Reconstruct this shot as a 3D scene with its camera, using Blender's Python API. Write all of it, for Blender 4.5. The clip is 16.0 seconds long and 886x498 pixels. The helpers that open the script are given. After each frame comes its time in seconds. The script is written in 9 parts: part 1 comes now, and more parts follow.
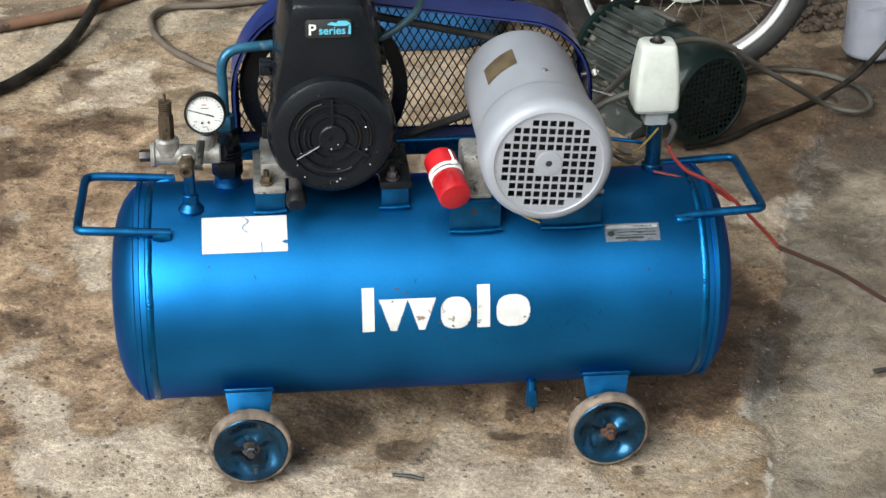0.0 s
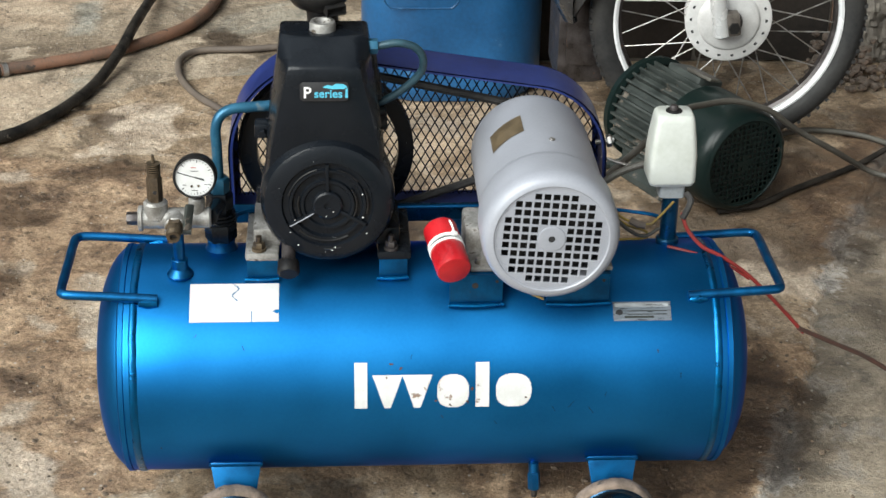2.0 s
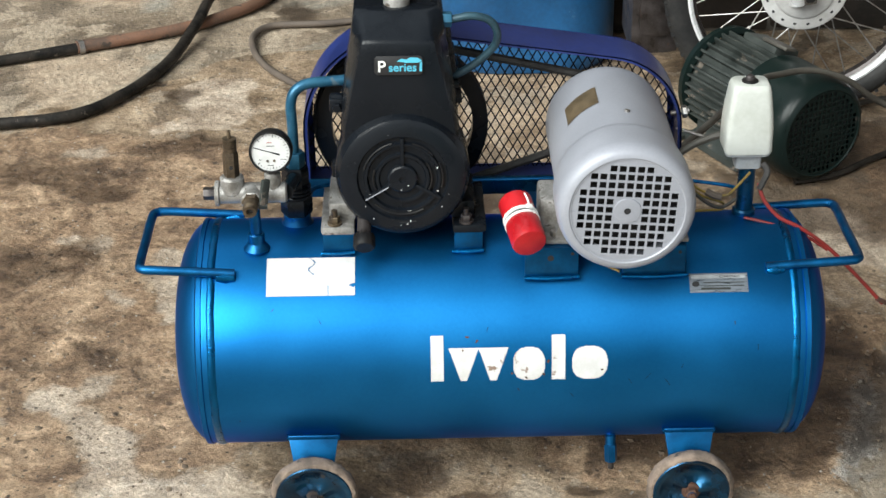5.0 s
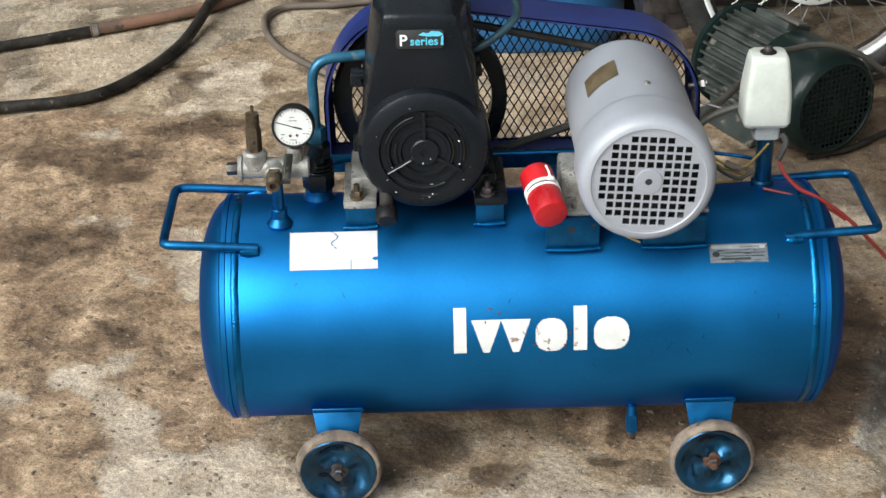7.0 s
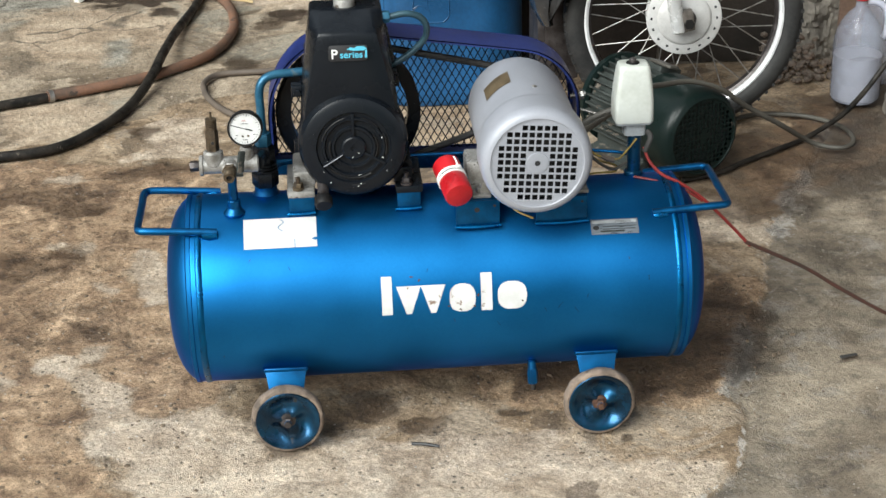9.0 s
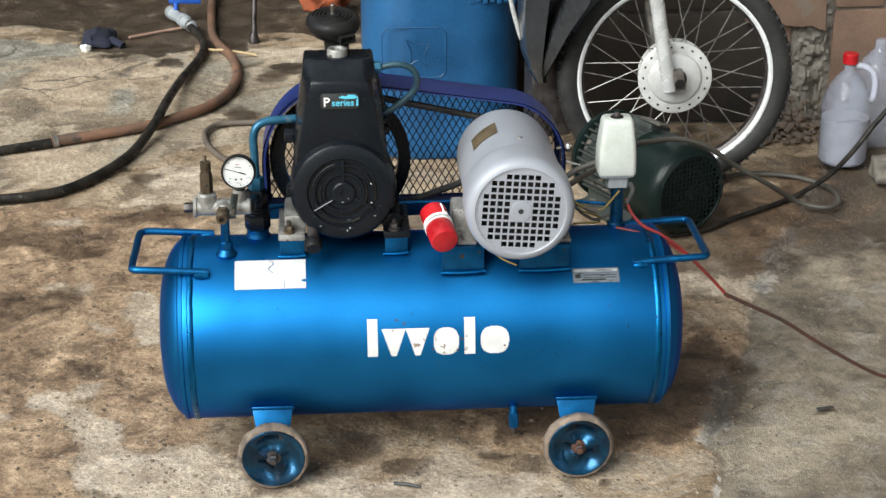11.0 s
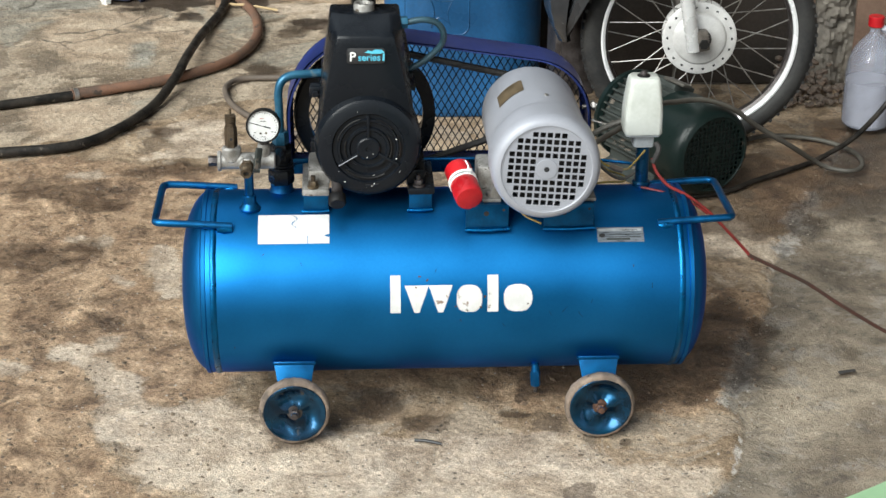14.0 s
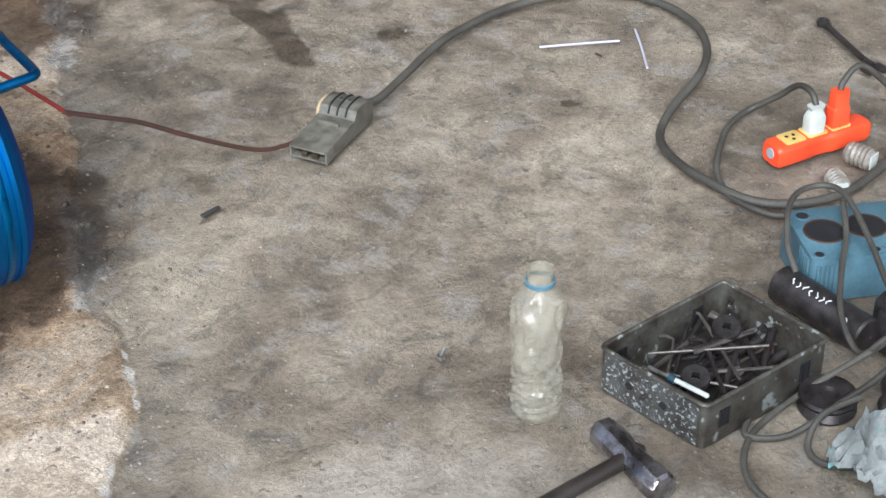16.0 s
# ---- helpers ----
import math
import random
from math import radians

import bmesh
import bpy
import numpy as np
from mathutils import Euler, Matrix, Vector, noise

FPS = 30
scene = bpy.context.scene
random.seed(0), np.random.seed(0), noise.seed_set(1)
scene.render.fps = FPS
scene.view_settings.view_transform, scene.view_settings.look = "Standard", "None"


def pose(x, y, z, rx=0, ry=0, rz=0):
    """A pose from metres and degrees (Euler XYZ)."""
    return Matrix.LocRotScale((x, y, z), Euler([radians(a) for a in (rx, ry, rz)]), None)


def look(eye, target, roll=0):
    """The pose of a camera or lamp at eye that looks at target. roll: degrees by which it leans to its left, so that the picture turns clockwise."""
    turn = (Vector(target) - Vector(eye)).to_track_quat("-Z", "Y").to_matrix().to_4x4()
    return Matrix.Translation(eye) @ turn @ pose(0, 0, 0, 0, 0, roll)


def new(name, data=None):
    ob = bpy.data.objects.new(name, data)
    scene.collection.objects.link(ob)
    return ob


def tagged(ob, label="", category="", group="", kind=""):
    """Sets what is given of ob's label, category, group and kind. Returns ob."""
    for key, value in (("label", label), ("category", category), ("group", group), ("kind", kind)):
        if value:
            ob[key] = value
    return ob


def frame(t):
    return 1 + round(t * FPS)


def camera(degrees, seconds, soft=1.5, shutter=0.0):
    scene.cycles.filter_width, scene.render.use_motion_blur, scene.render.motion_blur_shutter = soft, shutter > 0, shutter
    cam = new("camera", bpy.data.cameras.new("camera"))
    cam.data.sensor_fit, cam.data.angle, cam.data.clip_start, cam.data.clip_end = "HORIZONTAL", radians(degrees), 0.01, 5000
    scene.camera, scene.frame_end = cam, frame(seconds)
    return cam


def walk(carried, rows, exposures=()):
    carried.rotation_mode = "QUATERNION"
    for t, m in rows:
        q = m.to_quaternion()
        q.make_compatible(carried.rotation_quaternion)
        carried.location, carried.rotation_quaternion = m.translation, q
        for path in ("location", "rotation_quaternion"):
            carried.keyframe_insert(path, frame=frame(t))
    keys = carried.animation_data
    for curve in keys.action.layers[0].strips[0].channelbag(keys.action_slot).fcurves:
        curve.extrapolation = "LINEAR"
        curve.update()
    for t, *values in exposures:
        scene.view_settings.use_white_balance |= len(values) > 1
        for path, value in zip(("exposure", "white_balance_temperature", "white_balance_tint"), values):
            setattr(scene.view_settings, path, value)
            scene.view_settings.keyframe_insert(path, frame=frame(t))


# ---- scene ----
cam = camera(28.4, 16.0)
PATH = [
    (0, (-0.213, -2.187, 1.453), (-0.017, -0.44, 0.5), 0.8),
    (0.5, (-0.197, -2.113, 1.441), (-0.029, -0.375, 0.466), 2.3),
    (1, (-0.129, -2.069, 1.446), (-0.027, -0.322, 0.477), 1.1),
    (1.5, (-0.108, -2.069, 1.448), (-0.001, -0.307, 0.506), 1.0),
    (2, (-0.113, -2.07, 1.452), (0.007, -0.3, 0.528), 1.2),
    (2.5, (-0.114, -2.081, 1.451), (0.021, -0.314, 0.525), 1.2),
    (3, (-0.113, -2.092, 1.443), (0.011, -0.334, 0.497), 1.1),
    (3.5, (-0.11, -2.092, 1.434), (-0.014, -0.341, 0.472), 1.2),
    (4, (-0.109, -2.087, 1.435), (-0.032, -0.333, 0.478), 1.0),
    (4.5, (-0.114, -2.073, 1.451), (-0.064, -0.314, 0.5), 0.0),
    (4.7, (-0.115, -2.071, 1.453), (-0.075, -0.312, 0.502), -0.3),
    (6.8, (-0.13, -2.075, 1.446), (-0.093, -0.324, 0.482), -1.0),
    (7, (-0.143, -2.094, 1.444), (-0.109, -0.342, 0.48), -1.0),
    (7.5, (-0.19, -2.212, 1.453), (-0.15, -0.431, 0.545), -3.1),
    (8, (-0.264, -2.365, 1.46), (-0.192, -0.589, 0.542), -4.7),
    (8.5, (-0.233, -2.49, 1.471), (-0.155, -0.678, 0.628), -3.1),
    (9, (-0.176, -2.612, 1.466), (-0.043, -0.8, 0.629), -1.2),
    (9.5, (-0.155, -2.666, 1.466), (-0.027, -0.845, 0.648), -1.6),
    (10, (-0.149, -2.682, 1.469), (-0.038, -0.85, 0.674), -1.3),
    (10.2, (-0.143, -2.687, 1.475), (-0.029, -0.851, 0.689), -1.0),
    (12.5, (-0.165, -2.698, 1.465), (-0.043, -0.855, 0.698), 0.7),
    (13, (-0.165, -2.695, 1.464), (-0.057, -0.851, 0.696), 0.6),
    (13.5, (-0.165, -2.693, 1.465), (-0.054, -0.851, 0.693), 0.6),
    (14, (-0.168, -2.687, 1.464), (-0.054, -0.864, 0.65), 0.6),
    (14.5, (-0.205, -2.56, 1.395), (0.005, -0.824, 0.423), 1.7),
    (14.8, (-0.254, -2.379, 1.349), (0.063, -0.677, 0.347), -0.4),
    (14.9, (-0.257, -2.33, 1.359), (0.088, -0.65, 0.331), -0.8),
    (15, (-0.255, -2.258, 1.368), (0.163, -0.611, 0.309), -1.4),
    (15.1, (-0.259, -2.196, 1.374), (0.237, -0.592, 0.293), -1.4),
    (15.2, (-0.275, -2.119, 1.392), (0.346, -0.578, 0.278), -0.7),
    (15.3, (-0.258, -2.079, 1.396), (0.424, -0.58, 0.261), -0.7),
    (15.5, (-0.248, -2.011, 1.375), (0.541, -0.568, 0.238), 0.0),
    (15.6, (-0.236, -2.002, 1.381), (0.566, -0.564, 0.246), -0.1),
    (15.7, (-0.215, -1.97, 1.375), (0.609, -0.539, 0.247), -0.3),
    (15.8, (-0.189, -1.923, 1.364), (0.678, -0.522, 0.231), -0.9),
    (16, (-0.15, -1.857, 1.344), (0.769, -0.489, 0.212), -0.6),
]
walk(cam, [(t, look(eye, target, roll)) for t, eye, target, roll in PATH], [(0.0, 0.55, 6000, 3), (14.1, 0.55, 6000, 3), (14.6, 0.60, 5750, 4), (15.0, 0.36, 5640, 7), (15.5, 0.37, 5580, 8), (16.0, 0.88, 5460, 7)])

# ---- world and light ----
world = bpy.data.worlds.new("world")
scene.world = world
world.use_nodes = True
wn = world.node_tree
sky = wn.nodes.new("ShaderNodeTexSky")
sky.sky_type = "NISHITA"
sky.sun_disc = False
sky.sun_elevation = radians(35)
sky.sun_rotation = radians(223)
sky.dust_density = 4.0
sky.ozone_density = 0.6
soft = wn.nodes.new("ShaderNodeMixRGB")
soft.inputs[0].default_value = 0.75
soft.inputs[2].default_value = (9.3, 9.2, 9.1, 1)
wn.links.new(sky.outputs[0], soft.inputs[1])
wn.links.new(soft.outputs[0], wn.nodes["Background"].inputs[0])
wn.nodes["Background"].inputs[1].default_value = 0.078

sun = new("sun", bpy.data.lights.new("sun", "SUN"))
sun.data.energy = 4.4
sun.data.angle = radians(46)
sun.data.color = (1.0, 0.95, 0.88)
sun.matrix_world = look((-2.35, -2.55, 2.55), (0, 0, 0))

# ---- materials ----


def mat(name, col, col2=None, rough=0.5, metal=0.0, scale=30.0, mix=0.5, bump=0.05, bscale=None,
        rvar=0.12, coat=0.0, spots=None, spot_scale=14.0, spot_at=0.62, spot_rough=0.8, trans=0.0, ior=1.45, stretch=None):
    """Principled paint, metal, rubber or plastic: colour varied at two scales, wear spots, fine relief."""
    m = bpy.data.materials.new(name)
    m.use_nodes = True
    nt = m.node_tree
    n, ln = nt.nodes, nt.links
    b = n["Principled BSDF"]
    tc = n.new("ShaderNodeTexCoord")
    src = tc.outputs["Object"]
    if stretch:
        mp = n.new("ShaderNodeMapping")
        mp.inputs["Scale"].default_value = stretch
        ln.new(src, mp.inputs["Vector"])
        src = mp.outputs["Vector"]
    big = n.new("ShaderNodeTexNoise")
    big.inputs["Scale"].default_value = scale
    big.inputs["Detail"].default_value = 6
    fine = n.new("ShaderNodeTexNoise")
    fine.inputs["Scale"].default_value = bscale or scale * 9
    fine.inputs["Detail"].default_value = 4
    for t in (big, fine):
        ln.new(src, t.inputs["Vector"])
    c2 = col2 or tuple(v * 0.7 for v in col)
    both = n.new("ShaderNodeMath")
    both.operation = "MULTIPLY_ADD"
    both.inputs[1].default_value = 0.35
    ln.new(fine.outputs[0], both.inputs[0])
    ln.new(big.outputs[0], both.inputs[2])
    ramp = n.new("ShaderNodeValToRGB")
    ramp.color_ramp.elements[0].position = 0.67 - 0.22 * mix - 0.05
    ramp.color_ramp.elements[1].position = 0.67 + 0.22 * (1 - mix) + 0.05
    ramp.color_ramp.elements[0].color = (*c2, 1)
    ramp.color_ramp.elements[1].color = (*col, 1)
    ln.new(both.outputs[0], ramp.inputs[0])
    out = ramp.outputs[0]
    rr = n.new("ShaderNodeMapRange")
    rr.inputs["From Min"].default_value, rr.inputs["From Max"].default_value = 0.3, 0.7
    rr.inputs["To Min"].default_value = max(0.03, rough - rvar)
    rr.inputs["To Max"].default_value = min(1.0, rough + rvar)
    ln.new(big.outputs[0], rr.inputs["Value"])
    rout = rr.outputs[0]
    b.inputs["Metallic"].default_value = metal
    if spots:
        sp = n.new("ShaderNodeTexNoise")
        sp.inputs["Scale"].default_value = spot_scale
        sp.inputs["Detail"].default_value = 8
        sp.inputs["Roughness"].default_value = 0.65
        ln.new(src, sp.inputs["Vector"])
        sr = n.new("ShaderNodeValToRGB")
        sr.color_ramp.elements[0].position = spot_at
        sr.color_ramp.elements[1].position = spot_at + 0.035
        ln.new(sp.outputs[0], sr.inputs[0])
        mx = n.new("ShaderNodeMixRGB")
        mx.inputs[2].default_value = (*spots, 1)
        ln.new(sr.outputs[0], mx.inputs[0])
        ln.new(out, mx.inputs[1])
        out = mx.outputs[0]
        rm = n.new("ShaderNodeMixRGB")
        rm.inputs[2].default_value = (spot_rough,) * 3 + (1,)
        ln.new(sr.outputs[0], rm.inputs[0])
        ln.new(rout, rm.inputs[1])
        rout = rm.outputs[0]
        if metal > 0:
            mm = n.new("ShaderNodeMapRange")
            mm.inputs["To Min"].default_value, mm.inputs["To Max"].default_value = metal, 0.0
            ln.new(sr.outputs[0], mm.inputs["Value"])
            ln.new(mm.outputs[0], b.inputs["Metallic"])
    ln.new(out, b.inputs["Base Color"])
    ln.new(rout, b.inputs["Roughness"])
    b.inputs["Coat Weight"].default_value = coat
    b.inputs["Coat Roughness"].default_value = 0.15
    b.inputs["Transmission Weight"].default_value = trans
    b.inputs["IOR"].default_value = ior
    if bump:
        bp = n.new("ShaderNodeBump")
        bp.inputs["Strength"].default_value = bump
        bp.inputs["Distance"].default_value = 0.002
        ln.new(fine.outputs[0], bp.inputs["Height"])
        ln.new(bp.outputs[0], b.inputs["Normal"])
    return m


M = {}
M["blue"] = mat("blue_metallic_paint", (0.013, 0.156, 0.418), (0.008, 0.128, 0.360), 0.41, 0.95, 7, 0.5, 0.03, 260, 0.05, 0.18,
                spots=(0.03, 0.06, 0.10), spot_scale=45, spot_at=0.76, spot_rough=0.5)
M["blue"].node_tree.nodes["Principled BSDF"].inputs["Specular Tint"].default_value = (0.34, 0.24, 0.75, 1)
M["blue"].node_tree.nodes["Principled BSDF"].inputs["Coat Roughness"].default_value = 0.40
M["blue"].node_tree.nodes["Principled BSDF"].inputs["Coat IOR"].default_value = 1.5
M["blue_trim"] = mat("blue_metallic_trim", (0.007, 0.095, 0.250), (0.005, 0.062, 0.175), 0.38, 0.85, 40, 0.5, 0.06, 300, 0.08, 0.1,
                     spots=(0.03, 0.03, 0.03), spot_scale=90, spot_at=0.69)
M["guard_blue"] = mat("guard_blue_paint", (0.022, 0.038, 0.175), (0.014, 0.024, 0.115), 0.40, 0.25, 14, 0.5, 0.05, None, 0.1, 0.15,
                       spots=(0.10, 0.13, 0.26), spot_scale=30, spot_at=0.68)
M["pipe_blue"] = mat("dusty_blue_pipe_paint", (0.035, 0.130, 0.215), (0.018, 0.085, 0.155), 0.40, 0.5, 40, 0.5, 0.06, 300, 0.08, 0.1,
                     spots=(0.06, 0.10, 0.13), spot_scale=60, spot_at=0.62)
M["guard_mesh"] = mat("guard_mesh_paint", (0.005, 0.008, 0.020), (0.004, 0.005, 0.010), 0.5, 0.3)
M["weld"] = mat("weld_bead_blue", (0.005, 0.105, 0.270), (0.004, 0.080, 0.220), 0.34, 0.9, 60, 0.5, 0.4, 220, 0.1, 0.1)
M["black_cast"] = mat("black_satin_casting", (0.0046, 0.0060, 0.0085), (0.0075, 0.0092, 0.0122), 0.25, 0.0, 25, 0.5, 0.16, 420, 0.10, 0.05,
                      spots=(0.30, 0.30, 0.31), spot_scale=150, spot_at=0.725, spot_rough=0.6)
M["black_plastic"] = mat("black_worn_plastic", (0.007, 0.007, 0.008), (0.016, 0.015, 0.014), 0.42, 0.0, 30, 0.4, 0.1)
M["rubber"] = mat("black_rubber", (0.016, 0.015, 0.015), (0.045, 0.042, 0.04), 0.72, 0.0, 20, 0.4, 0.25)
M["tyre"] = mat("dusty_tyre_rubber", (0.0085, 0.0085, 0.009), (0.026, 0.025, 0.024), 0.66, 0.0, 14, 0.5, 0.4)
M["silver"] = mat("silver_motor_paint", (0.300, 0.308, 0.346), (0.262, 0.270, 0.303), 0.46, 0.15, 12, 0.5, 0.03, 300, 0.08, 0.05,
                  spots=(0.2, 0.195, 0.195), spot_scale=40, spot_at=0.76)
M["alu"] = mat("cast_aluminium", (0.36, 0.35, 0.335), (0.18, 0.17, 0.155), 0.5, 0.55, 60, 0.5, 0.3, 400,
               spots=(0.07, 0.055, 0.042), spot_scale=60, spot_at=0.60)
M["steel"] = mat("worn_steel", (0.40, 0.39, 0.38), (0.2, 0.18, 0.16), 0.4, 0.85, 50, 0.5, 0.1)
M["chrome"] = mat("polished_rim", (0.74, 0.74, 0.75), (0.64, 0.64, 0.65), 0.28, 0.2, 30, 0.5, 0.02)
M["brass"] = mat("dirty_brass", (0.15, 0.115, 0.075), (0.065, 0.05, 0.038), 0.4, 0.7, 80, 0.5, 0.15)
M["dark_steel"] = mat("oily_dark_steel", (0.075, 0.066, 0.066), (0.035, 0.03, 0.028), 0.38, 0.6, 40, 0.5, 0.25, 300,
                      spots=(0.12, 0.06, 0.035), spot_scale=50, spot_at=0.64)
M["rust"] = mat("rusty_bolt", (0.10, 0.048, 0.028), (0.05, 0.03, 0.024), 0.6, 0.3, 120, 0.5, 0.4)
M["red"] = mat("red_plastic", (0.42, 0.009, 0.014), (0.27, 0.006, 0.010), 0.35, 0.0, 25, 0.5, 0.03)
M["white_plastic"] = mat("aged_white_plastic", (0.49, 0.505, 0.475), (0.40, 0.41, 0.375), 0.42, 0.0, 18, 0.5, 0.08,
                         spots=(0.25, 0.205, 0.13), spot_scale=40, spot_at=0.69)
M["white"] = mat("white_vinyl", (0.80, 0.80, 0.78), (0.74, 0.73, 0.70), 0.45, 0.0, 30, 0.5, 0.02)
M["sticker"] = mat("torn_white_sticker", (0.52, 0.52, 0.525), (0.45, 0.445, 0.44), 0.5, 0.0, 20, 0.5, 0.05,
                   spots=(0.33, 0.25, 0.22), spot_scale=70, spot_at=0.68)
M["logo"] = mat("chipped_white_vinyl", (0.56, 0.56, 0.56), (0.48, 0.475, 0.465), 0.45, 0.0, 40, 0.5, 0.04,
                spots=(0.20, 0.14, 0.11), spot_scale=34, spot_at=0.61)
M["plate"] = mat("scratched_aluminium_plate", (0.30, 0.33, 0.37), (0.19, 0.22, 0.26), 0.35, 0.8, 60, 0.5, 0.1, stretch=(1, 12, 12))
M["foil"] = mat("brown_foil_plate", (0.20, 0.15, 0.09), (0.13, 0.10, 0.06), 0.38, 0.5, 60, 0.5, 0.1)
M["dial"] = mat("gauge_dial", (0.52, 0.52, 0.515), (0.46, 0.455, 0.445), 0.4, 0.0, 80, 0.5, 0.0)
# print black; flat pieces of it also stand for shade inside holes
M["ink"] = mat("black_print_and_hollow", (0.02, 0.02, 0.022), None, 0.5)
M["red_ink"] = mat("red_print", (0.5, 0.06, 0.05), None, 0.5)
M["cyan"] = mat("light_blue_print", (0.12, 0.50, 0.66), (0.1, 0.4, 0.55), 0.3)
M["green_dark"] = mat("dark_green_motor_paint", (0.004, 0.0095, 0.009), (0.007, 0.013, 0.0115), 0.38, 0.0, 14, 0.5, 0.12, 250, 0.12, 0.1,
                      spots=(0.05, 0.044, 0.038), spot_scale=24, spot_at=0.67)
M["fin_grey"] = mat("dusty_green_fins", (0.038, 0.044, 0.040), (0.018, 0.022, 0.020), 0.6, 0.0, 25, 0.5, 0.3,
                    spots=(0.13, 0.11, 0.09), spot_scale=35, spot_at=0.6)
M["drum"] = mat("blue_drum_plastic", (0.015, 0.082, 0.205), (0.010, 0.048, 0.120), 0.36, 0.0, 5, 0.5, 0.08, 120, 0.1, 0.0,
                spots=(0.04, 0.11, 0.22), spot_scale=16, spot_at=0.66)
M["grip"] = mat("milky_jug_plastic", (0.60, 0.61, 0.71), (0.52, 0.53, 0.63), 0.35, 0.0, 10, 0.5, 0.04, trans=0.45)
M["liquid"] = mat("cloudy_liquid", (0.36, 0.36, 0.42), (0.31, 0.31, 0.37), 0.3, 0.0, 8, 0.5, 0.0)
M["bike_grey"] = mat("dark_grey_fairing", (0.044, 0.046, 0.050), (0.030, 0.031, 0.034), 0.26, 0.1, 8, 0.5, 0.04, None, 0.08, 0.4)
M["block"] = mat("tan_wall_block", (0.175, 0.112, 0.080), (0.115, 0.072, 0.051), 0.85, 0.0, 9, 0.5, 0.5, 120,
                 spots=(0.15, 0.115, 0.09), spot_scale=6, spot_at=0.58)
M["mortar"] = mat("grey_rough_mortar", (0.20, 0.178, 0.15), (0.085, 0.075, 0.065), 0.95, 0.0, 26, 0.5, 0.9, 60)
M["crumb"] = mat("concrete_crumbs", (0.34, 0.31, 0.27), (0.16, 0.14, 0.12), 0.95, 0.0, 40, 0.5, 0.4)
M["rubble"] = mat("brick_rubble", (0.13, 0.085, 0.06), (0.085, 0.075, 0.065), 0.95, 0.0, 16, 0.5, 0.7, 90)
M["hose_black"] = mat("dusty_black_hose", (0.0055, 0.0055, 0.0055), (0.030, 0.026, 0.022), 0.45, 0.0, 30, 0.36, 0.6, 150,
                      spots=(0.10, 0.085, 0.07), spot_scale=38, spot_at=0.63)
M["hose_brown"] = mat("mud_brown_hose", (0.19, 0.098, 0.060), (0.09, 0.06, 0.045), 0.6, 0.0, 16, 0.5, 0.4, 200,
                      spots=(0.055, 0.042, 0.034), spot_scale=26, spot_at=0.60)
M["hose_grey"] = mat("grey_brown_hose", (0.12, 0.095, 0.075), (0.075, 0.06, 0.05), 0.65, 0.0, 18, 0.5, 0.3, 200)
M["cable"] = mat("dusty_grey_cable", (0.082, 0.076, 0.064), (0.036, 0.032, 0.027), 0.6, 0.0, 12, 0.5, 0.25, 250)
M["wire_red"] = mat("red_wire", (0.22, 0.020, 0.017), (0.14, 0.020, 0.017), 0.5, 0.0, 25)
M["wire_brown"] = mat("dirty_dark_red_wire", (0.085, 0.035, 0.026), (0.05, 0.03, 0.024), 0.6, 0.0, 25)
M["wire_yellow"] = mat("yellow_wire", (0.30, 0.21, 0.04), (0.14, 0.10, 0.035), 0.5)
M["grey_pvc"] = mat("grey_pvc", (0.30, 0.32, 0.34), (0.22, 0.23, 0.24), 0.5, 0.0, 30)
M["valve_blue"] = mat("blue_valve_plastic", (0.02, 0.09, 0.42), (0.015, 0.06, 0.3), 0.4)
M["cloth_dark"] = mat("dark_blue_rag", (0.016, 0.018, 0.035), (0.01, 0.011, 0.02), 0.95, 0.0, 30, 0.5, 0.6)
M["cloth_white"] = mat("dirty_white_rag", (0.66, 0.68, 0.66), (0.34, 0.36, 0.35), 0.9, 0.0, 20, 0.5, 0.4,
                       spots=(0.34, 0.60, 0.60), spot_scale=12, spot_at=0.55)
M["orange"] = mat("orange_plastic", (0.78, 0.075, 0.02), (0.66, 0.06, 0.018), 0.4, 0.0, 20, 0.5, 0.03)
M["orange_cloth"] = mat("orange_cloth", (0.30, 0.078, 0.030), (0.17, 0.045, 0.018), 0.9, 0.0, 20, 0.5, 0.5)
M["yellow_tag"] = mat("yellow_socket_plate", (0.66, 0.45, 0.13), (0.5, 0.34, 0.10), 0.5, 0.0, 40)
M["switch"] = mat("grey_bakelite", (0.135, 0.127, 0.103), (0.062, 0.056, 0.045), 0.5, 0.0, 60, 0.5, 0.3)
M["tray"] = mat("grimy_green_tray", (0.112, 0.108, 0.092), (0.046, 0.037, 0.029), 0.42, 0.35, 26, 0.5, 0.3, 160,
                spots=(0.22, 0.235, 0.22), spot_scale=34, spot_at=0.60)
M["engine_blue"] = mat("faded_blue_engine_paint", (0.090, 0.172, 0.215), (0.058, 0.112, 0.145), 0.6, 0.0, 18, 0.5, 0.3, 200,
                       spots=(0.07, 0.075, 0.075), spot_scale=22, spot_at=0.63)
M["chalk"] = mat("chalk_marks", (0.7, 0.7, 0.7), (0.5, 0.5, 0.5), 0.9)
M["green"] = mat("light_green_paint", (0.30, 0.465, 0.27), (0.255, 0.41, 0.235), 0.45, 0.0, 8, 0.5, 0.05, 150, 0.1, 0.05,
                 spots=(0.42, 0.16, 0.05), spot_scale=30, spot_at=0.735)
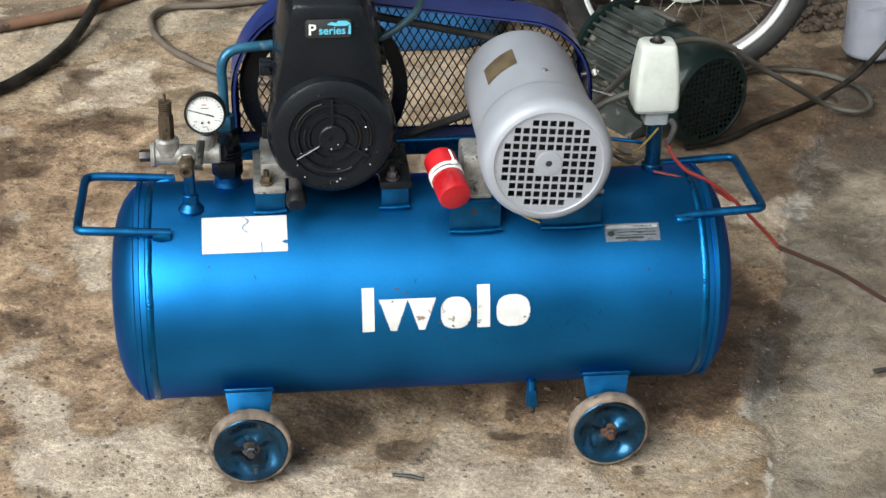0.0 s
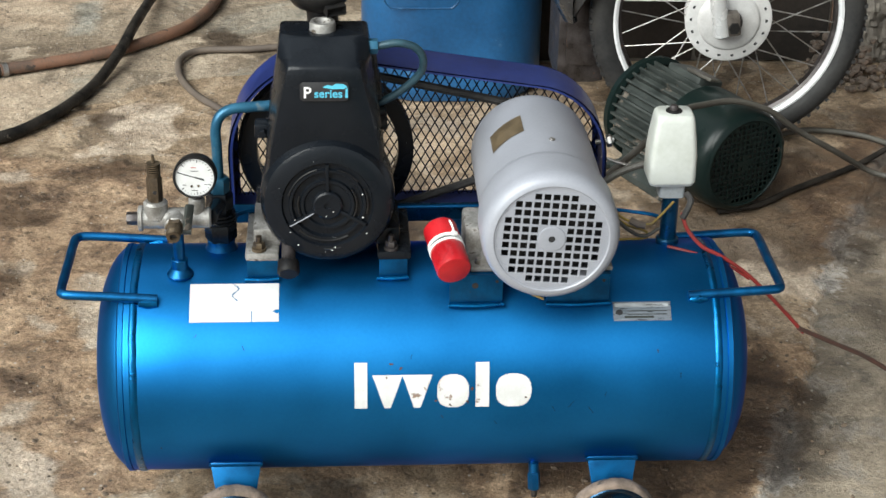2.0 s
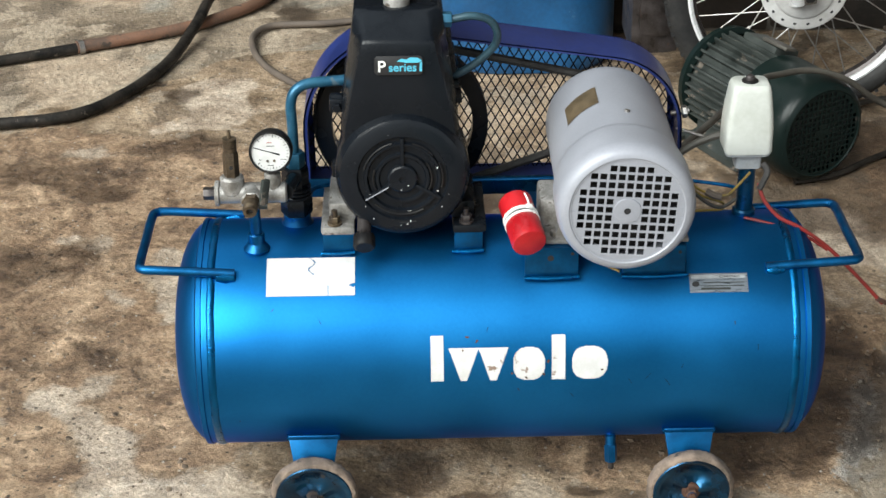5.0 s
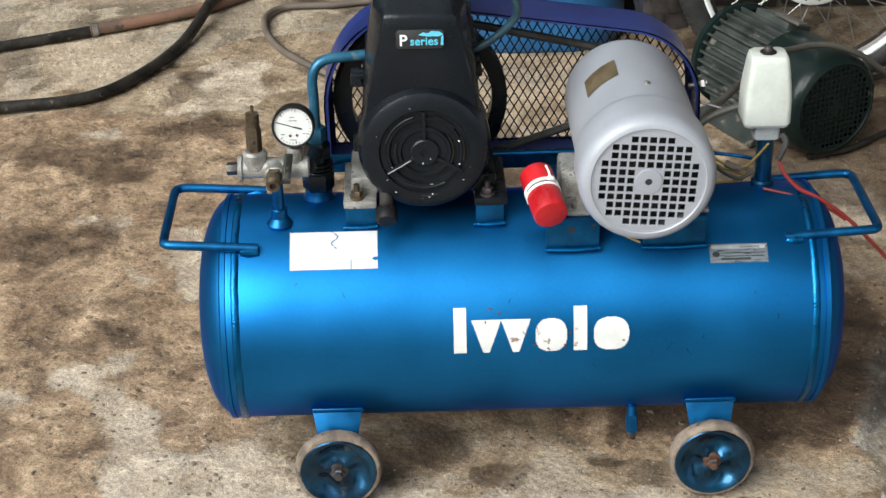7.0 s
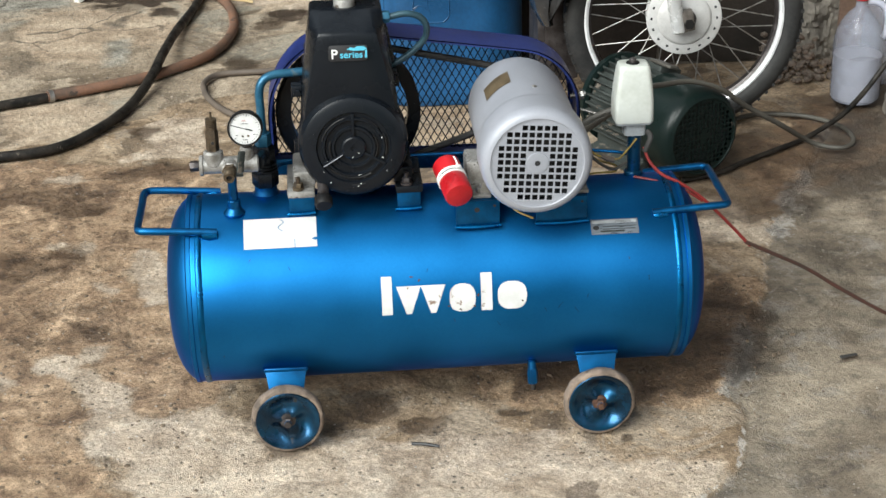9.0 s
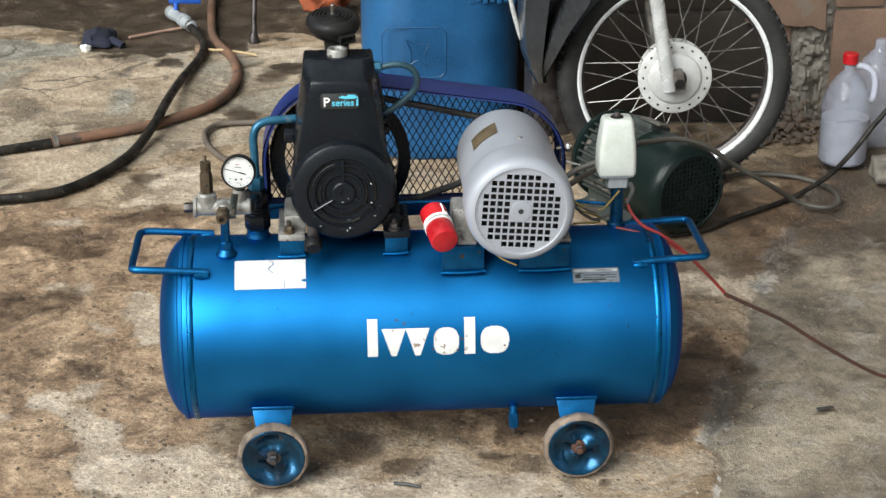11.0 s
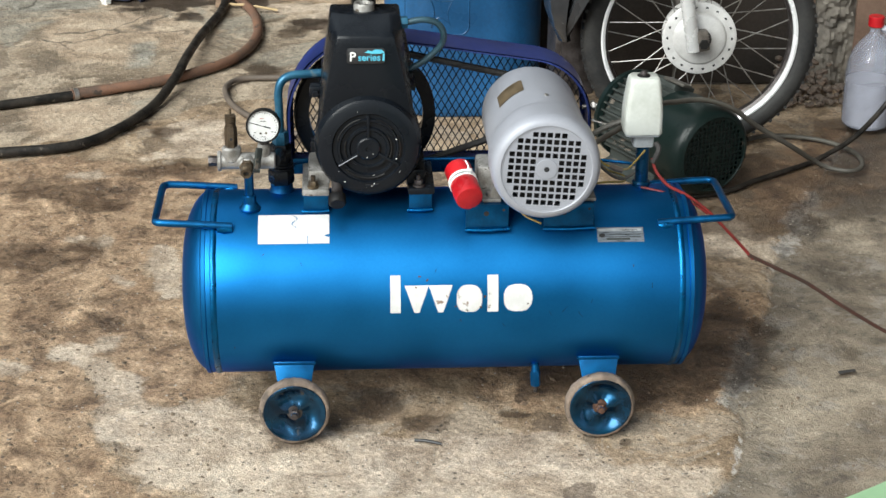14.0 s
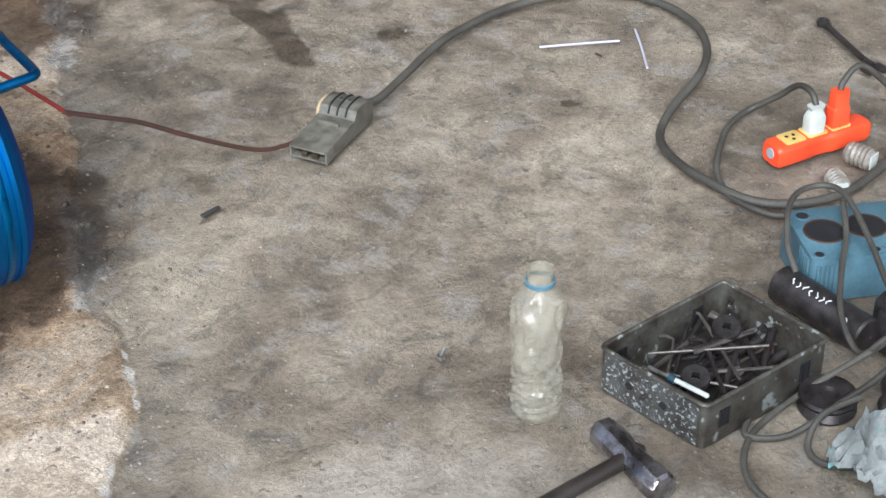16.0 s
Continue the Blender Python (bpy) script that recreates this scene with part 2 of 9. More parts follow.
M["grey_paint"] = mat("grey_blue_casting_paint", (0.20, 0.235, 0.235), (0.145, 0.175, 0.18), 0.42, 0.1, 16, 0.5, 0.2, 200,
                      spots=(0.36, 0.13, 0.05), spot_scale=28, spot_at=0.70)
M["wood"] = mat("weathered_stick", (0.26, 0.17, 0.11), (0.17, 0.12, 0.08), 0.8, 0.0, 30)
M["lilac"] = mat("pale_lilac_straw", (0.46, 0.44, 0.54), (0.40, 0.385, 0.47), 0.5)
M["hammer"] = mat("worn_hammer_steel", (0.36, 0.34, 0.35), (0.10, 0.085, 0.085), 0.26, 0.9, 35, 0.5, 0.3, 300)
M["handle_dark"] = mat("oily_wood_handle", (0.034, 0.027, 0.023), (0.018, 0.014, 0.012), 0.4, 0.0, 30, 0.5, 0.2)
M["plaster"] = mat("plain_plaster", (0.22, 0.20, 0.18), (0.16, 0.145, 0.13), 0.9, 0.0, 2, 0.5, 0.2)
M["tin"] = mat("roof_sheet", (0.20, 0.19, 0.18), (0.13, 0.12, 0.11), 0.6, 0.3, 3, 0.5, 0.2)
M["wheel_blue"] = mat("dented_blue_wheel", (0.009, 0.066, 0.145), (0.005, 0.018, 0.040), 0.27, 0.88, 22, 0.5, 0.15, 60, 0.06, 0.3,
                      spots=(0.02, 0.019, 0.018), spot_scale=35, spot_at=0.63)
# dark copy of the tan block, shade behind the motorbike put into colour
M["shaded_block"] = mat("block_with_painted_shade", (0.036, 0.027, 0.021), (0.014, 0.011, 0.009), 0.9, 0.0, 5, 0.5, 0.5, 120)
M["wheel_tyre"] = mat("worn_grey_brown_tyre", (0.23, 0.175, 0.135), (0.085, 0.066, 0.052), 0.9, 0.0, 45, 0.5, 0.7,
                      spots=(0.03, 0.028, 0.026), spot_scale=55, spot_at=0.62)

M["dark_teal"] = mat("dark_teal_metallic", (0.006, 0.055, 0.12), (0.005, 0.03, 0.07), 0.3, 0.6, 30, 0.5, 0.08)
M["pink_wood"] = mat("bare_reddish_wood", (0.40, 0.265, 0.205), (0.29, 0.18, 0.135), 0.8, 0.0, 30)
M["pale_wood"] = mat("pale_dry_wood", (0.48, 0.36, 0.20), (0.36, 0.26, 0.14), 0.8, 0.0, 30)
M["clear_socket"] = mat("grimy_clear_plastic", (0.34, 0.31, 0.265), (0.17, 0.15, 0.125), 0.3, 0.0, 45, 0.5, 0.4)
M["rust_orange"] = mat("orange_rust", (0.46, 0.15, 0.04), (0.27, 0.09, 0.035), 0.9, 0.0, 60, 0.5, 0.4)
M["rust_halo"] = mat("rust_stain", (0.52, 0.30, 0.08), (0.44, 0.30, 0.12), 0.7, 0.0, 60, 0.5, 0.1)

M["peeled"] = mat("peeling_tray_paint", (0.085, 0.085, 0.08), (0.04, 0.036, 0.033), 0.55, 0.2, 30, 0.5, 0.3, 160,
                  spots=(0.29, 0.31, 0.305), spot_scale=190, spot_at=0.555)
M["gravel"] = mat("brown_gravel", (0.20, 0.15, 0.105), (0.07, 0.05, 0.035), 0.95, 0.0, 60, 0.5, 0.4)
M["rod"] = mat("dull_steel_rod", (0.19, 0.17, 0.15), (0.10, 0.085, 0.075), 0.4, 0.6, 40, 0.5, 0.2)
M["fork"] = mat("brushed_fork_metal", (0.62, 0.62, 0.62), (0.50, 0.50, 0.50), 0.28, 0.35, 30, 0.5, 0.05)
for k in ("black_cast", "black_plastic", "hose_black", "green_dark"):
    M[k].node_tree.nodes["Principled BSDF"].inputs["Specular IOR Level"].default_value = 0.22 if k == "black_cast" else 0.18


def hazy_film(name, tint, share):
    """Thin crumpled clear plastic: part clear, part milky gloss."""
    m = mat(name, tint, tuple(v * 0.7 for v in tint), 0.08, 0.0, 60, 0.5, 0.35, 40)
    nt = m.node_tree
    mix, clear = nt.nodes.new("ShaderNodeMixShader"), nt.nodes.new("ShaderNodeBsdfTransparent")
    clear.inputs[0].default_value = (0.95, 0.94, 0.91, 1)
    mix.inputs[0].default_value = share
    nt.links.new(clear.outputs[0], mix.inputs[1])
    nt.links.new(nt.nodes["Principled BSDF"].outputs[0], mix.inputs[2])
    nt.links.new(mix.outputs[0], nt.nodes["Material Output"].inputs[0])
    return m


M["bottle"] = hazy_film("hazy_pet", (0.54, 0.505, 0.42), 0.28)
M["jug"] = hazy_film("milky_film_plastic", (0.43, 0.465, 0.58), 0.34)
bb = M["bottle"].node_tree.nodes["Bump"]
bb.inputs["Strength"].default_value, bb.inputs["Distance"].default_value = 0.9, 0.006
pb = M["bottle"].node_tree.nodes["Principled BSDF"]
pb.inputs["Specular IOR Level"].default_value, pb.inputs["Coat Weight"].default_value, pb.inputs["Coat Roughness"].default_value = 1.0, 1.0, 0.04

# ---- mesh helpers ----
BASE = {}


def thing(name, x, y, z, label, category, group="", kind=""):
    ob = new(name)
    ob.empty_display_size = 0.05
    ob.location = (x, y, z)
    BASE[ob] = Vector((x, y, z))
    return tagged(ob, label, category, group, kind)


def part(name, bm, material, parent, label="", angle=38):
    """One mesh under a thing or a part, built in world places."""
    root = parent
    while root.parent:
        root = root.parent
    bmesh.ops.translate(bm, verts=bm.verts[:], vec=-BASE[root])
    return finish(name, bm, material, parent, label, angle)


def finish(name, bm, material, parent=None, label="", angle=38):
    me = bpy.data.meshes.new(name)
    for f in bm.faces:
        f.smooth = True
    bm.to_mesh(me)
    bm.free()
    me.set_sharp_from_angle(angle=radians(angle))
    me.materials.append(M[material] if isinstance(material, str) else material)
    ob = new(name, me)
    ob.parent = parent
    if label:
        tagged(ob, label)
    return ob


def single(name, bm, material, label, category, group="", kind="", angle=38):
    """A thing that is one mesh: its origin goes to the middle of its foot."""
    lo = [min(v.co[k] for v in bm.verts) for k in range(3)]
    hi = [max(v.co[k] for v in bm.verts) for k in range(3)]
    base = Vector(((lo[0] + hi[0]) / 2, (lo[1] + hi[1]) / 2, lo[2]))
    bmesh.ops.translate(bm, verts=bm.verts[:], vec=-base)
    ob = finish(name, bm, material, None, "", angle)
    ob.location = base
    BASE[ob] = base
    return tagged(ob, label, category, group, kind)


def BM():
    return bmesh.new()


def frame_to(a, b):
    """A pose at a whose z axis points to b."""
    d = Vector(b) - Vector(a)
    return Matrix.Translation(a) @ d.to_track_quat("Z", "Y").to_matrix().to_4x4()


def lathe(bm, prof, m=None, n=32, arc=None):
    """Rings of (radius, height) round the local z axis."""
    m = m or Matrix()
    rings = []
    for r, h in prof:
        if r < 1e-6:
            rings.append([bm.verts.new(m @ Vector((0, 0, h)))])
        else:
            rings.append([bm.verts.new(m @ Vector((r * math.cos(2 * math.pi * k / n), r * math.sin(2 * math.pi * k / n), h))) for k in range(n)])
    for a, b in zip(rings, rings[1:]):
        for k in range(n):
            q = [a[k % len(a)], a[(k + 1) % len(a)], b[(k + 1) % len(b)], b[k % len(b)]]
            u = []
            for v in q:
                if v not in u:
                    u.append(v)
            if len(u) > 2:
                bm.faces.new(u)
    return bm


def rod(bm, a, b, r, n=14, r2=None, bev=0.0):
    """A capped round bar from a to b."""
    L = (Vector(b) - Vector(a)).length
    r2 = r if r2 is None else r2
    e = min(bev, r * 0.6, L * 0.3)
    prof = [(0, 0), (r - e, 0), (r, e), (r2, L - e), (r2 - e, L), (0, L)] if e else [(0, 0), (r, 0), (r2, L), (0, L)]
    return lathe(bm, prof, frame_to(a, b), n)


def hexnut(bm, a, b, r, hole=0.0):
    L = (Vector(b) - Vector(a)).length
    prof = [(0, 0), (r * 0.93, 0), (r, L * 0.12), (r, L * 0.88), (r * 0.9, L)] + ([(hole, L), (hole, L * 0.3), (0, L * 0.3)] if hole else [(0, L)])
    return lathe(bm, prof, frame_to(a, b), 6)


def curve(pts, sub=6, closed=False):
    """Catmull-Rom through the points."""
    P = [Vector(p) for p in pts]
    if len(P) < 3:
        return P
    out, n = [], len(P)
    for i in range(n if closed else n - 1):
        if closed:
            p0, p1, p2, p3 = P[i - 1], P[i], P[(i + 1) % n], P[(i + 2) % n]
        else:
            p0, p1, p2, p3 = P[max(i - 1, 0)], P[i], P[i + 1], P[min(i + 2, n - 1)]
        for k in range(sub):
            t = k / sub
            out.append(0.5 * (2 * p1 + (p2 - p0) * t + (2 * p0 - 5 * p1 + 4 * p2 - p3) * t * t + (3 * p1 - p0 - 3 * p2 + p3) * t**3))
    if not closed:
        out.append(P[-1])
    return out


def tube(bm, pts, r, n=10, sub=6, closed=False, wob=0.0):
    """A round tube along a smooth line, capped."""
    P = curve(pts, sub, closed)
    up = Vector((0, 0, 1))
    rings, last = [], None
    for i, p in enumerate(P):
        a, b = (P[i - 1], P[(i + 1) % len(P)]) if closed else (P[max(i - 1, 0)], P[min(i + 1, len(P) - 1)])
        d = (b - a).normalized()
        s = d.cross(up) if last is None else last - d * last.dot(d)
        if s.length < 1e-4:
            s = d.cross(Vector((1, 0, 0)))
        s.normalize()
        last = s
        u = d.cross(s)
        rr = r * (1 + wob * noise.noise(p * 40))
        rings.append([bm.verts.new(p + rr * (math.cos(2 * math.pi * k / n) * s + math.sin(2 * math.pi * k / n) * u)) for k in range(n)])
    pairs = list(zip(rings, rings[1:])) + ([(rings[-1], rings[0])] if closed else [])
    for a, b in pairs:
        for k in range(n):
            bm.faces.new((a[k], a[(k + 1) % n], b[(k + 1) % n], b[k]))
    if not closed:
        bm.faces.new(rings[0])
        bm.faces.new(rings[-1][::-1])
    return bm


def box(bm, lo, hi, bev=0.0, m=None, seg=2):
    """A box between two corners, its edges rounded, set at the pose m."""
    ret = bmesh.ops.create_cube(bm, size=1)
    vs = ret["verts"]
    for v in vs:
        v.co = Vector([(lo[k] + hi[k]) / 2 + v.co[k] * (hi[k] - lo[k]) for k in range(3)])
    if bev:
        es = list({e for v in vs for e in v.link_edges})
        r = bmesh.ops.bevel(bm, geom=es, offset=bev, segments=seg, affect="EDGES", profile=0.6)
        vs = list(set(r["verts"]) | {v for v in vs if v.is_valid})
        vs = list({w for v in vs for f in v.link_faces for w in f.verts})
    if m is not None:
        for v in vs:
            v.co = m @ v.co
    return bm


def prism(bm, poly, d, m=None, bev=0.0):
    """A flat outline (x, y) drawn out from z = 0 to d, set at the pose m."""
    m = m or Matrix()
    a = [bm.verts.new(m @ Vector((x, y, 0))) for x, y in poly]
    b = [bm.verts.new(m @ Vector((x, y, d))) for x, y in poly]
    f0, f1 = bm.faces.new(a[::-1]), bm.faces.new(b)
    n = len(poly)
    for k in range(n):
        bm.faces.new((a[k], a[(k + 1) % n], b[(k + 1) % n], b[k]))
    if bev:
        bmesh.ops.bevel(bm, geom=list(f0.edges) + list(f1.edges), offset=bev, segments=2, affect="EDGES", profile=0.6)
    return bm


def loft(bm, rings, cap=True):
    """Closed rings of equally many points, joined one to the next."""
    R = [[bm.verts.new(p) for p in ring] for ring in rings]
    n = len(R[0])
    for a, b in zip(R, R[1:]):
        for k in range(n):
            bm.faces.new((a[k], a[(k + 1) % n], b[(k + 1) % n], b[k]))
    if cap:
        bm.faces.new(R[0][::-1])
        bm.faces.new(R[-1])
    return bm


def rounded(w, h, r, n=5, cx=0.0, cy=0.0):
    """A rounded rectangle's outline."""
    out = []
    for sx, sy, a0 in ((1, 1, 0), (-1, 1, 90), (-1, -1, 180), (1, -1, 270)):
        for k in range(n + 1):
            a = radians(a0 + 90 * k / n)
            out.append((cx + sx * (w / 2 - r) + r * math.cos(a), cy + sy * (h / 2 - r) + r * math.sin(a)))
    return out


def rough_up(bm, amount, scale, seed=0.0):
    for v in bm.verts:
        q = v.co * scale + Vector((seed, seed * 1.7, -seed))
        v.co += Vector((noise.noise(q), noise.noise(q + Vector((9, 0, 0))), noise.noise(q + Vector((0, 9, 0))))) * amount
    return bm


def lattice(bm, m, R, pitch, bar, depth, solid, skip=0.0):
    """A round plate of square holes: bars across and up, and whole cells where solid(i, j) says so."""
    K = int(R / pitch) + 1
    for k in range(-K, K + 2):
        c = (k - 0.5) * pitch
        if abs(c) < R:
            h = math.sqrt(R * R - c * c)
            box(bm, (c - bar / 2, -h, -depth), (c + bar / 2, h, -0.0002), 0, m)
            box(bm, (-h, c - bar / 2, -depth + 0.0002), (h, c + bar / 2, 0), 0, m)
    e = pitch / 2 - 0.0001
    for i in range(-K, K + 1):
        for j in range(-K, K + 1):
            x, y = i * pitch, j * pitch
            if math.hypot(x, y) < R + pitch * 0.3 and solid(i, j):
                box(bm, (x - e, y - e, -depth + 0.0004), (x + e, y + e, -0.0004), 0, m)
    return bm

# ---- ground ----
TABLE = np.random.RandomState(3).rand(256, 256)


def vnoise(x, y):
    """Smooth value noise on a lattice, for whole arrays."""
    xi, yi = np.floor(x).astype(int), np.floor(y).astype(int)
    fx, fy = x - xi, y - yi
    fx, fy = fx * fx * (3 - 2 * fx), fy * fy * (3 - 2 * fy)
    g = lambda a, b: TABLE[a % 256, b % 256]
    return (g(xi, yi) * (1 - fx) + g(xi + 1, yi) * fx) * (1 - fy) + (g(xi, yi + 1) * (1 - fx) + g(xi + 1, yi + 1) * fx) * fy


def fbm(x, y, s, octaves=5):
    out, a, tot = 0.0, 1.0, 0.0
    for k in range(octaves):
        out = out + a * vnoise(x * s + 17.3 * k, y * s - 9.1 * k)
        tot += a
        a *= 0.5
        s *= 2.03
    return out / tot


def inside(px, py, poly):
    res = np.zeros(px.shape, bool)
    for (x0, y0), (x1, y1) in zip(poly, poly[1:] + poly[:1]):
        cross = (y0 > py) != (y1 > py)
        res ^= cross & (px < (x1 - x0) * (py - y0) / (y1 - y0 + 1e-12) + x0)
    return res


def far_from(px, py, line):
    d = np.full(px.shape, 1e9)
    for (x0, y0), (x1, y1) in zip(line, line[1:]):
        dx, dy = x1 - x0, y1 - y0
        t = np.clip(((px - x0) * dx + (py - y0) * dy) / (dx * dx + dy * dy), 0, 1)
        d = np.minimum(d, np.hypot(px - x0 - t * dx, py - y0 - t * dy))
    return d


# the joint where the old rough patch meets the newer grey slab
JOINT = [(1.30, 1.75), (0.99, 1.10), (0.89, 0.884), (0.763, 0.64), (0.672, 0.41), (0.60, 0.21), (0.52, 0.015), (0.487, -0.07), (0.505, -0.14), (0.486, -0.19),
         (0.468, -0.27), (0.39, -0.385), (0.351, -0.426), (0.278, -0.452), (0.17, -0.56), (0.12, -0.72), (0.02, -1.2), (-0.1, -3.0)]
# light worn patches of the old floor, dark dirt and damp stains, some with shade painted in: x, y, half-widths,
# strength
LIGHT = [(-0.50, 1.24, 0.16, 0.06, 0.5), (-0.33, 2.38, 0.14, 0.05, 0.8), (-0.17, 2.30, 0.12, 0.08, 0.6), (0.62, 0.62, 0.10, 0.12, 0.7), (0.57, 0.40, 0.06, 0.10, 0.45), (-0.92, 0.62, 0.10, 0.03, 0.4), (-0.45, 0.80, 0.07, 0.04, 0.5)]
FRONT = [(-0.71, 0.149), (-0.698, 0.197), (-0.669, 0.207), (-0.63, 0.179), (-0.604, 0.223), (-0.575, 0.238), (-0.575, 0.177), (-0.62, 0.156), (-0.566, 0.11), (-0.525, 0.055), (-0.503, -0.027), (-0.425, -0.041),
         (-0.364, -0.003), (-0.337, -0.064), (-0.24, -0.11), (-0.12, -0.16), (0.02, -0.16), (0.12, -0.14), (0.22, -0.12), (0.34, -0.13), (0.46, -0.12), (0.55, -0.18), (0.47, -0.30), (0.30, -0.46), (0.19, -0.58), (0.13, -0.75), (-0.05, -0.85),
         (-0.13, -0.72), (-0.16, -0.65), (-0.21, -0.58), (-0.29, -0.545), (-0.35, -0.59), (-0.375, -0.55), (-0.355, -0.44), (-0.35, -0.385), (-0.42, -0.32), (-0.465, -0.305), (-0.525, -0.24), (-0.485, -0.211), (-0.53, -0.18),
         (-0.584, -0.139), (-0.595, -0.053), (-0.587, 0.0), (-0.626, 0.07), (-0.646, 0.113)]
# pale flakes left in the trodden dirt
FLAKES = [[(-0.799, 1.015), (-0.774, 1.063), (-0.723, 1.065), (-0.687, 1.028), (-0.729, 1.009)],
          [(-0.592, 1.368), (-0.531, 1.411), (-0.446, 1.388), (-0.435, 1.307), (-0.448, 1.172), (-0.512, 1.148), (-0.627, 1.13), (-0.57, 1.214), (-0.588, 1.272)],
          [(-0.684, 0.653), (-0.663, 0.685), (-0.635, 0.643), (-0.67, 0.62)], [(-0.63, 0.490), (-0.602, 0.490), (-0.565, 0.442), (-0.588, 0.418), (-0.605, 0.45)],
          [(-0.571, 0.62), (-0.544, 0.639), (-0.502, 0.618), (-0.48, 0.492), (-0.478, 0.388), (-0.52, 0.377), (-0.536, 0.454), (-0.568, 0.536)],
          [(-0.75, 0.67), (-0.735, 0.69), (-0.702, 0.704), (-0.687, 0.677)], [(-0.86, 0.131), (-0.747, 0.128), (-0.725, 0.108), (-0.741, 0.082), (-0.85, 0.07)]]
DIRT = [(-1.6, 1.13), (-0.938, 1.133), (-0.813, 1.158), (-0.678, 1.117), (-0.573, 1.10), (-0.414, 1.044), (-0.38, 0.7), (-0.40, 0.2), (-0.33, -0.08), (-0.45, -0.06), (-0.54, -0.12), (-0.53, -0.24), (-0.46, -0.31), (-0.355, -0.379), (-0.364, -0.438),
        (-0.375, -0.60), (-0.40, -0.75), (-0.55, -1.3), (-1.2, -2.1), (-2.3, -2.4), (-3.6, -1.7), (-4.2, -0.6), (-3.0, 0.6)]
# wet mud at the back of the yard, paler dry patches and grey patches with floor sheen put into their colour
MUD = [[(-3.0, 2.66), (-1.273, 2.694), (-1.104, 2.731), (-0.982, 2.675), (-0.905, 2.614), (-0.879, 2.443), (-0.813, 2.405), (-0.71, 2.378), (-0.649, 2.347), (-0.57, 2.399), (-0.513, 2.435), (-0.451, 2.373), (-0.37, 2.371), (-0.352, 2.557), (-0.243, 2.594), (-0.147, 2.502), (-0.079, 2.45), (0.3, 2.5), (0.5, 6.9), (-3.5, 6.9)],
       [(-0.65, 2.312), (-0.598, 2.328), (-0.562, 2.292), (-0.576, 2.246), (-0.625, 2.253)], [(-0.317, 2.252), (-0.248, 2.273), (-0.19, 2.226), (-0.214, 2.147), (-0.287, 2.16)],
       [(-0.823, 2.387), (-0.716, 2.385), (-0.723, 2.337), (-0.806, 2.345)], [(-0.32, 2.518), (-0.294, 2.543), (-0.242, 2.529), (-0.237, 2.479), (-0.293, 2.467)]]
TAN = [[(-0.985, 2.325), (-0.815, 2.345), (-0.59, 2.224), (-0.507, 2.182), (-0.535, 1.89), (-0.735, 2.051), (-0.736, 1.846), (-0.895, 1.85), (-1.002, 2.057)],
       [(-0.603, 1.36), (-0.531, 1.411), (-0.403, 1.346), (-0.393, 1.144), (-0.483, 1.118), (-0.553, 1.175), (-0.589, 1.253)],
       [(-0.967, 1.551), (-0.666, 1.512), (-0.704, 1.355), (-0.864, 1.242), (-0.923, 1.361)],
       [(-0.37, 2.475), (-0.321, 2.557), (-0.243, 2.555), (-0.165, 2.452), (-0.149, 2.318), (-0.248, 2.285), (-0.314, 2.252), (-0.366, 2.353)]]
GREY = [[(-1.225, 2.621), (-0.968, 2.635), (-0.893, 2.518), (-0.885, 2.382), (-1.046, 2.35), (-1.182, 2.377)], [(-0.745, 2.025), (-0.684, 2.039), (-0.663, 1.819), (-0.723, 1.821)],
        [(-0.72, 1.375), (-0.609, 1.352), (-0.561, 1.195), (-0.612, 1.104), (-0.683, 1.161)]]
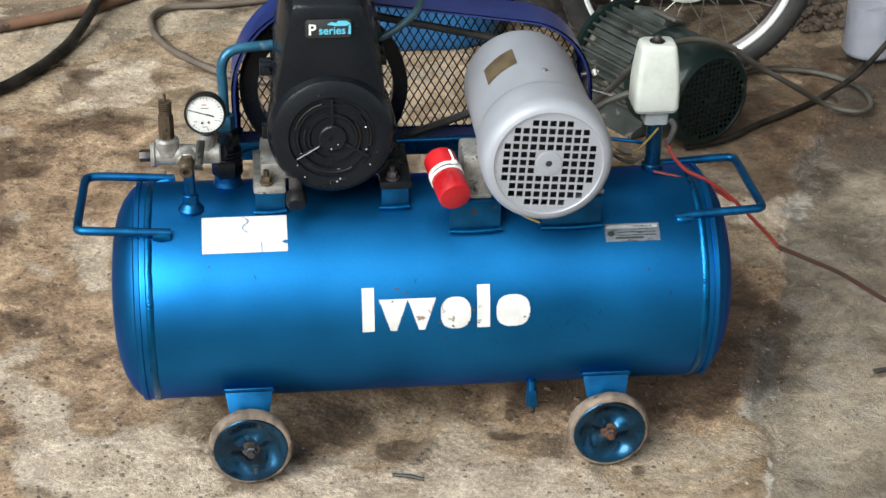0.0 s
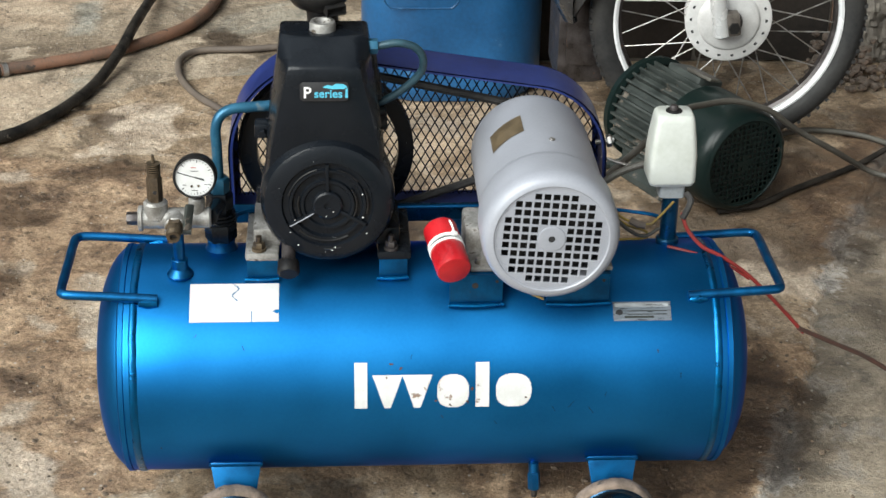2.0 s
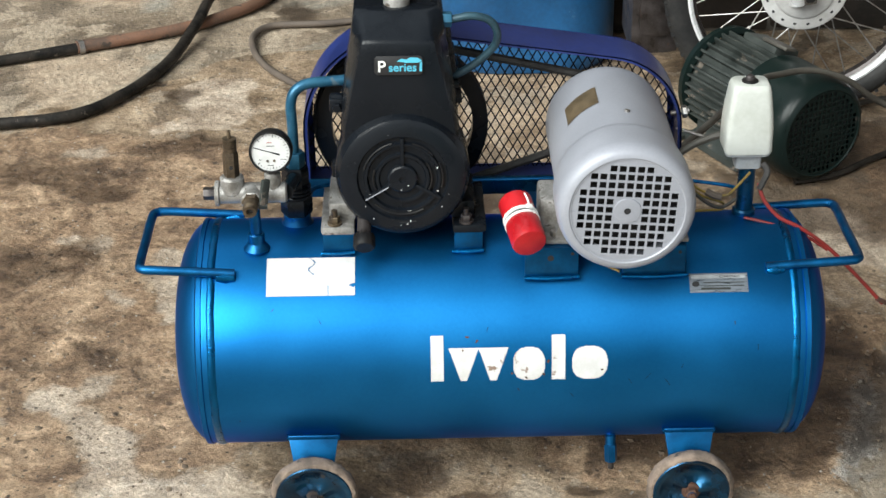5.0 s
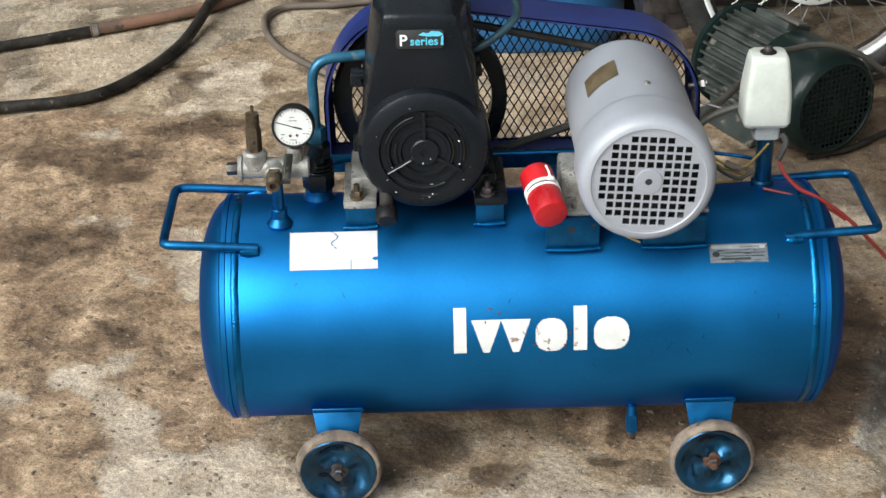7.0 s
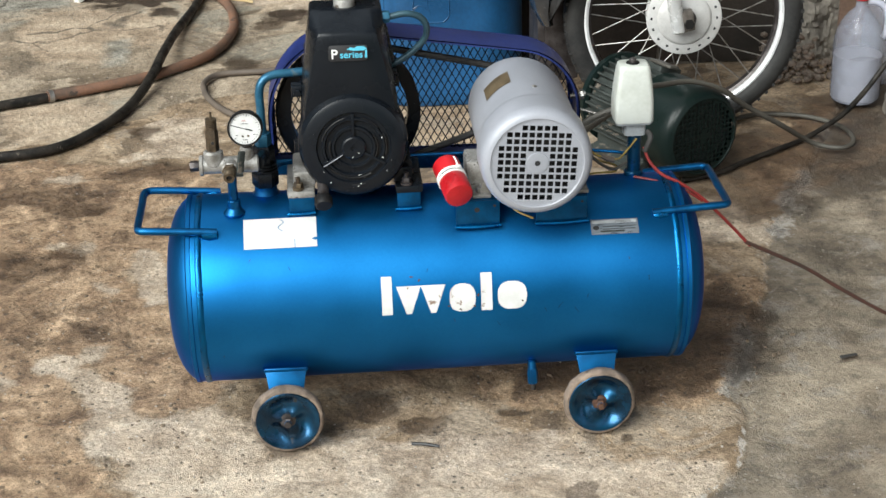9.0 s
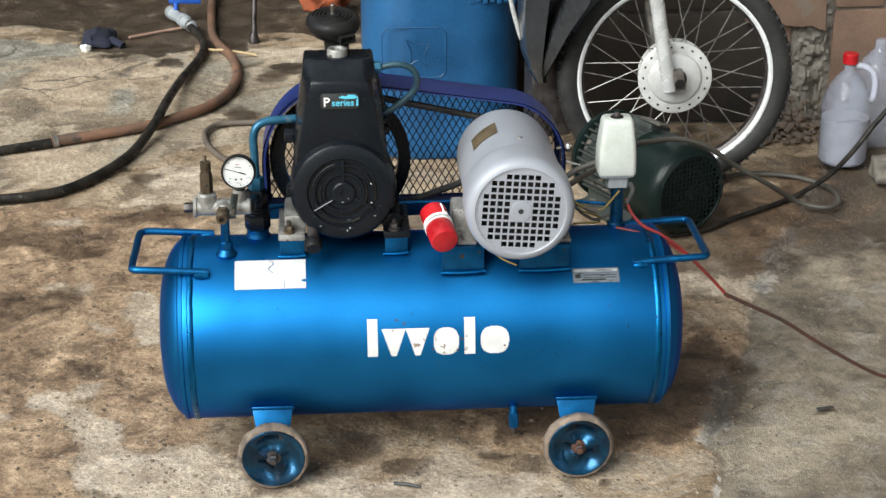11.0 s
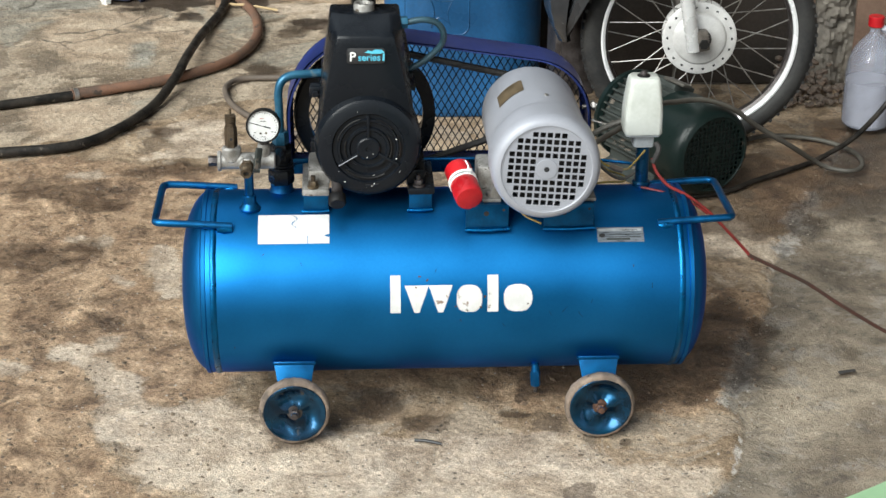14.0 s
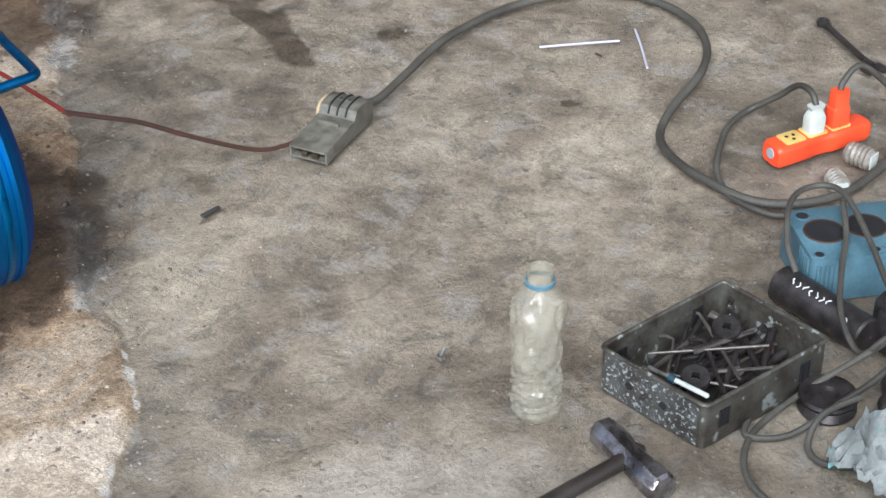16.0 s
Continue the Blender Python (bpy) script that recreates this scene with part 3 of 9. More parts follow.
# damp ground in front of the compressor, with its strength; the first paints shade right of the tank
POOLS_SHADE = [(0.66, [(0.10, -0.02), (0.22, -0.06), (0.34, -0.10), (0.45, -0.10), (0.50, -0.03), (0.46, 0.10), (0.20, 0.15)]),
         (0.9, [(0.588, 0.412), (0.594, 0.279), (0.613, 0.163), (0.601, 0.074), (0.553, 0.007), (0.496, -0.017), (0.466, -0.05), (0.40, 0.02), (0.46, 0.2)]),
         (0.8, [(1.105, 0.546), (1.15, 0.528), (1.077, 0.439), (1.02, 0.395), (1.043, 0.464)]),
         (1.0, [(-0.60, -0.503), (-0.522, -0.488), (-0.471, -0.499), (-0.458, -0.544), (-0.46, -0.597), (-0.51, -0.613), (-0.60, -0.606)]),
         (0.9, [(-0.343, -0.605), (-0.325, -0.567), (-0.287, -0.549), (-0.241, -0.566), (-0.21, -0.581), (-0.188, -0.616), (-0.159, -0.657), (-0.149, -0.707), (-0.157, -0.812), (-0.34, -0.798)]),
         (0.85, [(-0.70, -0.625), (-0.494, -0.633), (-0.47, -0.66), (-0.402, -0.689), (-0.389, -0.795), (-0.675, -0.774)]),
         (0.62, [(-0.178, -0.55), (-0.131, -0.539), (-0.095, -0.596), (-0.112, -0.621), (-0.165, -0.618)]),
         (1.0, [(-0.16, 0.0), (-0.079, 0.012), (-0.065, -0.056), (-0.10, -0.101), (-0.157, -0.095)]), (0.6, [(-0.319, -0.134), (-0.301, -0.10), (-0.19, -0.15), (-0.215, -0.227), (-0.274, -0.215), (-0.304, -0.23)]),
         (0.6, [(-0.795, 0.289), (-0.734, 0.299), (-0.648, 0.284), (-0.633, 0.248), (-0.702, 0.222), (-0.785, 0.23)]), (0.58, [(-0.586, 0.293), (-0.545, 0.304), (-0.505, 0.266), (-0.502, 0.174), (-0.538, 0.175), (-0.571, 0.199)]),
         (0.58, [(-0.49, -0.33), (-0.40, -0.34), (-0.37, -0.40), (-0.40, -0.48), (-0.47, -0.46), (-0.54, -0.45), (-0.58, -0.39)])]
CRACK = [(-0.74, 1.34), (-0.685, 1.362), (-0.639, 1.381), (-0.585, 1.396), (-0.532, 1.419), (-0.513, 1.452), (-0.505, 1.482), (-0.488, 1.507), (-0.44, 1.53)]
# dirt right of the tank, with the tank's shade put into its colour
RIGHT_DIRT_SHADE = [(0.06, -0.03), (0.20, -0.07), (0.33, -0.11), (0.45, -0.11), (0.51, -0.05), (0.57, 0.05), (0.62, 0.2), (0.64, 0.34), (0.52, 0.42), (0.30, 0.40), (0.0, 0.3)]
SOIL_RIGHT = [(0.66, 0.72), (0.72, 0.95), (0.86, 1.2), (1.2, 1.4), (1.2, 1.0), (0.95, 0.80), (0.80, 0.66)]
# dirt below the tank, the shade there painted in with it
UNDER_DIRT_SHADE = [(-0.40, 0.10), (-0.30, -0.02), (-0.12, -0.03), (0.10, 0.0), (0.36, 0.06), (0.42, 0.25), (0.30, 0.34), (-0.30, 0.34)]
BACK = [(-9.0, 0.9), (-1.3, 1.10), (-0.88, 1.25), (-0.57, 1.44), (-0.47, 1.52), (-0.2, 1.58), (0.05, 1.7), (0.1, 2.40), (-0.66, 2.42), (-1.3, 2.62), (-9.0, 3.2)]
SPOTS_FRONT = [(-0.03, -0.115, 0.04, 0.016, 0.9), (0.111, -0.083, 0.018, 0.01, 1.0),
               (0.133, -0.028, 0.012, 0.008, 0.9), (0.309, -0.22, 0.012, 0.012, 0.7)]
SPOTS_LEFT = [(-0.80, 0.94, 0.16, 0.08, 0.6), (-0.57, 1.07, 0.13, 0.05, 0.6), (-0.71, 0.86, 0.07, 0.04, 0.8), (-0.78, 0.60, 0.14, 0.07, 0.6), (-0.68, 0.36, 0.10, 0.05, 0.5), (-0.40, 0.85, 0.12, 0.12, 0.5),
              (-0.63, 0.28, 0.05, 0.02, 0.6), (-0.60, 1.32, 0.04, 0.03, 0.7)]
# the spot at 0.66, 0.78 paints the spare motor's shade on the floor
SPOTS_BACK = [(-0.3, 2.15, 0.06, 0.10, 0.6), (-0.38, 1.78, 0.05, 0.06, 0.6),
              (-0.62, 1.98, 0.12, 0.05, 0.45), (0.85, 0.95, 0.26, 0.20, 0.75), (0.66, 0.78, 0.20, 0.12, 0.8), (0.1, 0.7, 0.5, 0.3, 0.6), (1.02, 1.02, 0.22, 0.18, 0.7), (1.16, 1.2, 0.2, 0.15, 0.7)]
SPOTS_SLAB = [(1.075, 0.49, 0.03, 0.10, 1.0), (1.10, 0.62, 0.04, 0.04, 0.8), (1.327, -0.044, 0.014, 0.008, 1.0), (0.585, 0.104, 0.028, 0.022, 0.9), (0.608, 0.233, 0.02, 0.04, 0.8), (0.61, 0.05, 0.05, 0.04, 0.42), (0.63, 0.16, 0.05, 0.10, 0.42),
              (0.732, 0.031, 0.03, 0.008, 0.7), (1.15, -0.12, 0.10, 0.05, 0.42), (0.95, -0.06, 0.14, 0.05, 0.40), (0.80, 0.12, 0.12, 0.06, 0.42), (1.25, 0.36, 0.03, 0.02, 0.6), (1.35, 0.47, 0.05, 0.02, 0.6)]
# pale dust over the front of the slab
DUST = [(0.16, -0.60), (0.30, -0.50), (0.45, -0.47), (0.62, -0.52), (0.80, -0.62), (0.95, -0.85), (0.8, -1.4), (0.05, -1.4)]
# small damp hollows with crisp ragged edges near the front of the joint
CRISP = [(0.200, -0.336, 0.022, 0.020, 0.9), (0.222, -0.388, 0.009, 0.034, 0.8), (0.146, -0.393, 0.017, 0.020, 1.0), (0.173, -0.448, 0.036, 0.034, 0.85), (0.160, -0.495, 0.018, 0.022, 0.7),
         (0.300, -0.490, 0.050, 0.030, 0.95), (0.345, -0.492, 0.020, 0.016, 0.7), (0.05, -0.523, 0.034, 0.014, 0.62), (0.085, -0.545, 0.02, 0.012, 0.6), (0.005, -0.553, 0.035, 0.018, 0.58), (0.27, -0.60, 0.03, 0.02, 0.55)]
# crumbled strip across the front of the slab
CRUMBLED = [(0.12, -0.44), (0.13, -0.52), (0.22, -0.555), (0.29, -0.60), (0.40, -0.66), (0.55, -0.71), (0.70, -0.755), (0.92, -0.86), (1.05, -0.95)]
DAMP_SHADE = SPOTS_FRONT + SPOTS_LEFT + SPOTS_BACK + SPOTS_SLAB


def axis_lines(lo, hi, step, reach):
    mid = np.arange(lo, hi + 1e-9, step)
    out = np.geomspace(step * 1.6, reach, 34)
    return np.concatenate([lo - np.cumsum(np.diff(np.concatenate([[0], out])))[::-1], mid, hi + np.cumsum(np.diff(np.concatenate([[0], out])))])


def build_ground():
    xs, ys = axis_lines(-1.35, 2.0, 0.0105, 60.0), axis_lines(-1.0, 3.3, 0.0125, 60.0)
    X, Y = np.meshgrid(xs, ys)
    wx, wy = X + 0.05 * (fbm(X, Y, 9) - 0.5), Y + 0.05 * (fbm(X + 5, Y, 9) - 0.5)
    new_slab = inside(wx, wy, JOINT + [(-0.1, -70.0), (80.0, -70.0), (80.0, 1.75)])
    dist = far_from(wx, wy, JOINT)
    light, damp_shade = np.zeros(X.shape), np.zeros(X.shape)
    ux, uy = X + 0.12 * (fbm(X, Y + 31, 6, 6) - 0.5), Y + 0.12 * (fbm(X + 77, Y, 6, 6) - 0.5)
    for arr, spots in ((light, LIGHT), (damp_shade, DAMP_SHADE)):
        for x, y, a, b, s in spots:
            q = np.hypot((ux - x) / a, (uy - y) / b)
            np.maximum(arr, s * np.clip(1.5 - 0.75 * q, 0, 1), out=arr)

    def within(poly, soft):
        return np.clip(0.5 + np.where(inside(ux, uy, poly), 1, -1) * far_from(ux, uy, poly + poly[:1]) / soft, 0, 1)

    vx, vy = X + 0.035 * (fbm(X + 9, Y, 28, 5) - 0.5), Y + 0.035 * (fbm(X, Y + 4, 28, 5) - 0.5)

    def traced(poly, soft):
        return np.clip(0.5 + np.where(inside(vx, vy, poly), 1, -1) * far_from(vx, vy, poly + poly[:1]) / soft, 0, 1)

    for poly in [FRONT] + FLAKES:
        np.maximum(light, traced(poly, 0.09), out=light)
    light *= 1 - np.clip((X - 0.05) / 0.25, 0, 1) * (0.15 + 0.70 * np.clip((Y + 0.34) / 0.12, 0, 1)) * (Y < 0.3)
    for s, poly in POOLS_SHADE:
        np.maximum(damp_shade, s * traced(poly, 0.07), out=damp_shade)
    mud, tan, grey = (np.max([traced(poly, soft) for poly in polys], axis=0) for polys, soft in ((MUD, 0.09), (TAN, 0.14), (GREY, 0.16)))
    mud *= 1 - 0.9 * traced(TAN[3], 0.08) * (1 - traced(MUD[4], 0.05))
    # this field holds real dirt and the shade painted under and beside the tank
    dirt_shade = np.maximum(traced(DIRT, 0.12) * (1 - light), 0.85 * within(UNDER_DIRT_SHADE, 0.2))
    dirt_shade = np.maximum(dirt_shade, np.maximum(1.0 * within(RIGHT_DIRT_SHADE, 0.16), 0.6 * within(SOIL_RIGHT, 0.12)))
    split = np.clip(1 - far_from(vx, vy, CRACK) / 0.007, 0, 1)
    back = within(BACK, 0.05)
    dust = within(DUST, 0.15)
    # unseen ground in front is paled to bounce light onto the tank
    pale_bounce = np.clip((-2.5 - Y) / 0.3, 0, 1)
    dirt_shade *= np.where(new_slab, 0.8, 1.0)
    crisp = np.zeros(X.shape)
    for x, y, a, b, s in CRISP:
        np.maximum(crisp, s * np.clip(1.6 - 0.9 * np.hypot((vx - x) / a, (vy - y) / b), 0, 1), out=crisp)
    # towards the front the slab thins out over the old floor without a step
    thin = np.clip((-0.455 - Y) / 0.05, 0, 1)
    slab = new_slab * (1 - thin * (1 - np.clip(dist / 0.24, 0.05, 1)))
    strip = np.clip(1 - far_from(ux, uy, CRUMBLED) / 0.065, 0, 1)
    near = np.clip(1 - (np.hypot(X, Y - 1) - 3) / 2, 0, 1)
    rough = np.where(new_slab, 0.35, 1.0)
    Z = near * rough * (0.004 * (fbm(X, Y, 14, 5) - 0.5) + 0.0045 * np.clip(fbm(X, Y, 60, 3) - 0.62, 0, 1) * 3)
    edge = np.clip(1 - dist / 0.012, 0, 1)
    crumbly = np.clip((fbm(X + 1, Y + 8, 5, 2) - 0.36) * 4, 0, 1) * np.clip((Y + 0.15) / 0.15, 0.12, 1)
    crumb = np.clip(1 - dist / 0.05, 0, 1) * np.clip(fbm(X + 3, Y, 45, 3) - 0.48, 0, 1) * crumbly
    rim = np.clip(1 - dist / (0.009 + 0.06 * np.clip(fbm(X + 2, Y + 6, 18, 4) - 0.36, 0, 1)), 0, 1) * np.where(new_slab, 0.5, 1.0) * near * np.where(Y > -0.05, 0.72, 1.0) * (1 - 0.8 * thin)
    Z += near * (np.where(new_slab, -0.007 * (1 - thin), 0.0) - 0.006 * edge * (1 - thin) + 0.02 * strip * np.clip(fbm(X + 13, Y, 45, 3) - 0.5, 0, 1) - 0.006 * np.clip(crisp, 0, 0.5) + 0.022 * crumb - 0.012 * split + 0.010 * dirt_shade * (fbm(X + 7, Y + 2, 42, 4) - 0.5))
    Z -= near * 0.003
    nx, ny = len(xs), len(ys)
    verts = np.stack([X, Y, Z], -1).reshape(-1, 3)
    i = np.arange(nx * ny).reshape(ny, nx)
    faces = np.stack([i[:-1, :-1], i[:-1, 1:], i[1:, 1:], i[1:, :-1]], -1).reshape(-1, 4)
    me = bpy.data.meshes.new("ground")
    me.vertices.add(len(verts))
    me.vertices.foreach_set("co", verts.ravel())
    me.loops.add(faces.size)
    me.loops.foreach_set("vertex_index", faces.ravel())
    me.polygons.add(len(faces))
    me.polygons.foreach_set("loop_start", np.arange(0, faces.size, 4))
    me.polygons.foreach_set("use_smooth", np.ones(len(faces), bool))
    me.update()
    for name, arr in (("slab", slab), ("crisp", crisp), ("worn", light), ("damp_shade", damp_shade), ("back", back), ("dirt_shade", dirt_shade), ("dust", dust), ("split", split), ("mud", mud), ("pale_bounce", pale_bounce), ("tan", tan), ("grey", grey), ("rim", rim), ("joint", np.maximum(np.clip(1 - dist / 0.055, 0, 1) * crumbly * (1 - thin), 0.62 * strip * np.clip((fbm(X + 21, Y + 3, 9, 3) - 0.33) * 4, 0.25, 1)) * near)):
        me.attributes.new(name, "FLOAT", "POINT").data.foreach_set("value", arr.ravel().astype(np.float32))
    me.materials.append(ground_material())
    return tagged(new("ground", me), "worn brown and grey concrete floor with damp stains and painted shade", "floor", "", "structure")


def ground_material():
    m = bpy.data.materials.new("worn_concrete")
    m.use_nodes = True
    nt = m.node_tree
    n, ln = nt.nodes, nt.links
    b = n["Principled BSDF"]
    co = n.new("ShaderNodeTexCoord").outputs["Object"]

    def attr(name):
        a = n.new("ShaderNodeAttribute")
        a.attribute_name = name
        return a.outputs["Fac"]

    def noi(scale, detail=8, rough=0.6, warp=0.0):
        t = n.new("ShaderNodeTexNoise")
        t.inputs["Scale"].default_value, t.inputs["Detail"].default_value = scale, detail
        t.inputs["Roughness"].default_value, t.inputs["Distortion"].default_value = rough, warp
        ln.new(co, t.inputs["Vector"])
        return t.outputs[0]

    def ramp(src, *stops):
        r = n.new("ShaderNodeValToRGB")
        el = r.color_ramp.elements
        while len(el) < len(stops):
            el.new(0.5)
        for e, (p, c) in zip(el, stops):
            e.position, e.color = p, (*((c,) * 3 if isinstance(c, (int, float)) else c), 1)
        ln.new(src, r.inputs[0])
        return r.outputs[0]

    def mixc(f, a, c, kind="MIX"):
        x = n.new("ShaderNodeMixRGB")
        x.blend_type = kind
        for sock, v in zip(x.inputs, (f, a, c)):
            if isinstance(v, (int, float)):
                sock.default_value = v
            elif isinstance(v, tuple):
                sock.default_value = (*v, 1)
            else:
                ln.new(v, sock)
        return x.outputs[0]

    def calc(op, a, c):
        x = n.new("ShaderNodeMath")
        x.operation = op
        x.use_clamp = True
        for sock, v in zip(x.inputs, (a, c)):
            if isinstance(v, (int, float)):
                sock.default_value = v
            else:
                ln.new(v, sock)
        return x.outputs[0]

    def patch(name, src, wob=0.9, soft=0.05, at=0.5):
        """A plan's soft field broken up by noise into patches with crisp ragged edges."""
        off = n.new("ShaderNodeMath")
        off.operation = "MULTIPLY_ADD"
        ln.new(src, off.inputs[0])
        off.inputs[1].default_value, off.inputs[2].default_value = wob, -0.5 * wob
        add = n.new("ShaderNodeMath")
        ln.new(attr(name), add.inputs[0])
        ln.new(off.outputs[0], add.inputs[1])
        return ramp(add.outputs[0], (at - soft, 0.0), (at + soft, 1.0))

    rag = noi(11, 12, 0.62, 0.5)
    rag2 = noi(19, 12, 0.66, 0.3)
    broad = noi(3.2, 6, 0.55, 0.4)
    old = ramp(noi(7, 12, 0.62, 0.9), (0.36, (0.148, 0.101, 0.061)), (0.45, (0.226, 0.161, 0.101)), (0.50, (0.278, 0.203, 0.133)), (0.60, (0.399, 0.305, 0.210)))
    flake = ramp(noi(6.5, 12, 0.60, 1.2), (0.535, 0.0), (0.555, 1.0))
    old = mixc(calc("MULTIPLY", flake, 0.6), old, (0.33, 0.272, 0.208))
    stain = ramp(noi(5.5, 12, 0.60, 1.0), (0.405, 1.0), (0.44, 0.0))
    old = mixc(calc("MULTIPLY", stain, 0.6), old, (0.085, 0.060, 0.040))
    back_c = ramp(noi(4, 10, 0.66, 0.5), (0.38, (0.135, 0.100, 0.067)), (0.48, (0.245, 0.191, 0.135)), (0.62, (0.370, 0.298, 0.219)))
    back_c = mixc(calc("MULTIPLY", ramp(noi(5.0, 12, 0.6, 1.1), (0.53, 0.0), (0.55, 1.0)), 0.7), back_c, (0.41, 0.335, 0.25))
    back_c = mixc(calc("MULTIPLY", ramp(noi(3.6, 12, 0.62, 1.3), (0.43, 1.0), (0.455, 0.0)), 0.75), back_c, (0.155, 0.120, 0.085))
    back_c = mixc(calc("MULTIPLY", ramp(noi(2.7, 10, 0.6, 0.8), (0.55, 0.0), (0.60, 1.0)), 0.5), back_c, (0.265, 0.255, 0.215))
    back_c = mixc(calc("MULTIPLY", patch("tan", rag2, 0.8, 0.10), 0.78), back_c, ramp(noi(8, 12, 0.64, 0.8), (0.38, (0.30, 0.225, 0.155)), (0.48, (0.41, 0.315, 0.225)), (0.62, (0.50, 0.40, 0.295))))
    back_c = mixc(calc("MULTIPLY", patch("grey", rag2, 0.8, 0.12), 0.7), back_c, ramp(noi(12, 12, 0.66, 0.8), (0.38, (0.15, 0.140, 0.115)), (0.5, (0.235, 0.225, 0.19)), (0.62, (0.36, 0.345, 0.30))))
    old = mixc(patch("back", rag, 0.8), old, back_c)
    worn_c = ramp(noi(9, 12, 0.64, 0.8), (0.36, (0.270, 0.208, 0.152)), (0.45, (0.412, 0.330, 0.250)), (0.54, (0.508, 0.417, 0.325)), (0.66, (0.645, 0.545, 0.435)))
    old = mixc(calc("MULTIPLY", patch("worn", rag, 0.9, 0.07), 0.8), old, worn_c)
    dirt_shade_c = ramp(noi(13, 12, 0.66, 0.8), (0.38, (0.135, 0.084, 0.050)), (0.47, (0.268, 0.176, 0.108)), (0.56, (0.385, 0.268, 0.170)), (0.66, (0.56, 0.40, 0.265)))
    old = mixc(calc("MULTIPLY", patch("dirt_shade", rag2, 1.0, 0.08), 0.92), old, dirt_shade_c)
    slab = ramp(noi(5, 10, 0.60, 0.6), (0.36, (0.127, 0.101, 0.072)), (0.46, (0.178, 0.142, 0.104)), (0.54, (0.218, 0.179, 0.132)), (0.66, (0.294, 0.245, 0.185)))
    fleck = ramp(noi(17, 12, 0.66, 0.9), (0.405, 1.0), (0.45, 0.0))
    slab = mixc(calc("MULTIPLY", fleck, 0.42), slab, (0.066, 0.056, 0.047))
    lightfleck = ramp(noi(13, 12, 0.70, 0.5), (0.53, 0.0), (0.62, 1.0))
    slab = mixc(1.0, slab, ramp(noi(2.3, 5, 0.55, 0.6), (0.38, 0.80), (0.5, 1.0), (0.62, 1.20)), "MULTIPLY")
    slab = mixc(1.0, slab, ramp(noi(8.5, 11, 0.66, 1.6), (0.40, 0.74), (0.46, 0.97), (0.54, 1.0), (0.60, 1.16)), "MULTIPLY")
    slab = mixc(calc("MULTIPLY", lightfleck, 0.70), slab, (0.265, 0.236, 0.203))
    slab = mixc(calc("MULTIPLY", patch("dust", rag, 0.8, 0.12), 0.75), slab, ramp(noi(9, 12, 0.66, 0.8), (0.38, (0.235, 0.198, 0.156)), (0.5, (0.315, 0.270, 0.218)), (0.62, (0.40, 0.35, 0.29))))
    cool = n.new("ShaderNodeHueSaturation")
    cool.inputs["Saturation"].default_value = 1.03
    ln.new(old, cool.inputs["Color"])
    col = mixc(attr("slab"), cool.outputs[0], slab)
    col = mixc(calc("MULTIPLY", calc("MULTIPLY", patch("dirt_shade", rag2, 1.0, 0.12), attr("slab")), 0.7), col, dirt_shade_c)
    mott = ramp(noi(26, 9, 0.68, 0.3), (0.38, 0.68), (0.46, 0.92), (0.53, 1.05), (0.62, 1.30))
    col = mixc(0.46, col, mott, "MULTIPLY")
    grit = ramp(noi(120, 6, 0.72), (0.38, 0.50), (0.5, 1.0), (0.62, 1.50))
    col = mixc(calc("SUBTRACT", 0.48, calc("MULTIPLY", attr("slab"), 0.30)), col, grit, "MULTIPLY")
    sand = ramp(noi(300, 4, 0.72), (0.38, 0.50), (0.5, 1.0), (0.62, 1.50))
    col = mixc(calc("SUBTRACT", 0.42, calc("MULTIPLY", attr("slab"), 0.32)), col, sand, "MULTIPLY")

    def specks(scale, size, share, lo):
        """Separate small grains: one cell in so many holds a round speck."""
        v = n.new("ShaderNodeTexVoronoi")
        v.inputs["Scale"].default_value = scale
        ln.new(co, v.inputs["Vector"])
        sep = n.new("ShaderNodeSeparateColor")
        ln.new(v.outputs["Color"], sep.inputs[0])
        return calc("MULTIPLY", ramp(v.outputs["Distance"], (size * 0.7, 1.0), (size, 0.0)), ramp(sep.outputs[lo], (1 - share, 0.0), (1 - share + 0.01, 1.0)))

    pale = specks(80, 0.21, 0.20, 0)
    col = mixc(calc("MULTIPLY", calc("MULTIPLY", pale, 0.7), calc("SUBTRACT", 1.0, calc("MULTIPLY", attr("slab"), 0.5))), col, (0.50, 0.45, 0.39))
    dark = specks(64, 0.24, 0.20, 1)
    col = mixc(calc("MULTIPLY", calc("MULTIPLY", dark, 0.75), calc("SUBTRACT", 1.0, calc("MULTIPLY", attr("slab"), 0.55))), col, (0.045, 0.036, 0.028))
    clod = specks(38, 0.26, 0.13, 2)
    col = mixc(calc("MULTIPLY", calc("MULTIPLY", clod, attr("dirt_shade")), 0.6), col, (0.085, 0.058, 0.038))
    pits = ramp(noi(34, 7, 0.66), (0.33, 1.0), (0.345, 0.0))
    col = mixc(calc("MULTIPLY", pits, 0.7), col, (0.05, 0.04, 0.03))
    broken = patch("joint", noi(48, 8, 0.7), 2.2, 0.12, 0.62)
    col = mixc(calc("MULTIPLY", broken, 0.6), col, (0.47, 0.44, 0.405))
    dark_bits = patch("joint", noi(30, 8, 0.7, 0.4), 2.6, 0.08, 0.74)
    col = mixc(calc("MULTIPLY", dark_bits, 0.5), col, (0.075, 0.068, 0.064))
    edge = patch("rim", noi(26, 9, 0.68), 1.9, 0.14, 0.70)
    col = mixc(calc("MULTIPLY", edge, 0.75), col, (0.58, 0.545, 0.50))
    # thin cracks
    warp = n.new("ShaderNodeTexNoise")
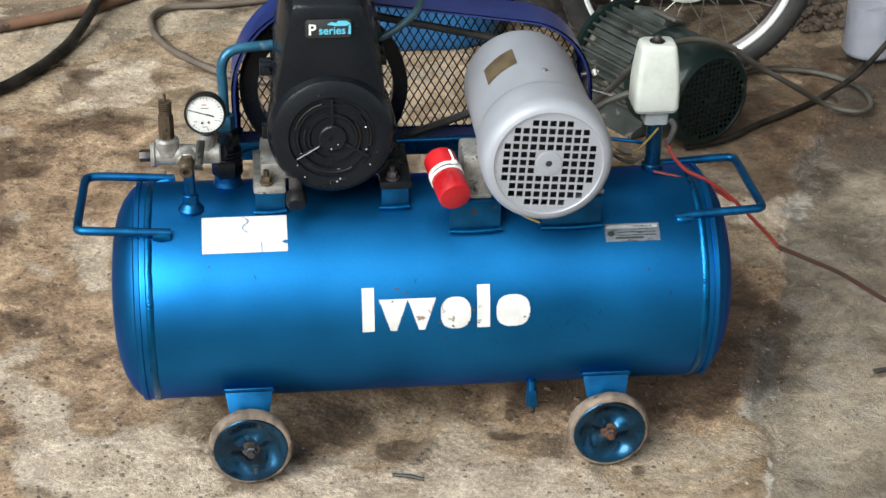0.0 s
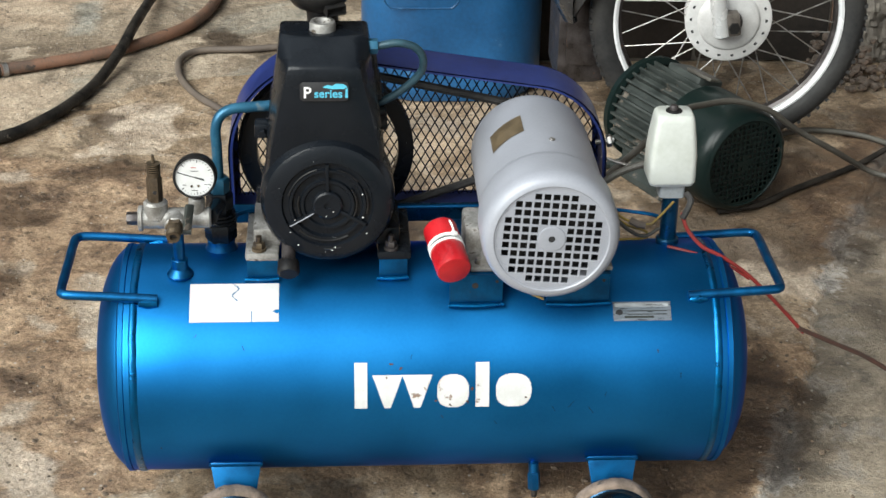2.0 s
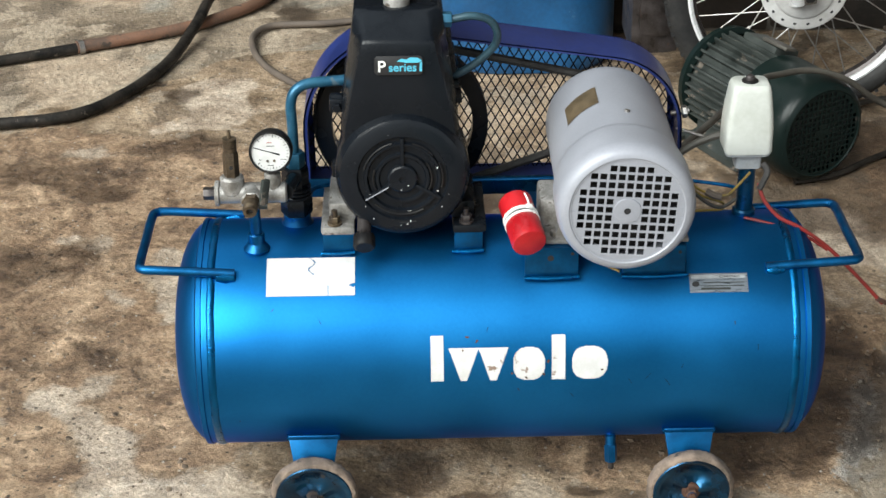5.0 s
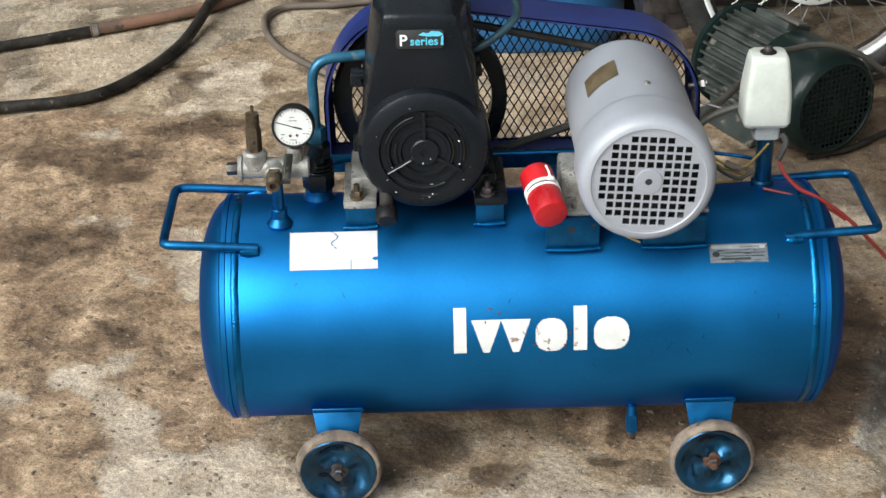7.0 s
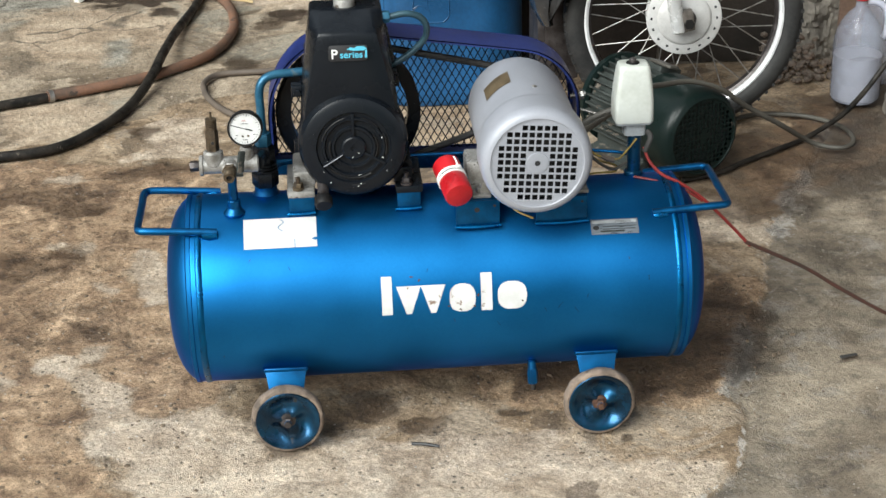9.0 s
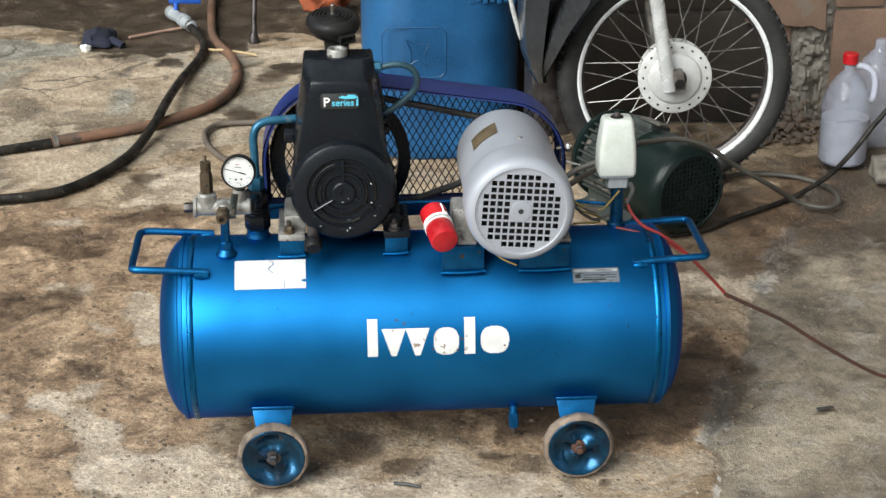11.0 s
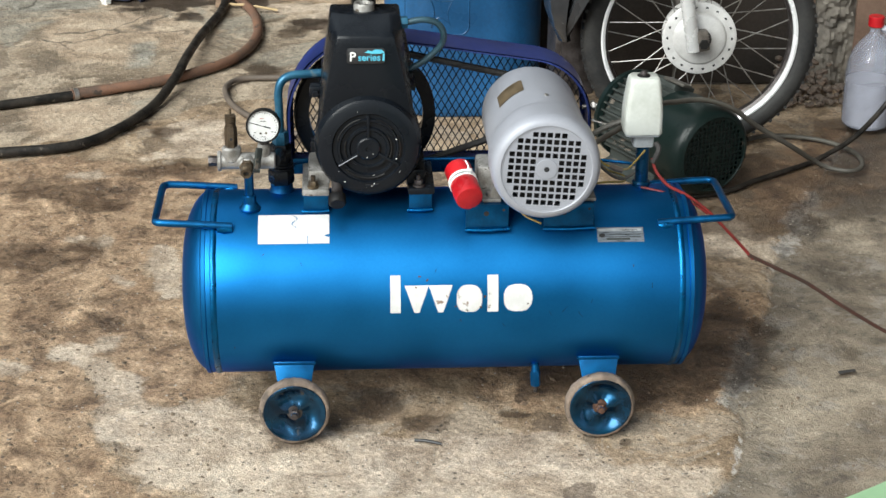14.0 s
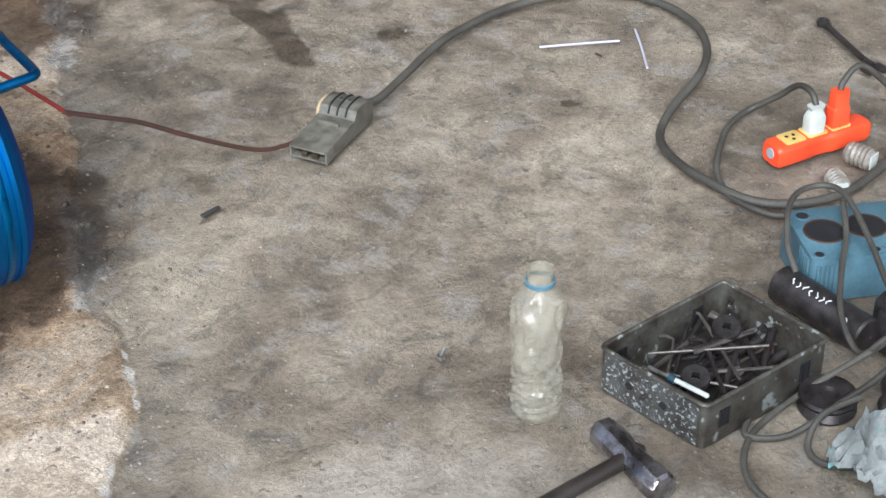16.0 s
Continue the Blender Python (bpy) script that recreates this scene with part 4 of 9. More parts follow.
    warp.inputs["Scale"].default_value, warp.inputs["Detail"].default_value = 7.0, 6
    ln.new(co, warp.inputs["Vector"])
    bent = n.new("ShaderNodeVectorMath")
    bent.operation = "MULTIPLY_ADD"
    bent.inputs[1].default_value = (0.22, 0.22, 0.0)
    ln.new(warp.outputs["Color"], bent.inputs[0])
    ln.new(co, bent.inputs[2])
    vor = n.new("ShaderNodeTexVoronoi")
    vor.feature = "DISTANCE_TO_EDGE"
    vor.inputs["Scale"].default_value = 2.6
    ln.new(bent.outputs[0], vor.inputs["Vector"])
    crack = calc("MULTIPLY", ramp(vor.outputs["Distance"], (0.006, 1.0), (0.018, 0.0)), calc("MULTIPLY", attr("back"), ramp(noi(3.0, 4, 0.5), (0.52, 0.0), (0.58, 1.0))))
    col = mixc(calc("MULTIPLY", crack, 0.75), col, (0.045, 0.036, 0.028))
    col = mixc(calc("MULTIPLY", patch("split", noi(60, 6, 0.6), 1.2, 0.1, 0.55), 0.8), col, (0.05, 0.04, 0.03))
    # darkens real damp and also the shade painted by the motor and tank
    wet_shade = patch("damp_shade", rag2, 0.9, 0.10, 0.5)
    col = mixc(calc("MULTIPLY", wet_shade, 0.80), col, mixc(1.0, col, (0.27, 0.24, 0.22), "MULTIPLY"))
    mud = patch("mud", rag2, 1.1, 0.06)
    mud_c = ramp(noi(9, 12, 0.66, 0.9), (0.40, (0.024, 0.016, 0.010)), (0.52, (0.048, 0.033, 0.022)), (0.60, (0.085, 0.062, 0.045)), (0.66, (0.22, 0.18, 0.14)))
    col = mixc(calc("MULTIPLY", mud, 0.92), col, mud_c)
    hollow = patch("crisp", noi(46, 8, 0.68), 0.9, 0.07, 0.5)
    col = mixc(calc("MULTIPLY", hollow, 0.75), col, mixc(1.0, col, (0.30, 0.27, 0.25), "MULTIPLY"))
    # pale colour of the unseen ground that acts as a reflector
    col = mixc(calc("MULTIPLY", attr("pale_bounce"), 0.85), col, ramp(broad, (0.35, (0.29, 0.262, 0.225)), (0.65, (0.40, 0.37, 0.325))))
    ln.new(col, b.inputs["Base Color"])
    ro = n.new("ShaderNodeMapRange")
    ro.inputs["To Min"].default_value, ro.inputs["To Max"].default_value = 0.86, 0.48
    ln.new(calc("ADD", wet_shade, mud), ro.inputs["Value"])
    ln.new(ro.outputs[0], b.inputs["Roughness"])
    last = None
    lumps = calc("MULTIPLY", noi(62, 8, 0.72, 0.3), calc("ADD", attr("dirt_shade"), 0.25))
    for src, strength, depth in ((noi(260, 4, 0.7), 0.5, 0.0020), (noi(105, 8, 0.72), 0.75, 0.0050), (lumps, 0.8, 0.0130), (calc("ADD", pale, clod), 0.6, 0.0030), (noi(20, 8, 0.64, 0.4), 0.6, 0.012)):
        b2 = n.new("ShaderNodeBump")
        b2.inputs["Strength"].default_value, b2.inputs["Distance"].default_value = strength, depth
        ln.new(src, b2.inputs["Height"])
        if last:
            ln.new(last.outputs[0], b2.inputs["Normal"])
        last = b2
    ln.new(b2.outputs[0], b.inputs["Normal"])
    return m


build_ground()

# ---- shelter: unseen roof, back wall, unseen enclosing walls ----
# unseen roof; strip lengths are set to cut sky light, most on the right
bm = BM()
for k in range(50):
    x0 = -4.1 + k * 0.2
    prism(bm, [(0, 0), (0.05, 0.02), (0.1, 0.0), (0.15, 0.02), (0.2, 0.0), (0.2, -0.004), (0.15, 0.016), (0.1, -0.004), (0.05, 0.016), (0, -0.004)],
          3.6 if x0 < -0.95 else 4.4 if x0 < 0.2 else 9.9, Matrix.Translation((x0, 7.0, 3.2)) @ pose(0, 0, 0, 90, 0, 0))
tagged(finish("unseen_roof", bm, "tin"), "unseen corrugated metal roof, its edge set to shade the right side", "roof", "", "structure")


def plain_wall(name, lo, hi, label):
    bm = BM()
    box(bm, lo, hi, 0.01)
    return tagged(finish(name, bm, "plaster"), label, "wall", "", "structure")


# unseen walls, added to close the place and block light from the sides
plain_wall("unseen_wall_far", (-4.1, 7.0, -0.05), (5.9, 7.2, 3.2), "unseen plain plastered wall closing the far end, cuts sky light")
plain_wall("unseen_wall_west", (-4.3, 1.0, -0.05), (-4.1, 7.2, 3.2), "unseen plain plastered wall on the left, cuts sky light")
plain_wall("unseen_wall_east", (2.75, -2.2, -0.05), (2.95, 7.0, 3.2), "unseen plain plastered wall added to darken the right side")


def block_wall():
    """Tan blocks in courses, broken open to rough mortar at a crack."""
    y0, y1 = 1.62, 1.80
    wall = thing("wall_back", 1.2, 1.7, 0, "tan block wall, cracked open to rough grey mortar", "wall", "", "structure")
    core = BM()
    box(core, (0.25, y0 + 0.012, -0.05), (2.745, y1, 3.17), 0)
    part("core", core, "mortar", wall, "rough grey mortar core")
    ragged = BM()
    V, nu, nv = {}, 22, 74
    for j in range(nv + 1):
        z = 0.62 * j / nv
        mid = 1.112 + 0.018 * noise.noise(Vector((0, 0, z * 9))) + 0.03 * max(0, z - 0.35)
        wide = 0.062 + 0.02 * noise.noise(Vector((4, 0, z * 12)))
        for i in range(nu + 1):
            u = 2 * i / nu - 1
            x = mid + wide * u
            q = Vector((x * 16, 2, z * 16))
            h = 0.014 * noise.noise(q) + 0.012 * noise.noise(q * 2.7) + 0.010 * noise.noise(q * 6.5)
            V[i, j] = ragged.verts.new((x, y0 + 0.012 - 0.02 * (1 - u * u) - h * (1 - u**4), z))
    for j in range(nv):
        for i in range(nu):
            ragged.faces.new((V[i, j], V[i + 1, j], V[i + 1, j + 1], V[i, j + 1]))
    part("mortar_scar", ragged, "mortar", wall, "broken mortar in the crack", 30)
    sheet = prism(BM(), [(0.93, 0.275), (0.98, 0.262), (1.03, 0.268), (1.075, 0.258), (1.10, 0.266), (1.118, 0.254), (1.142, 0.248), (1.134, 0.285), (1.136, 0.33), (1.128, 0.40), (1.13, 0.72), (0.93, 0.72)], 0.016,
                  Matrix.Translation((0, y0 - 0.004, 0)) @ pose(0, 0, 0, 90, 0, 0), 0.002)
    part("plaster_sheet", sheet, "block", wall, "loose tan render with a broken lower edge")
    z, row = 0.0, 0
    heights = [0.30, 0.24, 0.24, 0.24, 0.24]
    for h in heights:
        x = 0.30 - (0.2 if row % 2 else 0.0)
        while x < 2.55:
            w = 0.40
            a, c = x + 0.004, x + w - 0.004
            x += w
            segs = [(a, c)] if not a < 1.01 < c else [(a, 1.0), (1.006, c)]
            lo, hi = (1.055, 1.165) if row == 0 else (1.075, 1.165)
            if row < 2:
                segs = [(p, q) for g0, g1 in segs for p, q in ((g0, min(g1, lo)), (max(g0, hi), g1)) if q - p > 0.03]
            for p, q in segs:
                bm = BM()
                box(bm, (p, y0, z + 0.004), (q, y0 + 0.05, z + h - 0.004), 0.006)
                bmesh.ops.subdivide_edges(bm, edges=bm.edges[:], cuts=2, use_grid_fill=True)
                rough_up(bm, 0.006, 22, row + p)
                # blocks behind the motorbike and drum take the copy with painted shade
                part("block", bm, "block" if p > 0.99 else "shaded_block", wall)
        z += h
        row += 1
    return wall


block_wall()


def stone(bm, c, r, seed, flat=0.7):
    ret = bmesh.ops.create_icosphere(bm, subdivisions=1, radius=r)
    rnd = random.Random(seed)
    s = Vector((rnd.uniform(0.7, 1.4), rnd.uniform(0.7, 1.2), flat * rnd.uniform(0.7, 1.2)))
    turn = Euler((rnd.uniform(-.4, .4), rnd.uniform(-.4, .4), rnd.uniform(0, 6))).to_matrix()
    for v in ret["verts"]:
        w = Vector((v.co.x * s.x, v.co.y * s.y, v.co.z * s.z)) * (1 + 0.35 * noise.noise(v.co * 40 + Vector((seed, 0, 0))))
        v.co = turn @ w + Vector(c)


rnd = random.Random(5)
for k in range(105):
    bm = BM()
    a, h = rnd.uniform(0, 1), rnd.uniform(0, 1)
    x = 1.02 + 0.11 * rnd.uniform(-1, 1) * (1 - 0.4 * h)
    y = 1.57 - 0.15 * (1 - h) * a - 0.02
    r = rnd.uniform(0.006, 0.0145)
    stone(bm, (x, y, 0.6 * r + 0.10 * h * (1 - a)), r, k)
    single("brick_rubble", bm, "rubble", "broken brick and mortar rubble lying against the wall", "rubble", "rubble heap by the wall", angle=25)

# ---- the air compressor ----
TY, TZ, TR = -0.0066, 0.2151, 0.1532
comp = thing("air_compressor", 0, 0, 0, "blue tank air compressor with silver motor and black pump", "compressor")


def on_tank(x, deg, lift=0.0):
    """A place on the tank's skin: deg up from the level line of its front."""
    a = radians(deg)
    return Vector((x, TY - (TR + lift) * math.cos(a), TZ + (TR + lift) * math.sin(a)))


def tank():
    D, L0, L1 = 0.048, -0.386, 0.389
    prof = [(0, L0 - D - 0.001)]
    for k in range(1, 13):
        a = math.pi / 2 * k / 12
        prof.append((TR * math.sin(a) ** 0.62, L0 - D * math.cos(a) ** 1.15))
    prof += [(TR, -0.3), (TR, -0.15), (TR, 0.0), (TR, 0.15), (TR, 0.3)]
    for k in range(12, 0, -1):
        a = math.pi / 2 * k / 12
        prof.append((TR * math.sin(a) ** 0.62, L1 + D * math.cos(a) ** 1.15))
    prof.append((0, L1 + D + 0.001))
    bm = lathe(BM(), prof, Matrix.Translation((0, TY, TZ)) @ pose(0, 0, 0, 0, 90, 0), 96)
    return part("tank", bm, "blue", comp, "blue metallic painted air tank", 60)


T = tank()
for x, sg in ((-0.376, 1), (0.380, -1)):
    bm = BM()
    n = 120
    rings = []
    for k in range(n):
        a = 2 * math.pi * k / n
        ring = []
        for j in range(8):
            b = 2 * math.pi * j / 8
            rr = TR + 0.0022 * math.cos(b)
            ring.append(Vector((x + 0.0052 * math.sin(b) + 0.0008 * noise.noise(Vector((k * 0.5, x, 0))), TY + rr * math.cos(a), TZ + rr * math.sin(a))))
        rings.append(ring)
    loft(bm, rings + [rings[0]], False)
    bmesh.ops.remove_doubles(bm, verts=bm.verts[:], dist=1e-6)
    part("weld_seam", bm, "weld", T, "raised weld seam round the tank end")
    bm = BM()
    xx = x - sg * 0.016
    lathe(bm, [(TR - 0.002, xx - 0.005), (TR + 0.0012, xx - 0.003), (TR + 0.0012, xx + 0.003), (TR - 0.002, xx + 0.005)],
          Matrix.Translation((0, TY, TZ)) @ pose(0, 0, 0, 0, 90, 0), 96)
    part("end_rim", bm, "blue", T, "pressed rim of the tank end")


def wrap(name, test, x0, x1, d0, d1, material, parent, label, lift=0.0007, step=0.0011):
    """A thin skin on the tank wherever test(u, v) holds; u along the tank, v the arc height from the level line, in metres."""
    bm = BM()
    us = np.arange(x0, x1, step)
    vs = np.arange(TR * radians(d0), TR * radians(d1), step)
    got = {}

    def at(i, j):
        if (i, j) not in got:
            got[i, j] = bm.verts.new(on_tank(us[0] + i * step, math.degrees((vs[0] + j * step) / TR), lift))
        return got[i, j]

    for i in range(len(us)):
        for j in range(len(vs)):
            if test(us[i] + step / 2, vs[j] + step / 2):
                bm.faces.new((at(i, j), at(i + 1, j), at(i + 1, j + 1), at(i, j + 1)))
    return part(name, bm, material, parent, label)


# the white mark: plain shapes in a row
V0, V1 = TR * radians(3.3), TR * radians(26.3)
VX = V0 + 0.045


def seg(u, v, a, b, w):
    (x0, y0), (x1, y1) = a, b
    t = max(0, min(1, ((u - x0) * (x1 - x0) + (v - y0) * (y1 - y0)) / ((x1 - x0) ** 2 + (y1 - y0) ** 2)))
    return math.hypot(u - x0 - t * (x1 - x0), v - y0 - t * (y1 - y0)) < w


def blob(u, v, cx, cy, a, b, p=2.6):
    return abs((u - cx) / a) ** p + abs((v - cy) / b) ** p < 1


MARKS = [
    lambda u, v: -0.0935 < u < -0.0765 and V0 < v < V1,
    lambda u, v: V0 < v < VX and (abs(u + 0.0510) < 0.004 + 0.34 * (v - V0) or abs(u + 0.0125) < 0.004 + 0.34 * (v - V0)),
    lambda u, v: blob(u, v, 0.0335, V0 + 0.0225, 0.0205, 0.0225, 2.6),
    lambda u, v: 0.0625 < u < 0.0800 and V0 < v < V1 - 0.001,
    lambda u, v: blob(u, v, 0.1120, V0 + 0.0225, 0.0230, 0.0225, 2.6),
]
for f in MARKS:
    wrap("white_mark", f, -0.10, 0.15, 2.5, 27.5, "logo", T, "chipped white painted mark")

wrap("paper_sticker", lambda u, v: not (abs(u + 0.192) < 0.006 * max(0, 1 - abs(v - TR * radians(52)) / 0.003)) and not
     (abs(u + 0.2455 - 0.004 * math.sin(v * 300)) < 0.0008 and v > TR * radians(58)) and not (abs(u + 0.224) < 0.0008 and v < TR * radians(52)),
     -0.304, -0.190, 46.8, 67.6, "sticker", T, "torn white paper sticker")
plate = wrap("maker_plate", lambda u, v: True, 0.2435, 0.3185, 44.9, 54.6, "plate", T, "small scratched aluminium maker's plate")
wrap("plate_strip", lambda u, v: True, 0.246, 0.316, 51.9, 53.9, "grey_pvc", plate, "printed grey strip", 0.0012)
for d in (46.2, 47.9, 49.6):
    wrap("plate_line", lambda u, v: True, 0.262 if d > 46.5 else 0.258, 0.314 if d > 46.5 else 0.296, d, d + (0.35 if d > 46.5 else 0.9), "fin_grey", plate, "", 0.0012, 0.0006)
wrap("plate_badge", lambda u, v: blob(u, v, 0.2515, TR * radians(49.2), 0.0048, 0.0038, 2), 0.246, 0.258, 47, 51.6, "ink", plate, "dark oval badge", 0.0012, 0.0006)
cu = bpy.data.curves.new("plate_word", "FONT")
cu.body, cu.size, cu.extrude, cu.align_x = "COMPRESSOR", 0.0042, 0.0001, "CENTER"
me = bpy.data.meshes.new_from_object(bpy.data.objects.new("tmp", cu))
me.transform(Matrix.Translation(on_tank(0.296, 52.3, 0.0014)) @ pose(0, 0, 0, 90 - 52.5, 0, 0))
me.materials.clear()
me.materials.append(M["ink"])
w = new("plate_word", me)
w.parent = plate

rnd_c = random.Random(8)
for x, d, r in ((0.165, 1.5, 0.0035), (0.188, 4.0, 0.0045), (0.214, 0.5, 0.0050), (0.232, 9.0, 0.0030), (0.090, -6.0, 0.0028), (0.02, -2.0, 0.002), (-0.296, 40.0, 0.0022), (-0.235, 34.0, 0.003), (-0.02, 29.0, 0.003), (-0.345, -20.0, 0.002), (0.30, 30.0, 0.0022), (0.33, 18.0, 0.004)):
    lean = rnd_c.uniform(-0.9, 0.9)
    wrap("paint_chip", lambda u, v: abs(u - x - lean * (v - TR * radians(d))) < 0.0006 + 0.0007 * noise.noise(Vector((u * 900, v * 900, x))) and abs(v - TR * radians(d)) < r,
         x - 0.008, x + 0.008, d - 3, d + 3, "dark_teal" if r > 0.0025 else "ink", T, "small scratch in the paint", 0.0005, 0.0005)
for x, d in ((-0.046, 25.6), (-0.052, 19.0), (-0.034, 23.5), (0.012, 7.0), (0.030, 4.6), (0.052, 6.2), (0.058, 13.0), (0.128, 8.0)):
    k = rnd_c.random()
    wrap("rust_fleck", lambda u, v: math.hypot(u - x, v - TR * radians(d)) < 0.0024 * (0.6 + 0.9 * noise.noise(Vector((u * 420, v * 420, k)))), x - 0.006, x + 0.006, d - 2.4, d + 2.4, "rust", T, "rusty chip at the white mark", 0.0011, 0.0005)

# handles
for sg, zl in ((-1, 0.353), (1, 0.349)):
    bm = BM()
    x1, x0 = 0.469 * sg, 0.345 * sg
    c, yb = 0.018, 0.078
    pts = [(x0, -0.0885, zl - 0.004), (0.40 * sg, -0.0885, zl), (x1 - c * sg, -0.088, zl + 0.003), (x1 - 0.004 * sg, -0.084, zl + 0.003), (x1, -0.088 + c, zl + 0.003),
           (x1, 0.0, zl + 0.003), (x1, yb - c, zl + 0.003), (x1 - 0.004 * sg, yb - 0.004, zl + 0.003), (x1 - c * sg, yb, zl + 0.003), (0.40 * sg, yb, zl), (x0, yb, zl - 0.004)]
    tube(bm, pts, 0.0062, 14, 5)
    h = part("handle", bm, "blue_trim", comp, "bent blue tube handle")
    for yy in (-0.089, yb):
        bm = BM()
        lathe(bm, [(0, -0.014), (0.007, -0.012), (0.0095, 0), (0.007, 0.012), (0, 0.014)], Matrix.Translation((x0 + 0.012 * sg, yy, zl - 0.0085)) @ pose(0, 0, 0, 0, 90, 0), 12)
        part("weld", rough_up(bm, 0.0016, 160), "weld", h)

# feet and wheels
for sx in (-1, 1):
    for sy in (-1, 1):
        y = TY + sy * 0.128
        bm = BM()
        w0, w1 = 0.0335, 0.022
        prism(bm, [(-w0, 0.126), (w0, 0.126), (w1, 0.056), (-w1, 0.056)], 0.004, Matrix.Translation((0.2505 * sx, y, 0.121)) @ pose(0, 0, 0, 90 + sy * 24, 0, 0) @ Matrix.Translation((0, -0.121, 0)), 0.0008)
        box(bm, (0.2505 * sx - w0, min(y, y - sy * 0.03), 0.117), (0.2505 * sx + w0, max(y, y - sy * 0.03), 0.121), 0.0008)
        rod(bm, (0.2505 * sx, TY, 0.0578), (0.2505 * sx, y + sy * 0.06, 0.0578), 0.006, 12)
        box(bm, (0.2505 * sx - w0 - 0.002, min(y - sy * 0.012, y + sy * 0.004), 0.1215), (0.2505 * sx + w0 + 0.002, max(y - sy * 0.012, y + sy * 0.004), 0.1255), 0.001)
        part("foot_bracket", bm, "blue_trim", comp, "blue folded steel foot bracket")
        out = Matrix.Translation((0.2505 * sx, TY + sy * 0.151, 0.0578)) @ pose(0, 0, 0, 90 if sy < 0 else -90, 0, 0)
        bm = lathe(BM(), [(0.030, 0.006), (0.048, 0.006), (0.0545, 0.0078), (0.0576, 0.012), (0.0582, 0.017), (0.0578, 0.022), (0.0555, 0.0272), (0.0520, 0.0288), (0.0500, 0.0280), (0.049, 0.024)], out, 72)
        rough_up(bm, 0.0016, 120)
        wh = part("wheel", bm, "wheel_tyre", comp, "small wheel with a worn grey-brown tread", 50)
        bm = lathe(BM(), [(0.0500, 0.0265), (0.0512, 0.0288), (0.0500, 0.0304), (0.0455, 0.0295), (0.040, 0.0255), (0.032, 0.0215), (0.024, 0.021), (0.018, 0.023), (0.014, 0.0245), (0, 0.0245)], out, 60)
        for v in bm.verts:
            q = out.inverted() @ v.co
            rr = math.hypot(q.x, q.y)
            v.co += (out.to_3x3() @ Vector((0, 0, 0.0048 * math.sin(math.atan2(q.y, q.x) * 3 + sx) * math.sin(min(1, rr / 0.046) * math.pi))))
        part("wheel_disc", bm, "wheel_blue", wh, "dented blue steel wheel disc", 60)
        bm = lathe(BM(), [(0.0, 0.0225), (0.0125, 0.0225), (0.0125, 0.026), (0.008, 0.0275), (0.0, 0.0275)], out, 20)
        part("washer", bm, "rust" if sx > 0 else "dark_steel", wh)
        bm = lathe(BM(), [(0.0085, 0.0275), (0.0085, 0.034), (0.006, 0.036), (0.0055, 0.041), (0, 0.042)], out, 6)
        part("axle_nut", bm, "rust" if sx > 0 else "dark_steel", wh, "rusty axle nut" if sx > 0 else "dark axle nut")

# drain cock
bm = BM()
dx, dy = 0.149, -0.112
rod(bm, (dx - 0.002, dy + 0.02, 0.112), (dx, dy, 0.098), 0.0075, 14)
rod(bm, (dx, dy, 0.103), (dx, dy - 0.004, 0.088), 0.0072, 14, bev=0.001)
dv = part("drain_cock", bm, "blue_trim", comp, "blue painted drain cock under the tank")
part("nut", hexnut(BM(), (dx, dy - 0.004, 0.090), (dx + 0.001, dy - 0.010, 0.066), 0.0088), "blue_trim", dv)
part("outlet", rod(BM(), (dx + 0.001, dy - 0.010, 0.067), (dx + 0.001, dy - 0.012, 0.055), 0.0042, 12, bev=0.001), "dark_steel", dv)

# pump
PX, PZ = -0.1252, 0.4740


